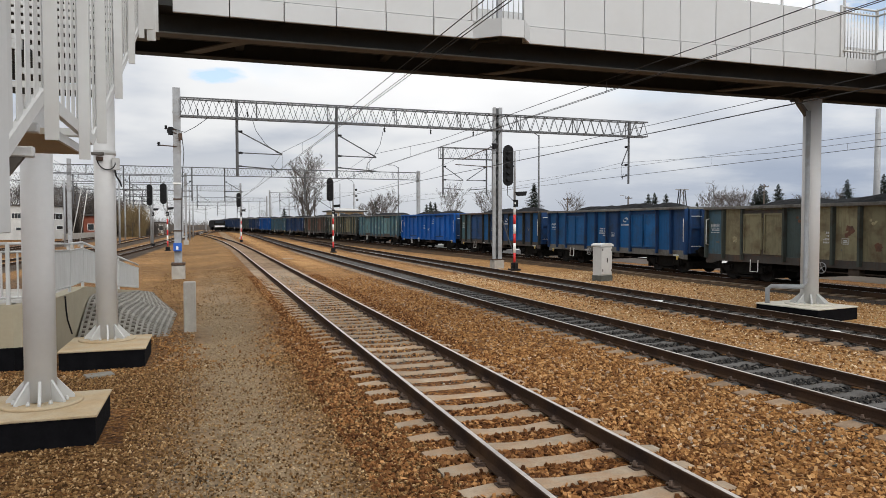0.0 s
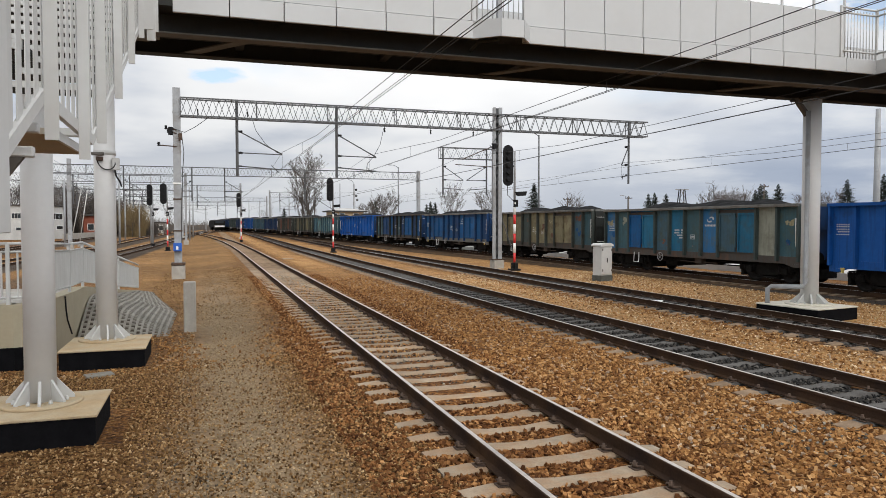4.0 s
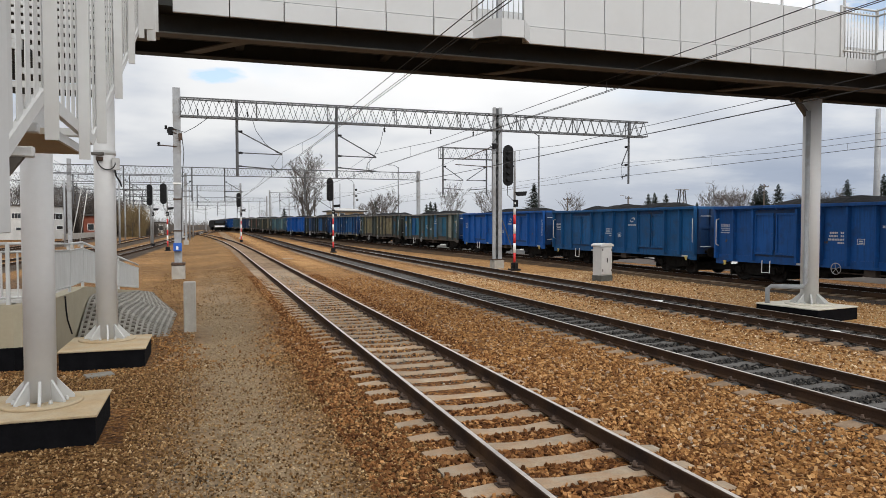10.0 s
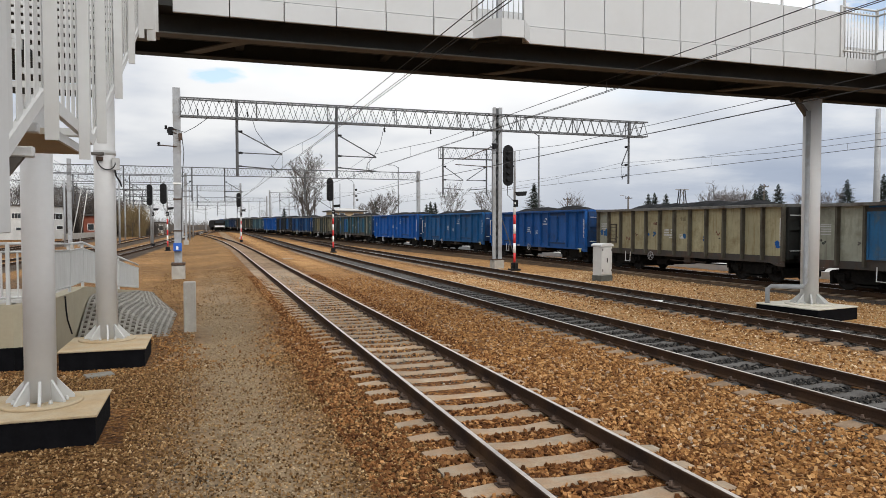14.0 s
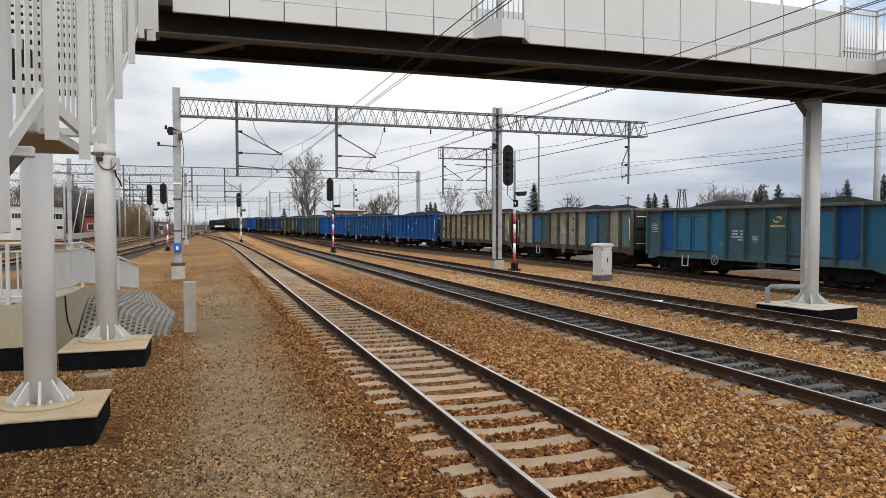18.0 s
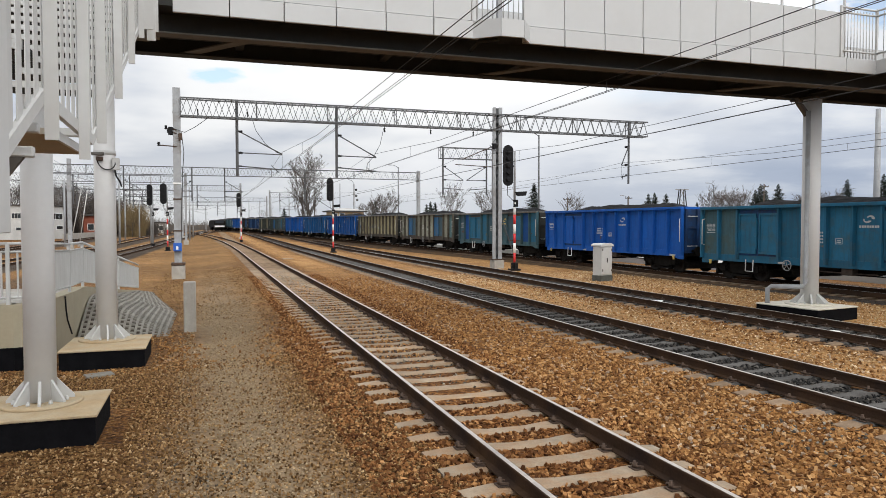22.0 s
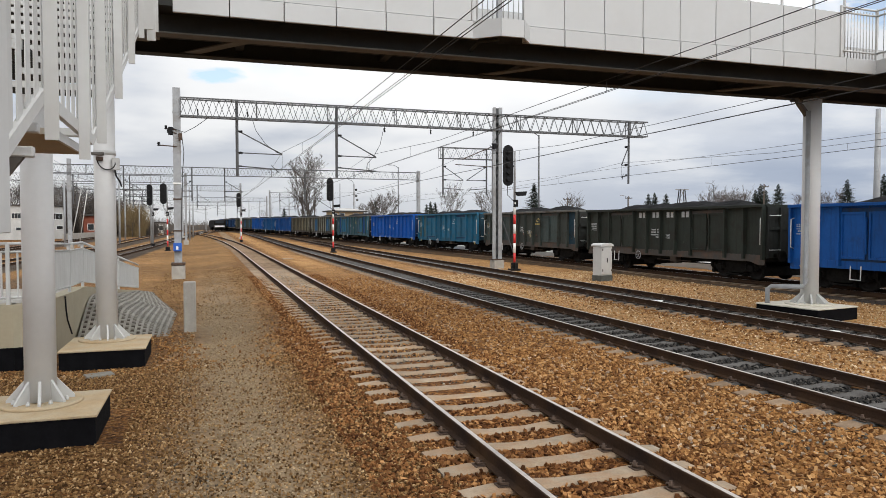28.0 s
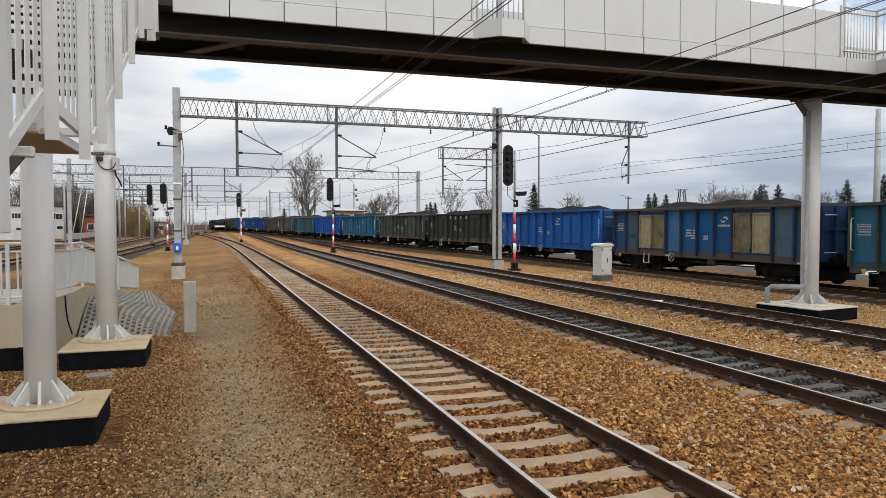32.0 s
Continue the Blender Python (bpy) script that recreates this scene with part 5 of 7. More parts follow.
P = {
    "blue": paint("bright_blue_wagon_paint", (0.007, 0.088, 0.34), (0.012, 0.055, 0.18), 0.18),
    "royal": paint("royal_blue_wagon_paint", (0.006, 0.086, 0.37), (0.012, 0.05, 0.22), 0.14),
    "deep": paint("deep_blue_wagon_paint", (0.007, 0.070, 0.25), (0.014, 0.042, 0.13), 0.22),
    "mid": paint("mid_blue_wagon_paint", (0.008, 0.080, 0.22), (0.02, 0.055, 0.12), 0.26),
    "dusk": paint("sooty_blue_wagon_paint", (0.016, 0.055, 0.145), (0.022, 0.038, 0.07), 0.3),
    # end colours are darkened to stand for shadow between wagons
    "endblue": paint("shaded_sooty_blue_wagon_end", (0.010, 0.040, 0.12), (0.018, 0.028, 0.05), 0.35),
    "endteal": paint("shaded_teal_wagon_end", (0.014, 0.048, 0.075), (0.02, 0.03, 0.035), 0.35),
    # door frame blue, darkened for the shade in the door recess
    "frameblue": paint("recess_shaded_blue_door_frame", (0.010, 0.045, 0.13), (0.02, 0.03, 0.05), 0.35),
    "enddark": paint("shaded_sooty_black_wagon_end", (0.022, 0.025, 0.023), (0.016, 0.014, 0.012), 0.35),
    "tealslate": paint("dull_teal_slate_wagon_paint", (0.045, 0.105, 0.13), (0.06, 0.085, 0.075), 0.3),
    "faded": paint("faded_blue_wagon_paint", (0.024, 0.125, 0.275), (0.10, 0.12, 0.12), 0.3),
    "teal": paint("weathered_teal_wagon_paint", (0.016, 0.125, 0.225), (0.045, 0.10, 0.13), 0.3),
    "cyan": paint("pale_teal_wagon_paint", (0.12, 0.235, 0.25), (0.10, 0.11, 0.10), 0.35),
    "beige": paint("weathered_beige_wagon_paint", (0.185, 0.172, 0.105), (0.11, 0.085, 0.05), 0.38),
    "cream": paint("dirty_cream_wagon_paint", (0.295, 0.275, 0.175), (0.19, 0.16, 0.09), 0.32, run=(0.20, 0.16, 0.08)),
    "greygreen": paint("grey_green_wagon_paint", (0.27, 0.285, 0.235), (0.18, 0.18, 0.14), 0.32),
    "navy": paint("dull_navy_wagon_paint", (0.018, 0.042, 0.105), (0.03, 0.035, 0.045), 0.3),
    "bluegrey": paint("dull_blue_grey_wagon_paint", (0.05, 0.105, 0.145), (0.06, 0.085, 0.075), 0.35),
    "worn": paint("worn_grey_wagon_edge", (0.14, 0.14, 0.13), (0.07, 0.06, 0.05), 0.35),
    "ribgrey": paint("grey_brown_wagon_rib", (0.085, 0.08, 0.062), (0.05, 0.04, 0.03), 0.4),
    "slate": paint("slate_green_wagon_paint", (0.048, 0.068, 0.066), (0.035, 0.04, 0.036), 0.3),
    "dark": paint("dark_grey_green_wagon_paint", (0.046, 0.056, 0.050), (0.035, 0.028, 0.022), 0.3),
    "black": paint("blackened_green_wagon_paint", (0.026, 0.033, 0.027), (0.022, 0.02, 0.016), 0.3),
    "rust": paint("rust_brown_wagon_paint", (0.15, 0.07, 0.045), (0.08, 0.05, 0.04), 0.35),
    "grime": paint("grimy_and_recess_dark_wagon_steel", (0.06, 0.055, 0.05), (0.10, 0.06, 0.04), 0.3),
}
HALF, BAY, N_BAY = 6.4, 12.8 / 12, 12
Z_SILL, Z_FLOOR, Z_TOP = 0.80, 1.06, 3.05


def wagon_meshes():
    w = {}
    bm = boxed(0.03, BAY - 0.03, 1.335, 1.37, Z_FLOOR, Z_TOP - 0.05)
    w["panel"] = mesh_of("panel", bm, P["blue"])
    bm = boxed(0.075, BAY - 0.07, 1.385, 1.42, Z_FLOOR + 0.10, Z_TOP - 0.26, 0.008)
    for x0, x1, z0, z1 in ((0.075, 0.135, Z_FLOOR + 0.10, Z_TOP - 0.26), (BAY - 0.13, BAY - 0.07, Z_FLOOR + 0.10, Z_TOP - 0.26), (0.135, BAY - 0.13, Z_TOP - 0.33, Z_TOP - 0.26), (0.135, BAY - 0.13, Z_FLOOR + 0.10, Z_FLOOR + 0.17)):
        box(bm, x0, x1, 1.42, 1.465, z0, z1)
    w["door_leaf"] = mesh_of("door_leaf", bm, P["blue"])
    bm = bmesh.new()
    box(bm, 0.0, 0.072, 1.372, 1.412, Z_FLOOR + 0.02, Z_TOP - 0.12)
    box(bm, BAY - 0.067, BAY - 0.001, 1.372, 1.412, Z_FLOOR + 0.02, Z_TOP - 0.12)
    box(bm, 0.074, BAY - 0.069, 1.372, 1.412, Z_TOP - 0.255, Z_TOP - 0.12)
    box(bm, 0.074, BAY - 0.069, 1.372, 1.412, Z_FLOOR + 0.02, Z_FLOOR + 0.095)
    w["door_frame"] = mesh_of("door_frame", bm, P["grime"])
    bm = boxed(-0.055, -0.015, 1.42, 1.50, 1.35, 2.6, 0.006)
    box(bm, -0.09, 0.03, 1.47, 1.52, 1.86, 2.0, 0.006)
    w["door_latch"] = mesh_of("door_latch", bm, P["blue"])
    bm = bmesh.new()
    hull(bm, [(-0.06, 1.37), (0.06, 1.37), (0.042, 1.53), (-0.042, 1.53)], 2, Z_FLOOR - 0.16, Z_TOP - 0.02)
    w["rib"] = mesh_of("rib", bm, P["blue"])
    bm = bmesh.new()
    for y0, y1 in ((1.33, 1.47), (-1.47, -1.33)):
        box(bm, -HALF, HALF, y0 * (1.05 if y0 > 0 else 1.08), y1 * (1.08 if y0 > 0 else 1.05), Z_TOP - 0.06, Z_TOP + 0.06, 0.012)
    for x0, x1 in ((-HALF - 0.02, -HALF + 0.1), (HALF - 0.1, HALF + 0.02)):
        box(bm, x0, x1, -1.33, 1.33, Z_TOP - 0.06, Z_TOP + 0.06, 0.012)
    w["top_rail"] = mesh_of("top_rail", bm, P["blue"])
    w["far_wall"] = mesh_of("far_wall", boxed(-HALF, HALF, -1.40, -1.36, Z_FLOOR, Z_TOP - 0.05), P["blue"])
    bm = boxed(-0.02, 0.03, -1.35, 1.35, Z_FLOOR - 0.1, Z_TOP - 0.05)
    w["end_rib"] = mesh_of("end_rib", boxed(-0.11, -0.02, -0.05, 0.05, Z_FLOOR - 0.1, Z_TOP - 0.06), P["blue"])
    w["end_bar"] = mesh_of("end_bar", boxed(-0.085, -0.02, -1.35, 1.35, 2.1, 2.2), P["blue"])
    w["end_wall"] = mesh_of("end_wall", bm, P["blue"])
    bm = bmesh.new()
    for s in (-1, 1):
        hull(bm, [(s * 1.36, Z_SILL), (s * 1.40, Z_SILL), (s * 1.40, Z_FLOOR + 0.02), (s * 1.28, Z_FLOOR + 0.02), (s * 1.28, Z_FLOOR - 0.02), (s * 1.36, Z_FLOOR - 0.02)], 0, -HALF, HALF)
    for s in (-1, 1):
        for e in (-1, 1):
            hull(bm, [(e * (HALF - 0.75), Z_SILL - 0.004), (e * HALF, Z_SILL - 0.004), (e * HALF, Z_SILL - 0.12), (e * (HALF - 0.35), Z_SILL - 0.12)], 1, s * 1.36, s * 1.40)
    w["sill"] = mesh_of("sill", bm, P["blue"])
    bm = boxed(-HALF + 0.02, HALF - 0.02, -1.27, 1.27, 0.98, Z_FLOOR)
    box(bm, -HALF, HALF, -0.25, 0.25, 0.86, 1.12)
    for x in (-5.9, -4.5, -2.2, 0.0, 2.2, 4.5, 5.9):
        box(bm, x - 0.07, x + 0.07, -1.25, 1.25, 0.92, 1.12)
    box(bm, -1.3, -0.4, -0.6, 0.6, 0.55, 0.95)
    for s in (-1, 1):
        box(bm, -HALF + 0.1, HALF - 0.1, s * 1.05 - 0.05, s * 1.05 + 0.05, 0.90, 1.14)
        rod(bm, (-3.4, s * 0.95, 0.95), (-1.0, s * 0.95, 0.55), 0.035, 4)
        rod(bm, (3.4, s * 0.95, 0.95), (1.0, s * 0.95, 0.55), 0.035, 4)
        box(bm, 0.3, 1.1, s * 0.9 - 0.2, s * 0.9 + 0.2, 0.6, 0.92)
    for x in (-3.1, 3.1):
        box(bm, x - 0.05, x + 0.05, -1.1, 1.1, 0.45, 0.95)
    box(bm, 0.35, 2.7, -0.95, 0.75, 0.5, 1.0, 0.03)
    box(bm, 1.2, 2.0, -0.9, 0.9, 0.36, 0.6, 0.03)
    box(bm, -2.9, -2.2, -0.8, 0.8, 0.62, 0.95)
    box(bm, -0.3, 0.3, -1.15, 1.15, 0.7, 1.1)
    for x in (-HALF + 0.15, HALF - 0.15):
        box(bm, x - 0.12, x + 0.12, -1.3, 1.3, 0.82, 1.14)
    lathe(bm, [(0.18, -0.7), (0.2, -0.66), (0.2, 0.66), (0.18, 0.7)], 10, (1.6, 0.5, 0.75), "x")
    rod(bm, (-3.6, 0.8, 0.55), (3.6, 0.8, 0.55), 0.03, 5)
    w["underframe"] = mesh_of("underframe", bm, M_UNDER)
    bm = boxed(0.0, 0.60, -0.10, 0.10, 0.88, 1.10, 0.02)
    box(bm, 0.12, 0.30, -0.28, 0.28, 0.78, 1.14, 0.02)
    for y in (-0.35, 0.42):
        for a, b in (((0.05, y, 0.95), (0.3, y, 0.62)), ((0.3, y, 0.62), (0.62, y, 0.58))):
            rod(bm, a, b, 0.03, 6)
    w["coupling"] = mesh_of("coupling", bm, M_UNDER)
    bm = bmesh.new()
    for y in (0.72, 1.26):
        box(bm, -0.13, -0.02, y - 0.012, y + 0.012, 1.28, 1.30)
    rod(bm, (-0.13, 0.70, 1.29), (-0.13, 1.28, 1.29), 0.014, 5)
    w["end_step"] = mesh_of("end_step", bm, M_BANDWHITE)
    bm = bmesh.new()
    hull(bm, [(-0.09, 1.02), (0.09, 1.02), (0.05, 0.93), (0.04, 0.84), (-0.04, 0.84), (-0.05, 0.93)], 1, 1.40, 1.44)
    w["lashing_hook"] = mesh_of("lashing_hook", bm, M_YELLOW)
    bm = boxed(-0.4, 0.4, 1.401, 1.415, 1.02, 1.14)
    w["sill_plate"] = mesh_of("sill_plate", bm, M_WRITE)
    bm = bmesh.new()
    nx, ny = 34, 9
    for seed in range(3):
        b2 = bmesh.new()
        grid = []
        for i in range(nx + 1):
            x = -HALF + 0.12 + (2 * HALF - 0.24) * i / nx
            row = []
            for j in range(ny + 1):
                y = -1.31 + 2.62 * j / ny
                fx = min(1, max(0, (HALF - 0.6 - abs(x)) / 2.0))
                fy = max(0, 1 - (abs(y) / 1.31) ** 1.7)
                z = Z_TOP - 0.22 + 0.54 * (fx ** 0.7) * fy + 0.12 * noise.noise(Vector((x * 0.55, y * 0.8, seed * 9.0))) * fx + 0.05 * noise.noise(Vector((x * 3, y * 3, seed)))
                row.append(b2.verts.new((x, y, z)))
            grid.append(row)
        for i in range(nx):
            for j in range(ny):
                b2.faces.new((grid[i][j], grid[i + 1][j], grid[i + 1][j + 1], grid[i][j + 1]))
        w["coal", seed] = mesh_of("coal_load", b2, M_COAL)
    bm.free()
    bm = bmesh.new()
    lathe(bm, [(0.07, 0), (0.07, 0.34), (0.22, 0.34), (0.23, 0.37), (0.22, 0.40)], 14, (0, 0, 0), "x")
    w["buffer"] = mesh_of("buffer", bm, M_UNDER)
    bm = bmesh.new()
    for s in (-1, 1):
        y0 = s * 1.0
        hull(bm, [(-1.25, 0.44), (-1.05, 0.34), (-0.7, 0.40), (-0.35, 0.28), (0.35, 0.28), (0.7, 0.40), (1.05, 0.34), (1.25, 0.44), (1.2, 0.66), (0.6, 0.74), (0.35, 0.86), (-0.35, 0.86), (-0.6, 0.74), (-1.2, 0.66)], 1, y0 - 0.06, y0 + 0.06)
        for x in (-0.9, 0.9):
            box(bm, x - 0.16, x + 0.16, y0 - 0.1 + s * 0.06, y0 + 0.1 + s * 0.06, 0.34, 0.60, 0.02)
            for dx in (-0.24, 0.24):
                lathe(bm, [(0.07, 0.44), (0.075, 0.5), (0.07, 0.56), (0.075, 0.62), (0.07, 0.68)], 8, (x + dx, y0 + s * 0.06, 0))
    box(bm, -0.3, 0.3, -1.0, 1.0, 0.5, 0.82)
    for s in (-1, 1):
        box(bm, s * 0.42 - 0.10, s * 0.42 + 0.10, -0.95, 0.95, 0.14, 0.55, 0.02)
        box(bm, s * 1.42 - 0.07, s * 1.42 + 0.07, -1.0, 1.0, 0.2, 0.58, 0.02)
        box(bm, -1.45, 1.45, s * 1.0 - 0.05, s * 1.0 + 0.05, 0.5, 0.66)
        rod(bm, (-0.5, s * 1.08, 0.2), (0.5, s * 1.08, 0.2), 0.04, 5)
    w["bogie"] = mesh_of("bogie_frame", bm, M_UNDER)
    bm = bmesh.new()
    lathe(bm, [(0.08, -1.0), (0.08, 1.0)], 8, (0, 0, 0), "y")
    for s in (-1, 1):
        lathe(bm, [(0.30, 0.685), (0.46, 0.69), (0.46, 0.81), (0.38, 0.82), (0.36, 0.79), (0.16, 0.77), (0.14, 0.86)] if s > 0 else [(0.14, -0.86), (0.16, -0.77), (0.36, -0.79), (0.38, -0.82), (0.46, -0.81), (0.46, -0.69), (0.30, -0.685)], 22, (0, 0, 0), "y")
        for k in range(4):
            a = k * math.pi / 2
            lathe(bm, [(0.04, s * 0.76), (0.04, s * 0.80)], 6, (0.25 * math.cos(a), 0, 0.25 * math.sin(a)), "y")
    w["wheelset"] = mesh_of("wheelset", bm, M_TYRE)
    w["handrail"] = mesh_of("handrail", rods([(0, 1.36, 1.45), (0, 1.52, 1.5), (0, 1.52, 2.55), (0, 1.36, 2.6)], 0.02, 6), M_BANDWHITE)
    w["step"] = mesh_of("step", rods([(-0.2, 1.42, 1.1), (-0.2, 1.44, 0.62), (0.2, 1.44, 0.62), (0.2, 1.42, 1.1)], 0.02, 5), M_BANDWHITE)
    bm = bmesh.new()
    pts = [(0.2 * math.cos(a), 1.47, 0.95 + 0.2 * math.sin(a)) for a in np.linspace(0, 2 * math.pi, 15)]
    for a, b in zip(pts, pts[1:]):
        rod(bm, a, b, 0.016, 5)
    for k in range(0, 14, 3):
        rod(bm, (0, 1.47, 0.95), pts[k], 0.011, 4)
    w["handwheel"] = mesh_of("handwheel", bm, M_GREYPAINT)
    bm = bmesh.new()
    box(bm, -0.35, 0.1, 1.0, 1.3, 0.55, 0.85, 0.02)
    rod(bm, (-1.2, 1.15, 0.62), (1.2, 1.15, 0.62), 0.025, 5)
    w["brake_gear"] = mesh_of("brake_gear", bm, M_GREASE)

    def bars(rows, mat=M_WRITE, cell=0.075):
        b = bmesh.new()
        for x0, x1, z0, z1 in rows:
            n = max(1, round((x1 - x0) / cell)) if cell else 1
            for i in range(n):
                box(b, x0 + (x1 - x0) * i / n, x0 + (x1 - x0) * (i + 0.72 if cell else i + 1) / n, 1.37, 1.374, z0, z1)
        return mesh_of("stencilled_marks", b, mat)
    w["number"] = bars([(0.10, 0.28, 2.14, 2.22), (0.40, 0.80, 2.14, 2.22), (0.10, 0.28, 2.0, 2.08), (0.40, 0.82, 2.0, 2.08), (0.10, 0.86, 1.86, 1.94), (0.10, 0.42, 1.73, 1.80)])
    w["table"] = bars([(0.18, 0.66, 2.44, 2.47), (0.18, 0.66, 2.34, 2.40), (0.18, 0.66, 2.24, 2.28), (0.18, 0.60, 2.13, 2.19), (0.18, 0.66, 2.02, 2.06)])
    w["square"] = bars(cell=0, rows=[(0.3, 0.62, 2.02, 2.04), (0.3, 0.62, 1.80, 1.82), (0.3, 0.32, 1.82, 2.02), (0.6, 0.62, 1.82, 2.02), (0.38, 0.55, 1.92, 1.97), (0.36, 0.56, 1.85, 1.89)])
    b = bmesh.new()
    for cx, cz, turn in ((0.48, 2.66, 0.2), (0.60, 2.60, 0.2 + math.pi)):
        outer = [(cx + 0.15 * math.cos(turn + a), cz + 0.10 * math.sin(turn + a)) for a in np.linspace(0.0, 3.4, 9)]
        inner = [(cx + 0.03 + 0.075 * math.cos(turn + a), cz + 0.045 * math.sin(turn + a)) for a in np.linspace(3.4, 0.3, 7)]
        hull(b, outer + inner, 1, 1.37, 1.374)
    for q in range(8):
        box(b, 0.16 + q * 0.095, 0.23 + q * 0.095, 1.37, 1.374, 2.33, 2.415)
    w["emblem"] = mesh_of("emblem", b, M_WRITE)
    b = bmesh.new()
    for i in range(2):
        box(b, 0.22 + i * 0.30, 0.42 + i * 0.30, 1.37, 1.374, 2.52, 2.78)
    w["big_letters"] = mesh_of("large_marks", b, M_WRITE)
    b = bmesh.new()
    # ragged patches of worn paint: a few overlapping flakes each
    for j in range(4):
        rnd = random.Random(40 + j)
        b = bmesh.new()
        for f in range(5):
            cx, cz, rr = rnd.uniform(-0.32, 0.32), rnd.uniform(-0.34, 0.34), rnd.uniform(0.12, 0.34)
            hull(b, [(cx + rr * rnd.uniform(0.55, 1.15) * math.cos(6.283 * i / 11), cz + rr * rnd.uniform(0.7, 1.5) * math.sin(6.283 * i / 11)) for i in range(11)], 1, 0.0, 0.003 + f * 0.0012)
        w["patch", j] = mesh_of("paint_patch", b, P["blue"])
    b = bmesh.new()
    for x0, x1, z0, z1 in ((-0.3, -0.24, 0, 1.0), (0.24, 0.3, 0, 1.0), (-0.24, 0.24, 0.94, 1.0), (-0.24, 0.24, 0, 0.06)):
        box(b, x0, x1, 0.0, 0.04, z0, z1)
    for i in range(4):
        box(b, -0.24, 0.24, 0.0, 0.025, 0.2 + i * 0.2, 0.225 + i * 0.2)
    w["hatch"] = mesh_of("side_hatch", b, P["blue"])
    return w


WM = wagon_meshes()


def put(name, me, parent, at, mat=None, label=""):
    ob = share(name, me, parent, at, label)
    if mat is not None:
        ob.material_slots[0].link = "OBJECT"
        ob.material_slots[0].material = mat
    return ob


def wagon(k, main, label, bays=None, doors=(2, 8), ribs=None, logo=8, number=6, mark=None, letters=False, frame_col=None, patches=()):
    """An open coal wagon; x is the way it runs, +y its side towards the platform. Bays are counted from the leading end."""
    t = thing("coal_wagon", Matrix.Identity(4), label, "wagon", "wagons of the coal train")
    col = P[main]
    rc = P[ribs] if ribs else col
    fc = P[frame_col] if frame_col else rc
    edge = fc if main in ("blue", "royal", "deep", "mid", "teal", "dusk", "black") else P["worn"]
    bays = bays or {}
    leaf = {d + e for d in doors for e in (0, 1)}
    for i in range(N_BAY):
        x = HALF - (i + 1) * BAY
        c = P[bays[i]] if i in bays else col
        at = pose(x, 0, 0)
        if i in leaf:
            d = put("door_leaf", WM["door_leaf"], t, at, c)
            # dark frame colour paints the shaded recess round each leaf
            put("door_frame", WM["door_frame"], d, pose(0, 0, 0), P["frameblue"] if main in ("blue", "royal", "deep", "mid", "teal", "dusk") else P["grime"])
            if i in doors:
                put("door_latch", WM["door_latch"], d, pose(0.06, 0, 0), c)
            put("panel", WM["panel"], t, at, c)
        else:
            put("panel", WM["panel"], t, at, c)
    for i in range(N_BAY + 1):
        if any(i == d + 1 for d in doors):
            continue
        x = HALF - i * BAY
        put("rib", WM["rib"], t, pose(min(HALF - 0.05, max(-HALF + 0.05, x)), 0, 0), rc)
    put("top_rail", WM["top_rail"], t, pose(0, 0, 0), edge)
    put("far_wall", WM["far_wall"], t, pose(0, 0, 0), col)
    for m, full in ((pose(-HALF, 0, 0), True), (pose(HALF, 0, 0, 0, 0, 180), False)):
        # end walls get a darker paint: the gap's shadow is in the colour
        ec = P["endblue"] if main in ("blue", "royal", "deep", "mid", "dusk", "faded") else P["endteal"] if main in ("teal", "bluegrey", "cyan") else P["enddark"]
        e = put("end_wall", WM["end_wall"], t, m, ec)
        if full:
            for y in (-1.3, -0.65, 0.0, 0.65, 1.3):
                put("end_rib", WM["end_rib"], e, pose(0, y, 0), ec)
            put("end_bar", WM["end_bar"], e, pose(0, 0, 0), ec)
            for dz in (0.0, 1.38):
                put("end_step", WM["end_step"], e, pose(0, 0, dz))
    put("sill", WM["sill"], t, pose(0, 0, 0), fc if main in ("blue", "royal", "deep", "mid", "teal", "tealslate") else P["grime"])
    put("underframe", WM["underframe"], t, pose(0, 0, 0))
    put("coal_load", WM["coal", k % 3], t, pose(0, 0, 0, 0, 0, 180 if k % 2 else 0), label="heaped black coal")
    for x, r in ((HALF, 0), (-HALF, 180)):
        for y in (-0.875, 0.875):
            put("buffer", WM["buffer"], t, pose(x, y, 1.05, 0, 0, r))
    sets = []
    for x in (-4.5, 4.5):
        b = put("bogie", WM["bogie"], t, pose(x, 0, 0), label="black two-axle bogie")
        for dx in (-0.9, 0.9):
            sets.append((put("wheelset", WM["wheelset"], b, pose(dx, 0, 0.46)), dx))
    put("handrail", WM["handrail"], t, pose(-HALF + 0.12, 0, 0))
    if k % 3 == 0 or main in ("teal", "dark", "deep"):
        put("handrail", WM["handrail"], t, pose(HALF - 0.12, 0, 0))
    put("step", WM["step"], t, pose(HALF - 2.6 * BAY, 0, -0.18))
    put("handwheel", WM["handwheel"], t, pose(HALF - (5.6 if k % 2 else 4.4) * BAY, 0, -0.17))
    put("brake_gear", WM["brake_gear"], t, pose(-0.6, 0, 0))
    put("coupling", WM["coupling"], t, pose(HALF, 0, 0))
    if main in ("blue", "royal", "deep", "mid", "teal", "bluegrey", "dusk"):
        put("lashing_hook", WM["lashing_hook"], t, pose(-HALF + 0.65, 0, -0.19))
        put("lashing_hook", WM["lashing_hook"], t, pose(HALF - 0.55, 0, -0.19))
        put("sill_plate", WM["sill_plate"], t, pose(HALF - 4.1 * BAY, 0, 0.10) @ Matrix.Diagonal((0.4, 1, 0.7, 1)))
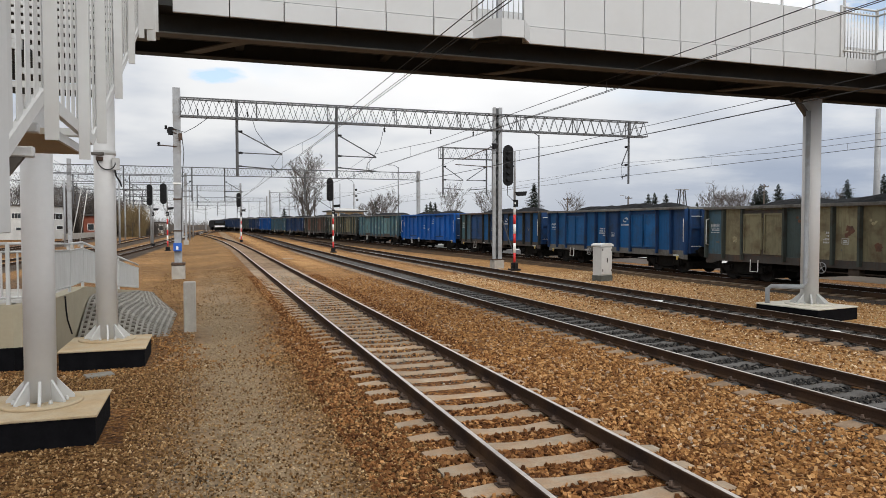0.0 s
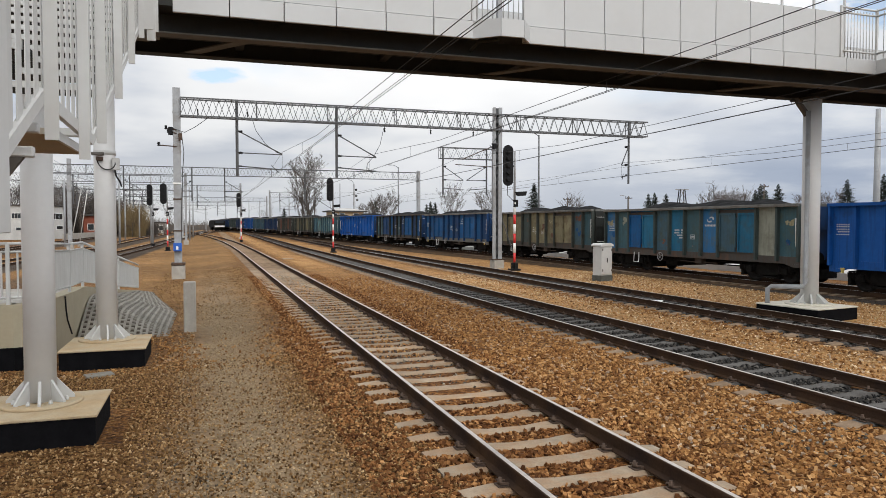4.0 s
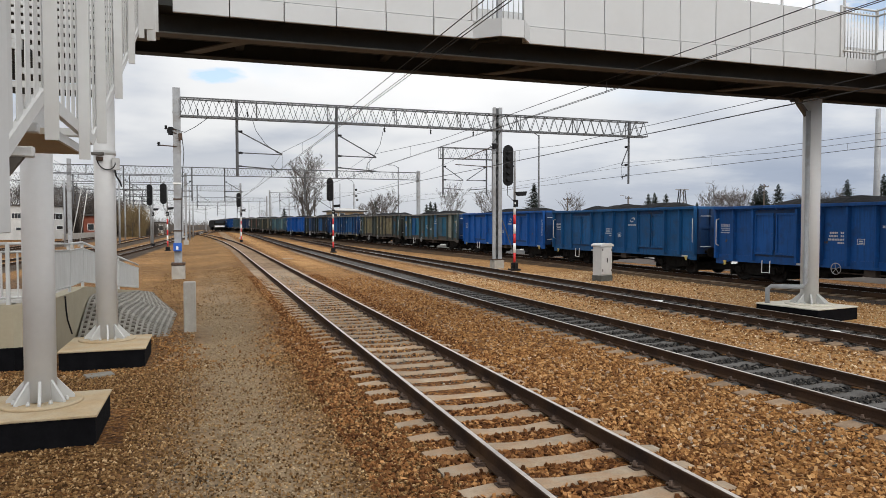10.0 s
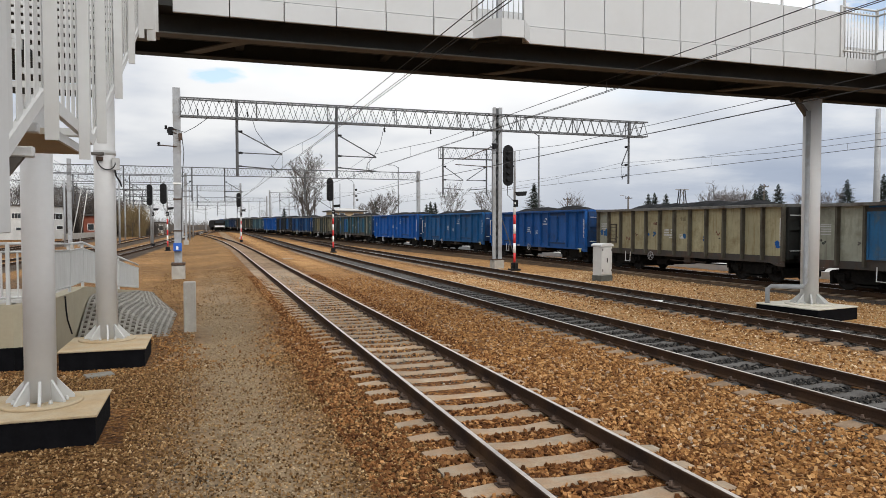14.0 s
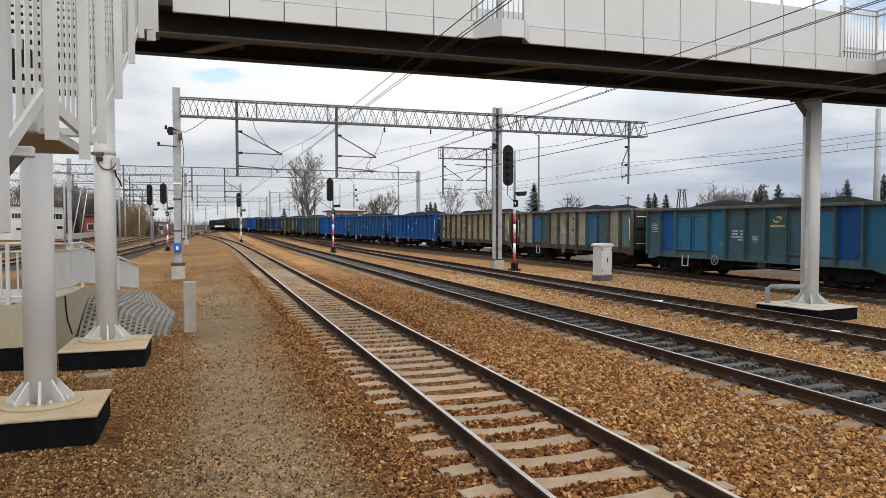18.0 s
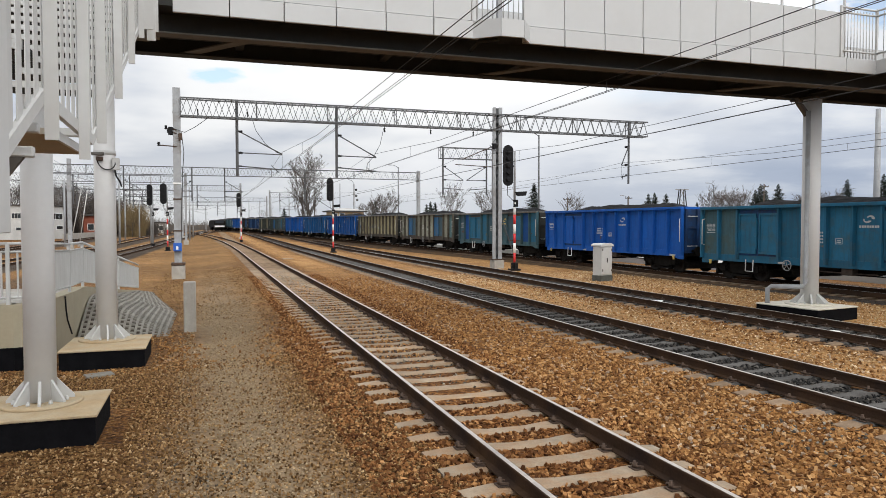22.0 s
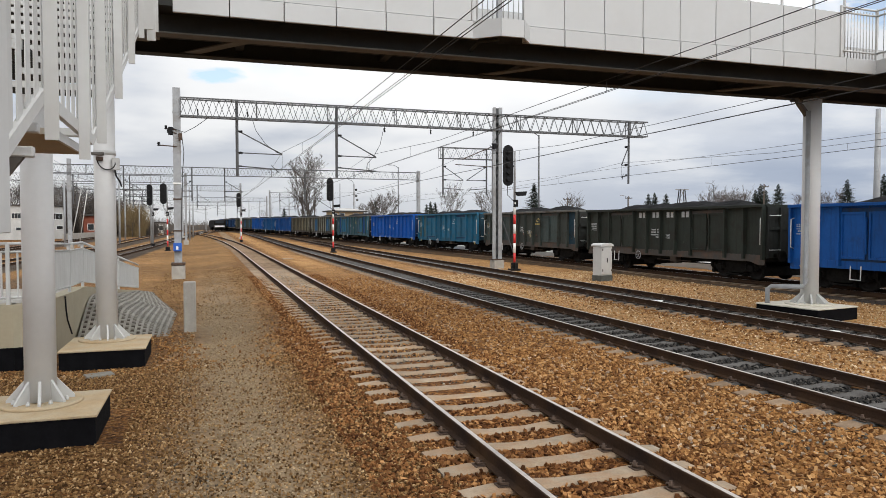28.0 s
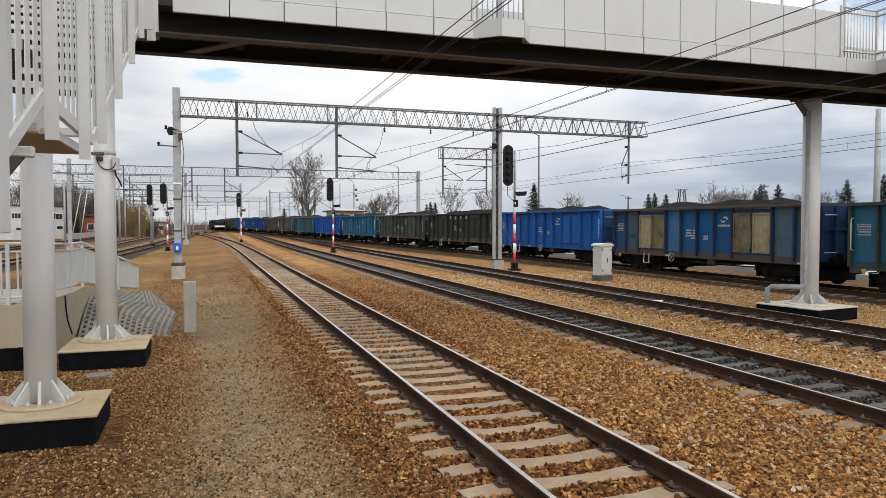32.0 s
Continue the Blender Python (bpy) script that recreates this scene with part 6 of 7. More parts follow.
        put("sill_plate", WM["sill_plate"], t, pose(-HALF + 0.75, 0, 0.2) @ Matrix.Diagonal((0.5, 1, 0.6, 1)))
    tagged(put("stencilled_marks", WM["table"], t, pose(HALF - BAY + 0.12, 0, 0.25) @ Matrix.Diagonal((1.1, 1, 0.86, 1))), kind="stuff")
    tagged(put("stencilled_marks", WM["number"], t, pose(HALF - number * BAY + 0.12, 0, 0.18) @ Matrix.Diagonal((0.85, 1, 0.86, 1))), kind="stuff")
    tagged(put("stencilled_marks", WM["square"], t, pose(HALF - (number + 1) * BAY + 0.2, 0, 0.1) @ Matrix.Diagonal((0.9, 1, 0.86, 1))), kind="stuff")
    if logo is not None:
        tagged(put("emblem", WM["emblem"], t, pose(HALF - logo * BAY, 0, -0.10), mark), kind="stuff")
    rnd = random.Random(100 + k)
    wear = [(rnd.uniform(0.1, 11.9), rnd.uniform(0.07, 0.2), rnd.uniform(1.25, 1.7), rnd.choice(("rust", "grime", "worn"))) for i in range(7)] if 0 <= k <= 17 else []
    for j, (px, w, z, c) in enumerate(list(patches) + wear):
        put("paint_patch", WM["patch", (j + k) % 4], t, pose(HALF - px * BAY, 1.37, z) @ Matrix.Diagonal((w, 1, w * 0.8, 1)), P[c], "worn or touched-up paint patch")
    if main == "cream":
        put("side_hatch", WM["hatch"], t, pose(HALF - 1.3 * BAY, 1.37, 1.35), P["grime"], "dark framed hatch with a ladder")
    if letters:
        for i in range(4):
            tagged(put("large_marks", WM["big_letters"], t, pose(HALF - (5 + i) * BAY, 0, 0.12)), kind="stuff")
    return t, sets


TRAIN = {}
WAGONS_AHEAD = (
    (-12, "black", {}), (-11, "navy", {}), (-10, "navy", {}), (-9, "navy", {}), (-8, "slate", {}), (-7, "navy", {}), (-6, "deep", {}), (-5, "bluegrey", {}), (-4, "navy", {}),
    (-3, "rust", dict(ribs="dark")), (-2, "beige", dict(ribs="dark", frame_col="dark")), (-1, "cyan", dict(ribs="bluegrey")),
    # ribs of wagons 1 and 2 reuse the shade-darkened end colours
    (0, "blue", {}), (1, "dusk", dict(bays={0: "tealslate", 1: "bluegrey", 4: "mid", 5: "navy", 6: "bluegrey", 8: "mid", 9: "mid", 11: "mid"}, ribs="enddark", frame_col="grime", patches=((5.4, 0.3, 1.9, "worn"), (7.6, 0.35, 1.8, "worn"), (10.5, 0.3, 1.9, "worn")))),
    (2, "mid", dict(bays={6: "dusk", 11: "dusk"}, ribs="endblue", frame_col="worn")),
    (3, "beige", dict(bays={0: "bluegrey", 4: "slate", 10: "bluegrey", 11: "tealslate"}, ribs="dark", logo=None, patches=((10.5, 0.75, 1.75, "mid"), (10.45, 0.7, 2.5, "rust"), (7.55, 0.45, 1.55, "rust"), (6.5, 0.5, 2.1, "rust"), (4.6, 0.4, 2.5, "rust"), (9.55, 0.3, 1.75, "mid"), (1.5, 0.4, 1.7, "cream"), (5.45, 0.5, 1.9, "cream"), (7.4, 0.35, 2.4, "cream")))),
    (4, "faded", dict(bays={0: "faded", 1: "tealslate", 2: "mid", 3: "teal", 4: "bluegrey", 5: "teal", 6: "tealslate", 7: "faded", 8: "bluegrey", 9: "teal", 10: "greygreen", 11: "tealslate"}, ribs="slate", frame_col="grime", patches=((0.35, 0.55, 2.3, "cream"), (0.6, 0.45, 1.75, "mid"), (1.5, 0.5, 2.5, "greygreen"), (5.5, 0.7, 1.6, "teal"), (11.5, 0.45, 2.3, "cream"), (11.4, 0.35, 1.6, "mid"), (4.5, 0.3, 1.5, "rust")))),
)
WAGONS_MIDDLE = (
    (5, "blue", {}), (6, "mid", dict(bays={0: "dusk"})), (7, "deep", {}),
    (8, "cream", dict(bays={0: "greygreen"}, doors=(), logo=None, ribs="ribgrey", frame_col="worn", patches=((0.5, 0.75, 1.75, "mid"), (4.1, 0.22, 1.8, "deep"), (4.5, 0.3, 1.85, "mid"), (3.2, 0.22, 1.8, "rust"), (4.6, 0.3, 2.3, "rust"), (6.55, 0.36, 1.75, "mid"), (7.8, 0.3, 1.7, "deep"), (8.6, 0.3, 1.9, "rust"), (6.5, 0.4, 2.5, "beige"), (11.6, 0.45, 1.5, "blue"), (2.4, 0.2, 1.6, "rust")))),
    (9, "greygreen", dict(bays={2: "faded", 3: "bluegrey", 8: "faded", 9: "bluegrey", 11: "cyan"}, logo=None, ribs="ribgrey", patches=((6.45, 0.35, 1.9, "slate"), (6.5, 0.25, 2.6, "slate"), (7.5, 0.35, 2.6, "cream"), (2.5, 0.4, 1.5, "mid"), (8.5, 0.4, 1.5, "mid"), (10.6, 0.4, 1.6, "cream"), (0.4, 0.3, 1.7, "dark")))),
    (10, "tealslate", dict(frame_col="tealslate", bays={0: "bluegrey", 1: "deep", 2: "teal", 3: "teal", 4: "teal", 5: "bluegrey", 8: "bluegrey", 9: "teal", 10: "deep", 11: "teal"}, mark=M_YELLOW, patches=((4.6, 0.3, 1.5, "beige"), (6.4, 0.3, 1.6, "beige"), (0.5, 0.35, 1.6, "rust")))),
    (11, "royal", dict(doors=(2,))),
)
WAGONS_BEHIND = (
    (12, "teal", dict(bays={0: "tealslate", 1: "tealslate"})), (13, "dark", dict(mark=M_YELLOW, ribs="dark", bays={0: "slate", 2: "slate", 3: "slate", 8: "slate", 9: "slate", 11: "endteal"}, patches=((4.45, 0.62, 1.62, "cream"), (4.2, 0.4, 1.5, "slate"), (6.25, 0.35, 1.68, "cream"), (6.75, 0.35, 1.68, "cream"), (6.5, 0.4, 1.5, "cream"), (0.35, 0.4, 2.2, "beige"), (5.5, 0.5, 1.6, "slate")))), (14, "black", dict(letters=True, logo=None, ribs="black")),
    (15, "blue", {}), (16, "mid", dict(bays={0: "dusk", 1: "bluegrey", 2: "cream", 3: "beige", 4: "faded", 8: "beige", 9: "cream", 10: "bluegrey", 11: "tealslate"}, ribs="navy", frame_col="grime", patches=((1.45, 0.5, 1.65, "dusk"), (1.5, 0.3, 2.4, "rust"), (11.4, 0.6, 1.45, "mid")))),
    (17, "teal", dict(ribs="slate")), (18, "deep", {}),
)
WORDS = {"blue": "bright blue", "royal": "royal blue", "deep": "deep blue", "faded": "patchy faded blue", "teal": "weathered teal", "cyan": "pale teal", "beige": "rust-streaked beige", "cream": "dirty cream",
         "greygreen": "grey-green", "mid": "mid blue", "dusk": "sooty blue", "tealslate": "dull teal", "slate": "slate green", "bluegrey": "dull blue-grey", "navy": "dull navy blue", "dark": "dark grey-green", "black": "blackened green", "rust": "rust brown"}
for k, main, opt in WAGONS_AHEAD + WAGONS_MIDDLE + WAGONS_BEHIND:
    TRAIN[k] = wagon(k, main, f"{WORDS[main]} open wagon heaped with black coal", **opt)


def train_at(t):
    return 71.411 + 5.3896 * t + 0.016625 * t * t


def motions():
    for k, (w, sets) in TRAIN.items():
        rows = []
        for i in range(65):
            t = i * 0.5
            s = train_at(t) - 14.04 * k - 7.02
            a, b = along(s - 4.5), along(s + 4.5)
            m = (a + b) / 2
            rows.append((t, pose(m.x, m.y, climb(m.y), 0, 0, math.degrees(math.atan2(b.y - a.y, b.x - a.x)))))
        walk(w, rows)
        if 0 <= k <= 17:
            for ob, dx in sets:
                walk(ob, [(i * 0.1, pose(dx, 0, 0.46, 0, math.degrees(train_at(i * 0.1) / 0.46) % 360.0, 0)) for i in range(321)])


# ---- parked engine far down the line ----
def engine():
    p = Vector((-64.0, 200.0))
    t = thing("parked_locomotive", pose(p.x, p.y, 0.55, 0, 0, 113.7), "blackened locomotive with a white stripe standing far off", "locomotive")
    part("body", boxed(-7, 7, -1.45, 1.45, 1.1, 2.95, 0.15), M_UNDER, t)
    part("stripe", boxed(-7.05, -7.0, -1.3, 1.3, 1.12, 1.55), M_BANDWHITE, t, "white stripe")
    part("roof", boxed(-6.5, 6.5, -1.2, 1.2, 2.95, 3.15, 0.1), M_ROOF, t)
    part("windscreen", boxed(-7.03, -6.98, -1.1, 1.1, 2.2, 2.9), M_GLASS, t)
    for x in (-4.5, 4.5):
        b = part("bogie", boxed(x - 1.6, x + 1.6, -1.2, 1.2, 0.3, 1.1), M_UNDER, t)
        for dx in (-1, 1):
            bm = bmesh.new()
            for s in (-0.75, 0.75):
                lathe(bm, [(0.55, s - 0.06), (0.55, s + 0.06)], 14, (x + dx, 0, 0.55), "y")
            part("wheelset", bm, M_TYRE, b)


engine()


# ---- far side of the yard ----
def side_platform():
    t = thing("far_platform", Matrix.Identity(4), "low pale concrete platform beyond the goods track", "platform", kind="structure")
    pts = [along(s) for s in range(-20, 95, 5)]
    for a, b in zip(pts, pts[1:]):
        d = (b - a).normalized()
        n = Vector((d.y, -d.x))
        q = [a + n * 5.2, b + n * 5.2, b + n * 8.6, a + n * 8.6]
        bm = bmesh.new()
        lo = [bm.verts.new((p.x, p.y, -0.3)) for p in q]
        hi = [bm.verts.new((p.x, p.y, 0.12)) for p in q]
        bm.faces.new(hi)
        for i in range(4):
            bm.faces.new((lo[i], lo[(i + 1) % 4], hi[(i + 1) % 4], hi[i]))
        bmesh.ops.recalc_face_normals(bm, faces=bm.faces[:])
        part("platform_slab", bm, M_HOUSE, t)


side_platform()


# ---- trees ----
def bare_tree(x, y, h, seed, spread=0.5, mat=None, depth=5, label="tall bare deciduous tree behind the yard", girth=0.009):
    rnd = random.Random(seed)
    t = thing("bare_tree", pose(x, y, GROUND_Z), label, "tree", "trees behind the yard")
    tr, tw = bmesh.new(), bmesh.new()

    def grow(p, d, L, r, lev):
        q = p + d * L
        rod(tr if lev < 2 else tw, p, q, r, 5 if lev < 2 else 3, r * 0.65)
        if lev >= depth:
            return
        n = 6 if lev == 0 else 4 if lev == 1 and depth > 6 else 3
        for i in range(n):
            a = rnd.uniform(0, 2 * math.pi)
            side = Vector((math.cos(a), math.sin(a), rnd.uniform(-0.1, 0.5)))
            nd = (d * rnd.uniform(0.8, 1.2) + side * spread * rnd.uniform(0.6, 1.3) + Vector((0, 0, 0.15))).normalized()
            st = p + d * L * rnd.uniform(0.45, 1.0)
            grow(st, nd, L * rnd.uniform(0.55, 0.82), r * 0.55, lev + 1)
    grow(Vector((0, 0, 0)), Vector((rnd.uniform(-0.05, 0.05), rnd.uniform(-0.05, 0.05), 1)).normalized(), h * 0.36, h * girth, 0)
    part("trunk", tr, M_BARK, t)
    part("crown", tw, mat or M_TWIG, t)


def fir(x, y, h, seed):
    rnd = random.Random(seed)
    t = thing("fir_tree", pose(x, y, GROUND_Z), "dark green fir tree behind the yard", "tree", "trees behind the yard")
    part("trunk", rod(bmesh.new(), (0, 0, 0), (0, 0, h * 0.95), h * 0.02, 6, 0.02), M_BARK, t)
    bm = bmesh.new()
    n = int(h * 170)
    for i in range(n):
        q = (i / n) ** 0.85
        z = h * (0.06 + 0.94 * q)
        whorl = 0.72 + 0.28 * math.sin(z * 9.0 + seed)
        L = h * 0.33 * (1 - q) ** 0.75 * whorl * rnd.uniform(0.35, 1.3) + 0.08
        a = rnd.uniform(0, 2 * math.pi)
        d = Vector((math.cos(a), math.sin(a), 0))
        s = Vector((-d.y, d.x, 0)) * min(0.17, L * 0.17) * rnd.uniform(0.7, 1.3)
        p = Vector((0, 0, z)) + d * L * rnd.uniform(0.0, 0.5)
        tip = p + d * L * 0.75 + Vector((0, 0, L * rnd.uniform(-0.35, 0.12)))
        mid = p.lerp(tip, 0.5)
        v = [bm.verts.new(c) for c in (p, mid + s, tip, mid - s, mid + Vector((0, 0, 0.05)))]
        for f in ((0, 1, 4), (1, 2, 4), (2, 3, 4), (3, 0, 4), (3, 2, 1, 0)):
            bm.faces.new([v[j] for j in f])
    part("crown", bm, M_FIR, t)


def at_px(px, y):
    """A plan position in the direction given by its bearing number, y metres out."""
    return (px - 784.0) / 1250.0 * y


def oval_tree(x, y, h, seed, wide=0.32, stems=4, limbs=15, twigs=6, mat=None, label="bare tree with a rounded crown behind the train", low=0.16, girth=0.012):
    """Several stems parting low down, with fine side limbs that fill an oval crown."""
    rnd = random.Random(seed)
    t = thing("bare_tree", pose(x, y, GROUND_Z), label, "tree", "trees behind the yard")
    tr, tw = bmesh.new(), bmesh.new()
    fork = Vector((0, 0, h * low))
    rod(tr, (0, 0, 0), fork, h * girth * 1.25, 6, h * girth)

    def reach(z):
        q = min(1.0, max(0.0, (z / h - low) / (1.02 - low)))
        return h * wide * math.sin(math.pi * q ** 1.15) ** 0.7 + 0.15

    def shoot(p, d, L, r, lev):
        q = p + d * L * 0.55
        e = q + (d + Vector((rnd.uniform(-0.25, 0.25), rnd.uniform(-0.25, 0.25), 0.18))).normalized() * L * 0.45
        r = max(r, 0.018)
        rod(tw, p, q, r, 3, r * 0.8)
        rod(tw, q, e, r * 0.8, 3, r * 0.45)
        if lev > 1:
            return
        for i in range(twigs if lev == 0 else 5):
            f = rnd.uniform(0.25, 1.0)
            st = p.lerp(q, f / 0.55) if f < 0.55 else q.lerp(e, (f - 0.55) / 0.45)
            b = rnd.uniform(0, 6.283)
            nd = (d + Vector((math.cos(b), math.sin(b), rnd.uniform(0.0, 0.6))) * 0.7).normalized()
            shoot(st, nd, L * rnd.uniform(0.35, 0.55), r * 0.55, lev + 1)
    for j in range(stems):
        a = 6.283 * j / stems + rnd.uniform(-0.5, 0.5)
        top = h * (1.0 if j == 0 else rnd.uniform(0.78, 0.96))
        lean = (0.02 if j == 0 else rnd.uniform(0.4, 0.75)) * h * wide
        line = []
        for i in range(8):
            q = i / 7
            z = fork.z + (top - fork.z) * q
            line.append(Vector((math.cos(a) * lean * q ** 0.7 + rnd.uniform(-0.1, 0.1) * (i > 0), math.sin(a) * lean * q ** 0.7 + rnd.uniform(-0.1, 0.1) * (i > 0), z)))
        for i in range(7):
            rod(tr, line[i], line[i + 1], h * girth * 0.7 * (1 - i / 8), 5, h * girth * 0.7 * (1 - (i + 1) / 8))
        for i in range(limbs):
            q = 0.08 + 0.92 * (i + rnd.random()) / limbs
            n = min(6, int(q * 7))
            p = line[n].lerp(line[n + 1], q * 7 - n)
            b = a + rnd.uniform(-1.9, 1.9)
            L = max(0.35, reach(p.z) - 0.6 * math.hypot(p.x, p.y)) * rnd.uniform(0.65, 1.05)
            shoot(p, Vector((math.cos(b), math.sin(b), rnd.uniform(0.9, 2.0))).normalized(), L * 1.25, h * girth * 0.36 * (1.15 - q), 0)
    part("trunk", tr, M_BARK, t)
    part("crown", tw, mat or M_TWIG, t)


oval_tree(at_px(547, 125), 125, 14.2, 3, 0.25, 4, 17, 7, label="tall bare tree with a rounded crown behind the train")
oval_tree(at_px(556, 128), 128, 14.0, 5, 0.20, 2, 16, 6, label="tall bare tree with a rounded crown behind the train")
oval_tree(at_px(536, 130), 130, 11.0, 8, 0.20, 2, 14, 5, label="slender bare tree behind the train")
for px, y, h, sd in ((945, 130, 9.0, 1), (1336, 120, 7.4, 2), (1354, 124, 7.6, 3), (1147, 150, 8.0, 4), (1178, 155, 8.2, 5), (1345, 118, 8.2, 18), (1376, 122, 8.4, 19), (1498, 120, 9.0, 6), (1562, 108, 9.0, 7), (1233, 155, 6.6, 8), (1158, 150, 8.2, 16), (503, 200, 6.5, 9), (770, 190, 7.6, 10), (755, 200, 7.4, 11), (762, 195, 7.9, 13), (664, 160, 7.2, 14)):
    fir(at_px(px, y), y, h * 1.14, sd)
for px, y, h, sd in ((670, 150, 9, 21), (690, 150, 10, 22), (800, 170, 13, 23), (865, 175, 12, 24), (1010, 180, 10.5, 25), (1262, 160, 11.5, 26), (1290, 165, 11, 27), (1318, 170, 11, 29), (1275, 170, 11.5, 30), (1430, 150, 10.5, 31), (1305, 160, 10.5, 43), (1475, 150, 10, 44), (650, 160, 8, 32)):
    oval_tree(at_px(px, y), y, h * 0.84, sd, 0.36, 5, 11, 5, low=0.12, girth=0.010)
for px, y, h, sd in ((60, 140, 14, 33), (110, 140, 13.5, 34), (150, 145, 13, 35), (180, 150, 12, 36), (30, 135, 14, 37), (90, 150, 14, 38), (130, 150, 13, 39), (200, 150, 11, 40), (168, 140, 11, 45), (75, 145, 12, 46), (470, 280, 11, 41), (300, 260, 11, 42)):
    bare_tree(at_px(px, y), y, h, sd, 0.55, depth=5)
for px, y, h, sd in ((84, 132, 12, 61), (102, 128, 11.5, 62), (122, 136, 12.5, 63), (142, 132, 11, 64), (158, 150, 12, 65), (190, 146, 10.5, 66), (208, 152, 10, 67), (18, 140, 13, 68), (46, 136, 12, 69)):
    bare_tree(at_px(px, y), y, h, sd, 0.6, depth=6, label="bare deciduous tree behind the far tracks", girth=0.011)
for px, y, h, sd in ((232, 140, 8.6, 51), (243, 145, 8.8, 52), (226, 150, 7.5, 53), (252, 150, 8.2, 54), (238, 142, 8.0, 55), (247, 138, 8.0, 56), (235, 136, 7.0, 57), (256, 146, 6.6, 58)):
    bare_tree(at_px(px, y), y, h, sd, 0.75, M_WILLOW, 6, "yellowish leafless willow beside the far tracks")


def tufts(name, seed, count, px0, px1, y0, y1, h0, h1, mat, label, blades=26):
    rnd = random.Random(seed)
    verts, faces = [], []
    for i in range(count):
        px = rnd.uniform(px0, px1)
        y = rnd.uniform(y0 if px < 310 or px > 500 else max(y0, 285), y1)
        x = at_px(px, y)
        h = rnd.uniform(h0, h1) * (1.0 if px0 > -100 else 1.5 if px < 210 else 1.25 if px < 500 else 0.85)
        for j in range(blades):
            a, t = rnd.uniform(0, 6.283), rnd.uniform(0.0, 0.55)
            L = h * rnd.uniform(0.4, 1.05)
            p = Vector((x + rnd.uniform(-0.6, 0.6), y + rnd.uniform(-0.6, 0.6), GROUND_Z))
            q = p + Vector((math.cos(a) * t, math.sin(a) * t, 1)) * L
            n = len(verts)
            r = rnd.uniform(0.025, 0.06)
            verts += [p + Vector((r, 0, 0)), p + Vector((-r, r, 0)), p + Vector((-r, -r, 0)), q]
            faces += [(n, n + 1, n + 3), (n + 1, n + 2, n + 3), (n + 2, n, n + 3)]
    me = bpy.data.meshes.new(name)
    me.from_pydata(verts, [], faces)
    me.materials.append(mat)
    tagged(new(name, me), label, "woods" if name == "far_woods" else "bushes", kind="stuff")


tufts("far_woods", 5, 1900, -300, 1900, 170, 340, 1.8, 5.0, M_SCRUB, "belt of bare brown scrub and woods on the horizon, paled for haze")
tufts("thicket", 6, 460, 60, 212, 145, 172, 4.5, 11.0, M_THICKET, "dense dark brown leafless thicket behind the hut", 36)
tufts("willow_bushes", 7, 60, 219, 252, 137, 150, 2.0, 7.8, M_WILLOW, "dense yellow-brown willow bushes beside the far tracks", 40)
tufts("thicket", 9, 60, 250, 275, 150, 175, 2.5, 5.0, M_THICKET, "low dark leafless bushes beside the far tracks", 30)


# ---- buildings ----
def house(px, y, w, d, h, wall, roof, label, cols=3, rows=1, turn=TH):
    t = thing("house", pose(at_px(px, y), y, GROUND_Z, 0, 0, turn), label, "house", "houses behind the yard")
    part("wall", boxed(-w / 2, w / 2, -d / 2, d / 2, 0, h), wall, t)
    part("roof", boxed(-w / 2 - 0.5, w / 2 + 0.5, -d / 2 - 0.5, d / 2 + 0.5, h, h + 0.35, 0.05), roof, t)
    for i in range(cols):
        for j in range(rows):
            x = -w / 2 + w * (i + 0.5) / cols
            z = h * (j + 0.35) / rows
            win = part("window", boxed(x - 0.6, x + 0.6, -d / 2 - 0.05, -d / 2 + 0.1, z, z + 1.3), M_BANDWHITE, t)
            part("pane", boxed(x - 0.5, x + 0.5, -d / 2 - 0.07, -d / 2 - 0.05, z + 0.1, z + 1.2), M_GLASS, win)
    return t


def hip_house(px, y):
    """A low tan house under a shallow pale hip roof with a dark fascia, and a flat-roofed annex."""
    t = thing("house", pose(at_px(px, y), y, GROUND_Z, 0, 0, TH), "low tan house with a pale hip roof and dark fascia", "house", "houses behind the yard")
    part("wall", boxed(-2.6, 2.6, -2.6, 2.6, 0, 4.65), M_TAN, t)
    part("fascia", boxed(-3.2, 3.2, -3.2, 3.2, 4.654, 4.86), M_ROOF, t, "dark brown fascia board")
    bm = bmesh.new()
    lo = [bm.verts.new(c) for c in ((-3.25, -3.25, 4.864), (3.25, -3.25, 4.864), (3.25, 3.25, 4.864), (-3.25, 3.25, 4.864))]
    hi = [bm.verts.new((-0.9, 0, 5.3)), bm.verts.new((0.9, 0, 5.3))]
    for f in ((lo[0], lo[1], hi[1], hi[0]), (lo[1], lo[2], hi[1]), (lo[2], lo[3], hi[0], hi[1]), (lo[3], lo[0], hi[0]), (lo[3], lo[2], lo[1], lo[0])):
        bm.faces.new(f)
    part("roof", bm, M_HOUSE, t, "pale sheet roof")
    part("annex", boxed(-5.4, -2.604, -2.2, 2.2, 0, 4.0), M_HOUSE, t, "pale flat-roofed annex")
    for x in (-2.1, -0.9, 1.4):
        win = part("window", boxed(x - 0.45, x + 0.45, -2.65, -2.5, 3.5, 4.5), M_BANDWHITE, t)
        part("pane", boxed(x - 0.36, x + 0.36, -2.67, -2.65, 3.6, 4.4), M_GLASS, win)


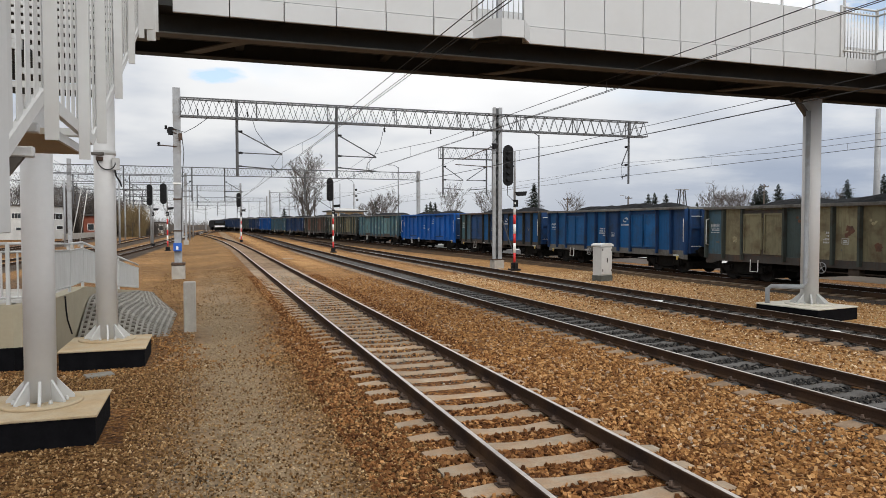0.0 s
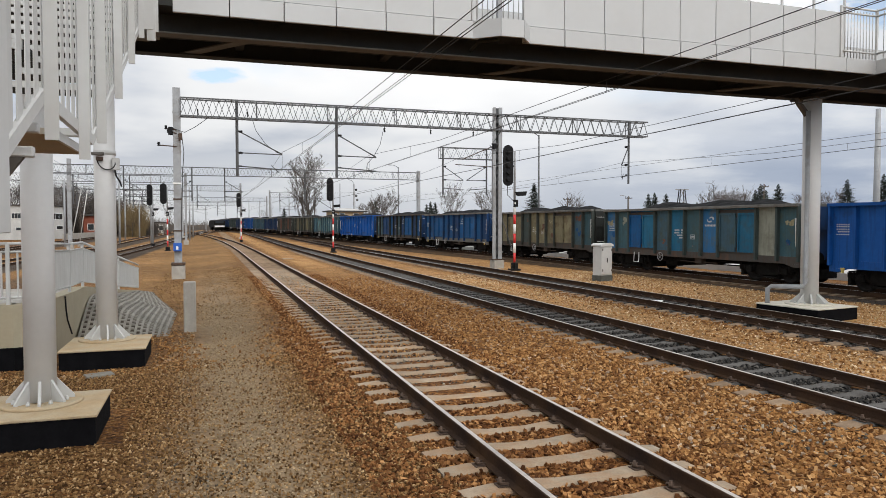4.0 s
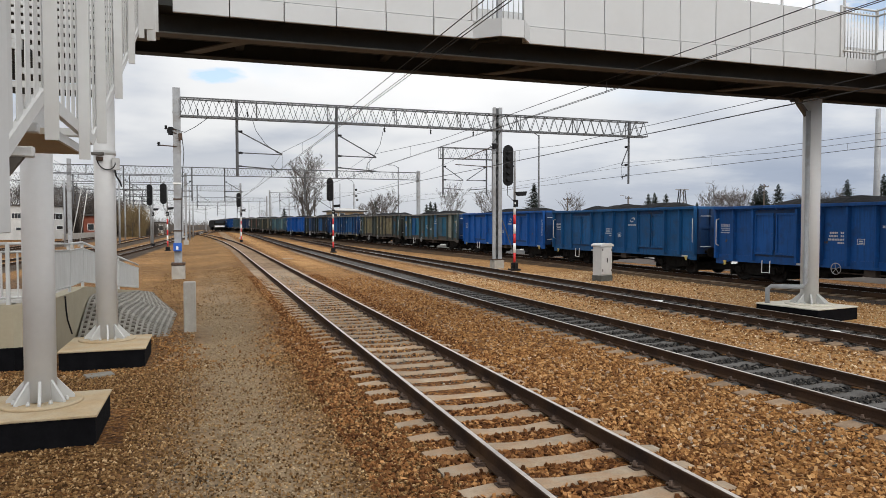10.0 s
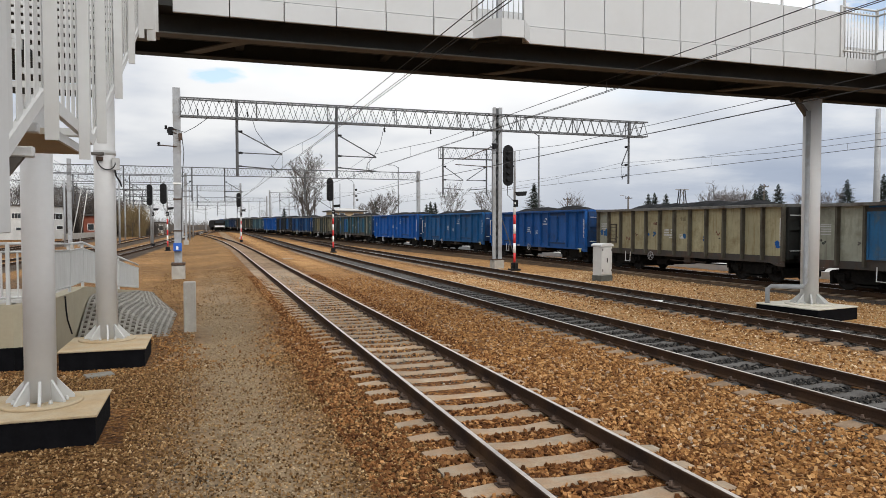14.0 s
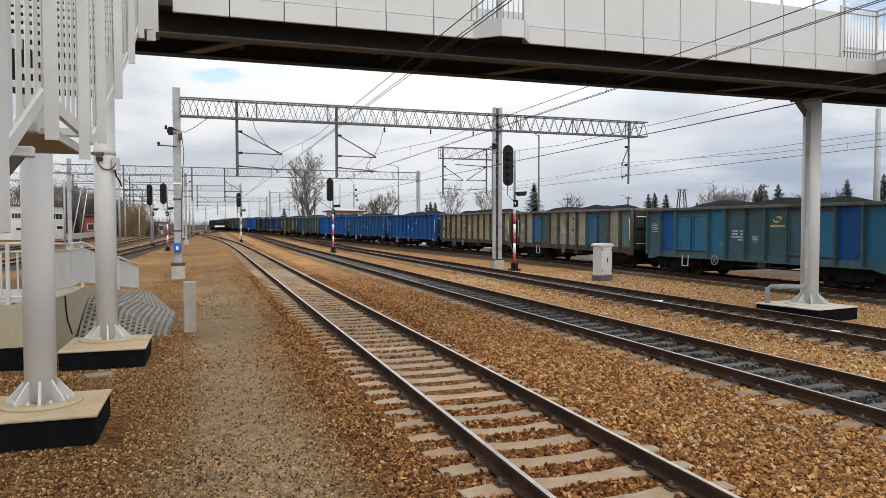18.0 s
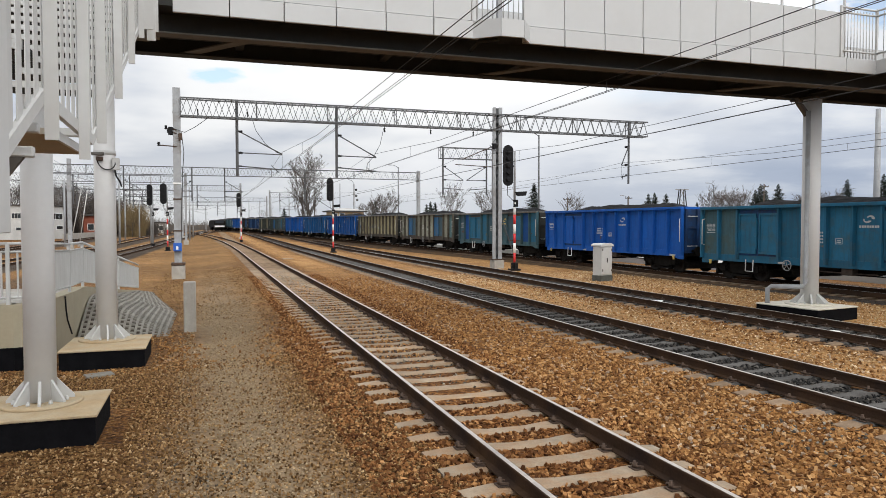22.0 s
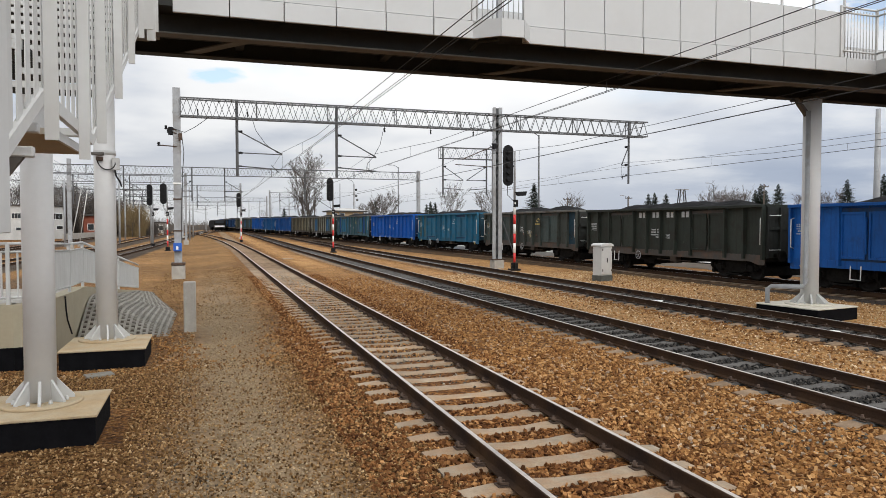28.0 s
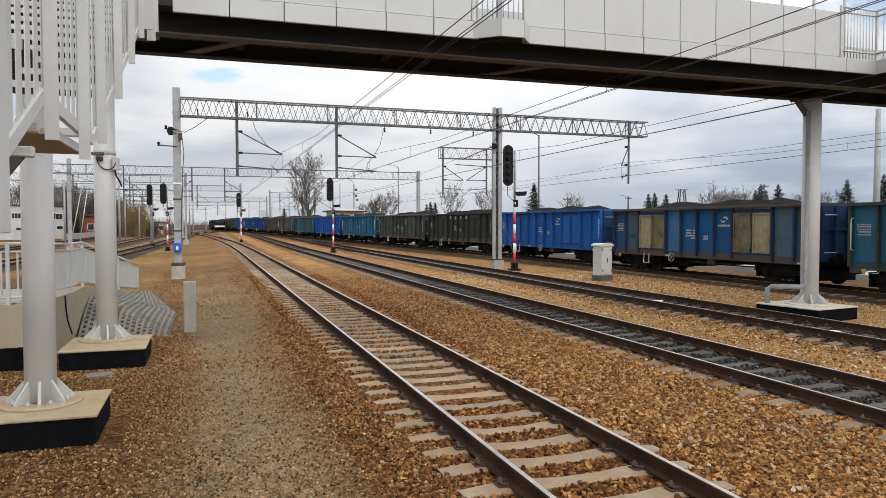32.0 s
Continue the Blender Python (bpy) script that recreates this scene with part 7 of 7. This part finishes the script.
def strip_house(px, y):
    """A two-storey white building with long bands of windows."""
    t = thing("house", pose(at_px(px, y), y, GROUND_Z, 0, 0, 4.0), "dull white two-storey building with bands of windows", "house", "houses behind the yard")
    part("wall", boxed(-7.5, 7.5, -4, 4, 0, 5.75), M_DULLHOUSE, t)
    part("roof", boxed(-7.8, 7.8, -4.3, 4.3, 5.754, 5.95, 0.03), M_ROOF, t)
    for x in (-5.6, -2.6, 0.4, 3.4, 6.0):
        win = part("window", boxed(x - 1.05, x + 1.05, -4.05, -3.9, 3.55, 4.55), M_BANDWHITE, t)
        for i in range(4):
            part("pane", boxed(x - 0.98 + i * 0.5, x - 0.53 + i * 0.5, -4.07, -4.05, 3.63, 4.47), M_GLASS, win)
        win = part("window", boxed(x - 0.4, x + 1.0, -4.05, -3.9, 1.6, 2.15), M_BANDWHITE, t)
        part("pane", boxed(x - 0.33, x + 0.93, -4.07, -4.05, 1.66, 2.09), M_GLASS, win)
    # end wall
    win = part("window", boxed(7.4, 7.55, -2.6, 2.8, 3.4, 4.6), M_BANDWHITE, t)
    for i in range(4):
        part("pane", boxed(7.55, 7.57, -2.5 + i * 1.32, -1.3 + i * 1.32, 3.5, 4.5), M_GLASS, win)
    win = part("window", boxed(7.4, 7.55, 0.4, 2.8, 1.7, 2.4), M_BANDWHITE, t)
    part("pane", boxed(7.55, 7.57, 0.5, 2.7, 1.78, 2.32), M_GLASS, win)
    part("downpipe", rods([(7.62, -3.6, 0), (7.62, -3.6, 8.2)], 0.07, 6), M_BLACK, t)


hip_house(610, 118)
strip_house(18, 122)
house(164, 138, 2.6, 4, 4.2, M_REDTILE, M_ROOF, "small red brick hut beside the far tracks", 1, 1)
house(277, 190, 5, 5, 3.0, M_HOUSE, M_ROOF, "small white hut beside the tracks", 2, 1)


# ---- poles ----
def lamp_post(px, y, h, r, label, arm=1.2, mat=None):
    t = thing("lamp_post", pose(at_px(px, y), y, GROUND_Z, 0, 0, TH), label, "lamp post", "lamp posts of the yard")
    part("pole", lathe(bmesh.new(), [(r, 0), (r * 0.6, h)], 10), mat or M_GALV, t)
    if arm:
        part("arm", rods([(0, 0, h - 0.1), (-arm * 0.5, 0, h + 0.25), (-arm, 0, h + 0.3)], 0.04, 6), mat or M_GALV, t)
        part("lantern", boxed(-arm - 0.45, -arm + 0.1, -0.12, 0.12, h + 0.24, h + 0.36, 0.03), M_GREYPAINT, t)


lamp_post(953, 62, 10.4, 0.10, "tall grey lamp post beyond the train", 1.4)
lamp_post(705, 110, 11.5, 0.11, "tall grey lamp post beyond the train", 1.2)
lamp_post(1262, 120, 9.3, 0.10, "grey lamp post beyond the train", 1.2)
lamp_post(1110, 140, 8.0, 0.10, "grey lamp post beyond the train", 1.2)
lamp_post(1550, 34, 8.1, 0.19, "thick grey concrete mast beyond the train", 0, M_GREYPAINT)
lamp_post(602, 121, 9.6, 0.09, "thin grey mast beside the house", 0)


def switch_mast(px, y, h):
    t = thing("switch_mast", pose(at_px(px, y), y, GROUND_Z, 0, 0, TH), "pale grey line switch mast with boxes beside the house", "mast", "line masts")
    part("pole", lathe(bmesh.new(), [(0.24, 0), (0.17, h)], 8), M_GREYPAINT, t)
    for z, x in ((h - 2.2, 0.35), (h - 2.9, 0.5), (h - 5.0, 0.3), (h - 1.2, 0.3)):
        part("switch_box", boxed(x - 0.16, x + 0.16, -0.25, 0.1, z, z + 0.34, 0.02), M_GALV if z < h - 1.5 else M_BLACK, t)
    part("line_horn", rods([(0, 0, h), (-0.4, 0, h + 0.5), (-1.0, 0, h + 0.7), (-1.4, 0, h + 1.6)], 0.035, 5), M_WIRE, t)
    part("stay", rods([(0, -0.1, 2.8), (-7.0, -0.1, 7.2)], 0.04, 4), M_WIRE, t)


switch_mast(627, 120, 9.5)
for px, y, h in ((115, 80, 7.4), (212, 90, 9.0), (268, 95, 9.0), (186, 140, 9.5), (222, 120, 8.5), (247, 130, 7.0), (480, 170, 9.0), (400, 210, 9.5), (512, 150, 9.0), (441, 180, 9.0), (336, 120, 9.0), (342, 135, 9.0), (420, 200, 9.0), (460, 190, 9.0)):
    lamp_post(px, y, h, 0.14, "grey line mast beside the far tracks", 0, M_GREYPAINT)


def utility_pole(px, y, h):
    t = thing("utility_pole", pose(at_px(px, y), y, GROUND_Z, 0, 0, 10), "wooden utility pole with a crossarm behind the train", "utility pole", "utility poles")
    part("pole", rod(bmesh.new(), (0, 0, 0), (0, 0, h), 0.13, 8, 0.09), M_BARK, t)
    part("crossarm", boxed(-0.8, 0.8, -0.06, 0.06, h - 0.5, h - 0.38), M_BARK, t)
    for x in (-0.7, -0.25, 0.25, 0.7):
        part("insulator", lathe(bmesh.new(), [(0.04, 0), (0.07, 0.06), (0.04, 0.12), (0.06, 0.18)], 8, (x, 0, h - 0.38)), M_BLACK, t)


utility_pole(1004, 140, 8.0)
utility_pole(1351, 112, 9.0)
utility_pole(1112, 150, 8.6)


def guy_stay(px, y, lean, h):
    t = thing("guy_stay", pose(at_px(px, y), y, GROUND_Z), "pale slanting stay pole beside the far tracks", "stay pole", "stay poles")
    part("pole", rods([(0, 0, 0), (lean, 0, h)], 0.055, 6), M_HOUSE, t)
    part("clamp", boxed(lean * 0.6 - 0.09, lean * 0.6 + 0.09, -0.09, 0.09, h * 0.6 - 0.12, h * 0.6 + 0.12), M_GREYPAINT, t)
    part("base", boxed(-0.15, 0.15, -0.15, 0.15, -0.1, 0.15, 0.02), M_CONC, t)


guy_stay(124, 85, 1.45, 6.8)
guy_stay(140, 86, 1.1, 6.8)


def low_wall():
    a, b = Vector((at_px(112, 108), 108)), Vector((at_px(258, 205), 205))
    t = thing("boundary_wall", Matrix.Identity(4), "low grey concrete wall along the far tracks", "wall", kind="structure")
    n = 14
    for i in range(n):
        p, q = a.lerp(b, i / n), a.lerp(b, (i + 0.985) / n)
        d = (q - p).normalized() * 0.12
        bm = bmesh.new()
        hull(bm, [(p.x - d.y, p.y + d.x), (p.x + d.y, p.y - d.x), (q.x + d.y, q.y - d.x), (q.x - d.y, q.y + d.x)], 2, -0.4, 0.95)
        part("wall_panel", bm, M_CONC, t)


low_wall()


def lattice_tower(px, y, h):
    t = thing("lattice_tower", pose(at_px(px, y), y, GROUND_Z), "small dark lattice tower behind the yard", "tower")
    for s1 in (-1, 1):
        for s2 in (-1, 1):
            part("leg", rods([(s1 * 1.3, s2 * 1.3, 0), (s1 * 0.45, s2 * 0.45, h)], 0.12, 4), M_WIRE, t)
    for i in range(5):
        z0, z1 = h * i / 5, h * (i + 1) / 5
        a, b = 1.3 - 0.85 * i / 5, 1.3 - 0.85 * (i + 1) / 5
        part("brace", rods([(-a, -a, z0), (b, -b, z1)], 0.05, 4), M_GREYPAINT, t)
        part("brace", rods([(a, -a, z0), (-b, -b, z1)], 0.05, 4), M_GREYPAINT, t)
    part("top_bar", boxed(-1.4, 1.4, -0.1, 0.1, h - 0.2, h), M_GREYPAINT, t)


lattice_tower(1206, 150, 10.1)


# ---- loose stone on the ground ----
def scatter(name, mat, label, count, region, size, seed, skip, lift=0.0):
    rs = np.random.RandomState(seed)
    u = rs.uniform(region[0], region[1], count)
    v = rs.uniform(region[2], region[3], count)
    keep = ~skip(u, v)
    u, v = u[keep], v[keep]
    n = len(u)
    cube = np.array([(-1, -1, -1), (1, -1, -1), (1, 1, -1), (-1, 1, -1), (-1, -1, 1), (1, -1, 1), (1, 1, 1), (-1, 1, 1)], float) * 0.58
    pts = cube[None] * (1 + rs.uniform(-0.55, 0.35, (n, 8, 3)))
    pts *= (rs.uniform(size[0], size[1], n)[:, None, None] * 0.5) * np.stack([rs.uniform(0.9, 1.6, n), rs.uniform(0.7, 1.1, n), rs.uniform(0.55, 1.0, n)], 1)[:, None, :]
    a = rs.uniform(0, 3.1416, n)
    q = np.stack([np.cos(a), rs.normal(0, 0.32, n), rs.normal(0, 0.32, n), np.sin(a)], 1)
    q /= np.linalg.norm(q, axis=1)[:, None]
    w, x, y, z = q.T
    R = np.stack([1 - 2 * (y * y + z * z), 2 * (x * y - z * w), 2 * (x * z + y * w), 2 * (x * y + z * w), 1 - 2 * (x * x + z * z), 2 * (y * z - x * w), 2 * (x * z - y * w), 2 * (y * z + x * w), 1 - 2 * (x * x + y * y)], 1).reshape(n, 3, 3)
    pts = np.einsum("nij,nkj->nki", R, pts)
    da, db = np.clip((v - 17) / 14, 0, 1), np.clip((1.4 - u) / 2.0, 0, 1)
    dip = 0.20 * da * da * (3 - 2 * da) * db * db * (3 - 2 * db)
    pts += np.stack([u, v, GROUND_Z + lift - dip + rs.uniform(-0.014, 0.024, n)], 1)[:, None, :]
    quads = np.array([(3, 2, 1, 0), (4, 5, 6, 7), (0, 1, 5, 4), (1, 2, 6, 5), (2, 3, 7, 6), (3, 0, 4, 7)])
    faces = (quads[None] + (np.arange(n) * 8)[:, None, None]).reshape(-1)
    me = bpy.data.meshes.new(name)
    me.vertices.add(n * 8)
    me.vertices.foreach_set("co", pts.reshape(-1))
    me.loops.add(len(faces))
    me.loops.foreach_set("vertex_index", faces)
    me.polygons.add(n * 6)
    me.polygons.foreach_set("loop_start", np.arange(n * 6) * 4)
    me.polygons.foreach_set("use_smooth", np.zeros(n * 6, bool))
    me.update(calc_edges=True)
    me.materials.append(mat)
    ob = new(name, me)
    ob.matrix_basis = STATION
    tagged(ob, label, "gravel", kind="stuff")


def blocked(u, v):
    b = np.zeros(len(u), bool)
    for a0, a1, b0, b1 in ((-2.95, -0.98, 8.95, 10.65), (-2.95, -0.98, 13.6, 15.8), (14.75, 16.75, 14.2, 16.5), (-12, -2.3, 14, 30), (-1.75, -1.0, 38.0, 38.8), (-0.3, 0.1, 16.0, 18.5)):
        b |= (u > a0) & (u < a1) & (v > b0) & (v < b1)
    for c in (U_A, U_B, U_C):
        b |= (abs(abs(u - c) - GAUGE) < 0.10)
        b |= (abs(u - c) < 1.32) & (np.abs(((v + 40) / 0.6) % 1.0 - 0.5) > 0.5 - 0.115 / 0.6)
    return b


def brown_skip(u, v):
    b = blocked(u, v)
    b |= (abs(u - U_B) < GAUGE) | (abs(u - U_C) < 1.0)
    sandy = ((u > 10.4) & (u < 12.1)) | (u > 15.1)
    b |= sandy & (np.random.RandomState(2).rand(len(u)) < 0.85)
    b |= (u < 1.9) & (v > 14.0) & (np.random.RandomState(8).rand(len(u)) < np.clip((v - 12.0) / 8.0, 0.4, 1.0))
    soft = np.exp(-((u - 0.45) / 0.75) ** 4)
    return b | (np.random.RandomState(1).rand(len(u)) < np.clip(0.3 + (v - 5.0) / 12.0, 0.3, 0.85) * soft)


scatter("ballast", M_DUSTSTONE, "loose dusty brown ballast stones", 85000, (-5.0, 2.4, 3.5, 14.0), (0.016, 0.046), 16, brown_skip)
scatter("ballast", M_STONE, "loose rusty brown ballast stones", 9000, (-4.0, 9.0, -3.0, 3.5), (0.04, 0.085), 23, lambda u, v: brown_skip(u, v) | ((u < -0.7) & (v < 5)))
scatter("ballast", M_STONE, "loose rusty brown ballast stones", 30000, (4.4, 12.2, 3.5, 13.0), (0.036, 0.088), 11, brown_skip)
scatter("ballast", M_REDSTONE, "dark rust red ballast stones beside the track", 26000, (1.5, 5.2, 3.5, 17.0), (0.034, 0.082), 17, lambda u, v: brown_skip(u, v) | ((abs(u - U_A) < GAUGE) & (v > 9.5)))
scatter("ballast", M_STONE, "loose rusty brown ballast stones", 56000, (-5, 20.3, 13.0, 28.0), (0.04, 0.085), 12, brown_skip)
scatter("ballast", M_STONE, "loose rusty brown ballast stones", 14000, (2.0, 20.3, 28.0, 36.0), (0.045, 0.085), 15, lambda u, v: brown_skip(u, v) | (np.random.RandomState(3).rand(len(u)) < (v - 28) / 8))
scatter("ballast", M_DARKSTONE, "black ballast stones between the rails", 12000, (U_B - 0.7, U_B + 0.7, 2.0, 30.0), (0.035, 0.07), 13, blocked, 0.01)
scatter("ballast", M_DARKSTONE, "black ballast stones of the third track", 8000, (U_C - 1.1, U_C + 1.1, 8.0, 32.0), (0.035, 0.07), 18, blocked, 0.01)
scatter("gravel", M_PALESTONE, "pale tan gravel between the tracks", 20000, (10.2, 20.3, 9.0, 34.0), (0.03, 0.06), 19, lambda u, v: blocked(u, v) | ((u > 12.4) & (u < 15.1)))
def heap(u0, v0, ru, rv):
    return lambda u, v: blocked(u, v) | (np.random.RandomState(7).rand(len(u)) > np.exp(-((u - u0) / ru) ** 2 - ((v - v0) / rv) ** 2))


scatter("grey_stones", M_GREYSTONE, "scattered dark grey stones on the ballast", 900, (5.4, 8.0, 4.5, 9.0), (0.03, 0.07), 21, heap(7.0, 6.4, 0.6, 0.8), 0.008)
scatter("grey_stones", M_GREYSTONE, "scattered dark grey stones on the path", 500, (-0.6, 0.7, 6.4, 8.6), (0.02, 0.045), 22, heap(0.0, 7.5, 0.3, 0.4), 0.004)
scatter("ballast", M_DUSTSTONE, "loose dusty brown ballast stones", 11000, (-2.0, 2.2, 13.0, 23.0), (0.02, 0.045), 31, lambda u, v: blocked(u, v) | (np.random.RandomState(9).rand(len(u)) < np.clip((v - 13.0) / 10.0, 0, 1) + 0.6 * np.exp(-((u - 0.3) / 0.8) ** 2)))
scatter("path_gravel", M_PATHSTONE, "fine sandy grey gravel of the trodden path", 26000, (-0.5, 1.4, 4.0, 24.0), (0.012, 0.034), 14, lambda u, v: blocked(u, v) | (np.random.RandomState(4).rand(len(u)) > np.exp(-((u - 0.45) / 0.8) ** 2)))

scatter("ballast", M_REDSTONE, "dark rust red ballast stones beside the track", 24000, (1.6, 5.4, 17.0, 36.0), (0.035, 0.075), 36, lambda u, v: brown_skip(u, v) | (abs(u - U_A) < GAUGE))
# dark stones paint the shade in the gaps between sleepers
scatter("ballast", M_DARKSTONE, "ballast between the near track's rails, coloured dark for shaded gaps", 6000, (U_A - 0.66, U_A + 0.66, 13.0, 36.0), (0.03, 0.06), 34, blocked, -0.012)
scatter("ballast", M_GREYSTONE, "grey-brown ballast between the rails of the near track", 9000, (U_A - 0.66, U_A + 0.66, 8.5, 40.0), (0.03, 0.065), 33, lambda u, v: blocked(u, v) | (np.random.RandomState(12).rand(len(u)) < np.clip((14.0 - v) / 5.0, 0.0, 1.0)), -0.012)

scatter("ballast", M_DUSTSTONE, "sparse brown stones on the sand beside the near track", 7000, (-2.2, 2.0, 20.0, 44.0), (0.03, 0.055), 35, blocked)

motions()
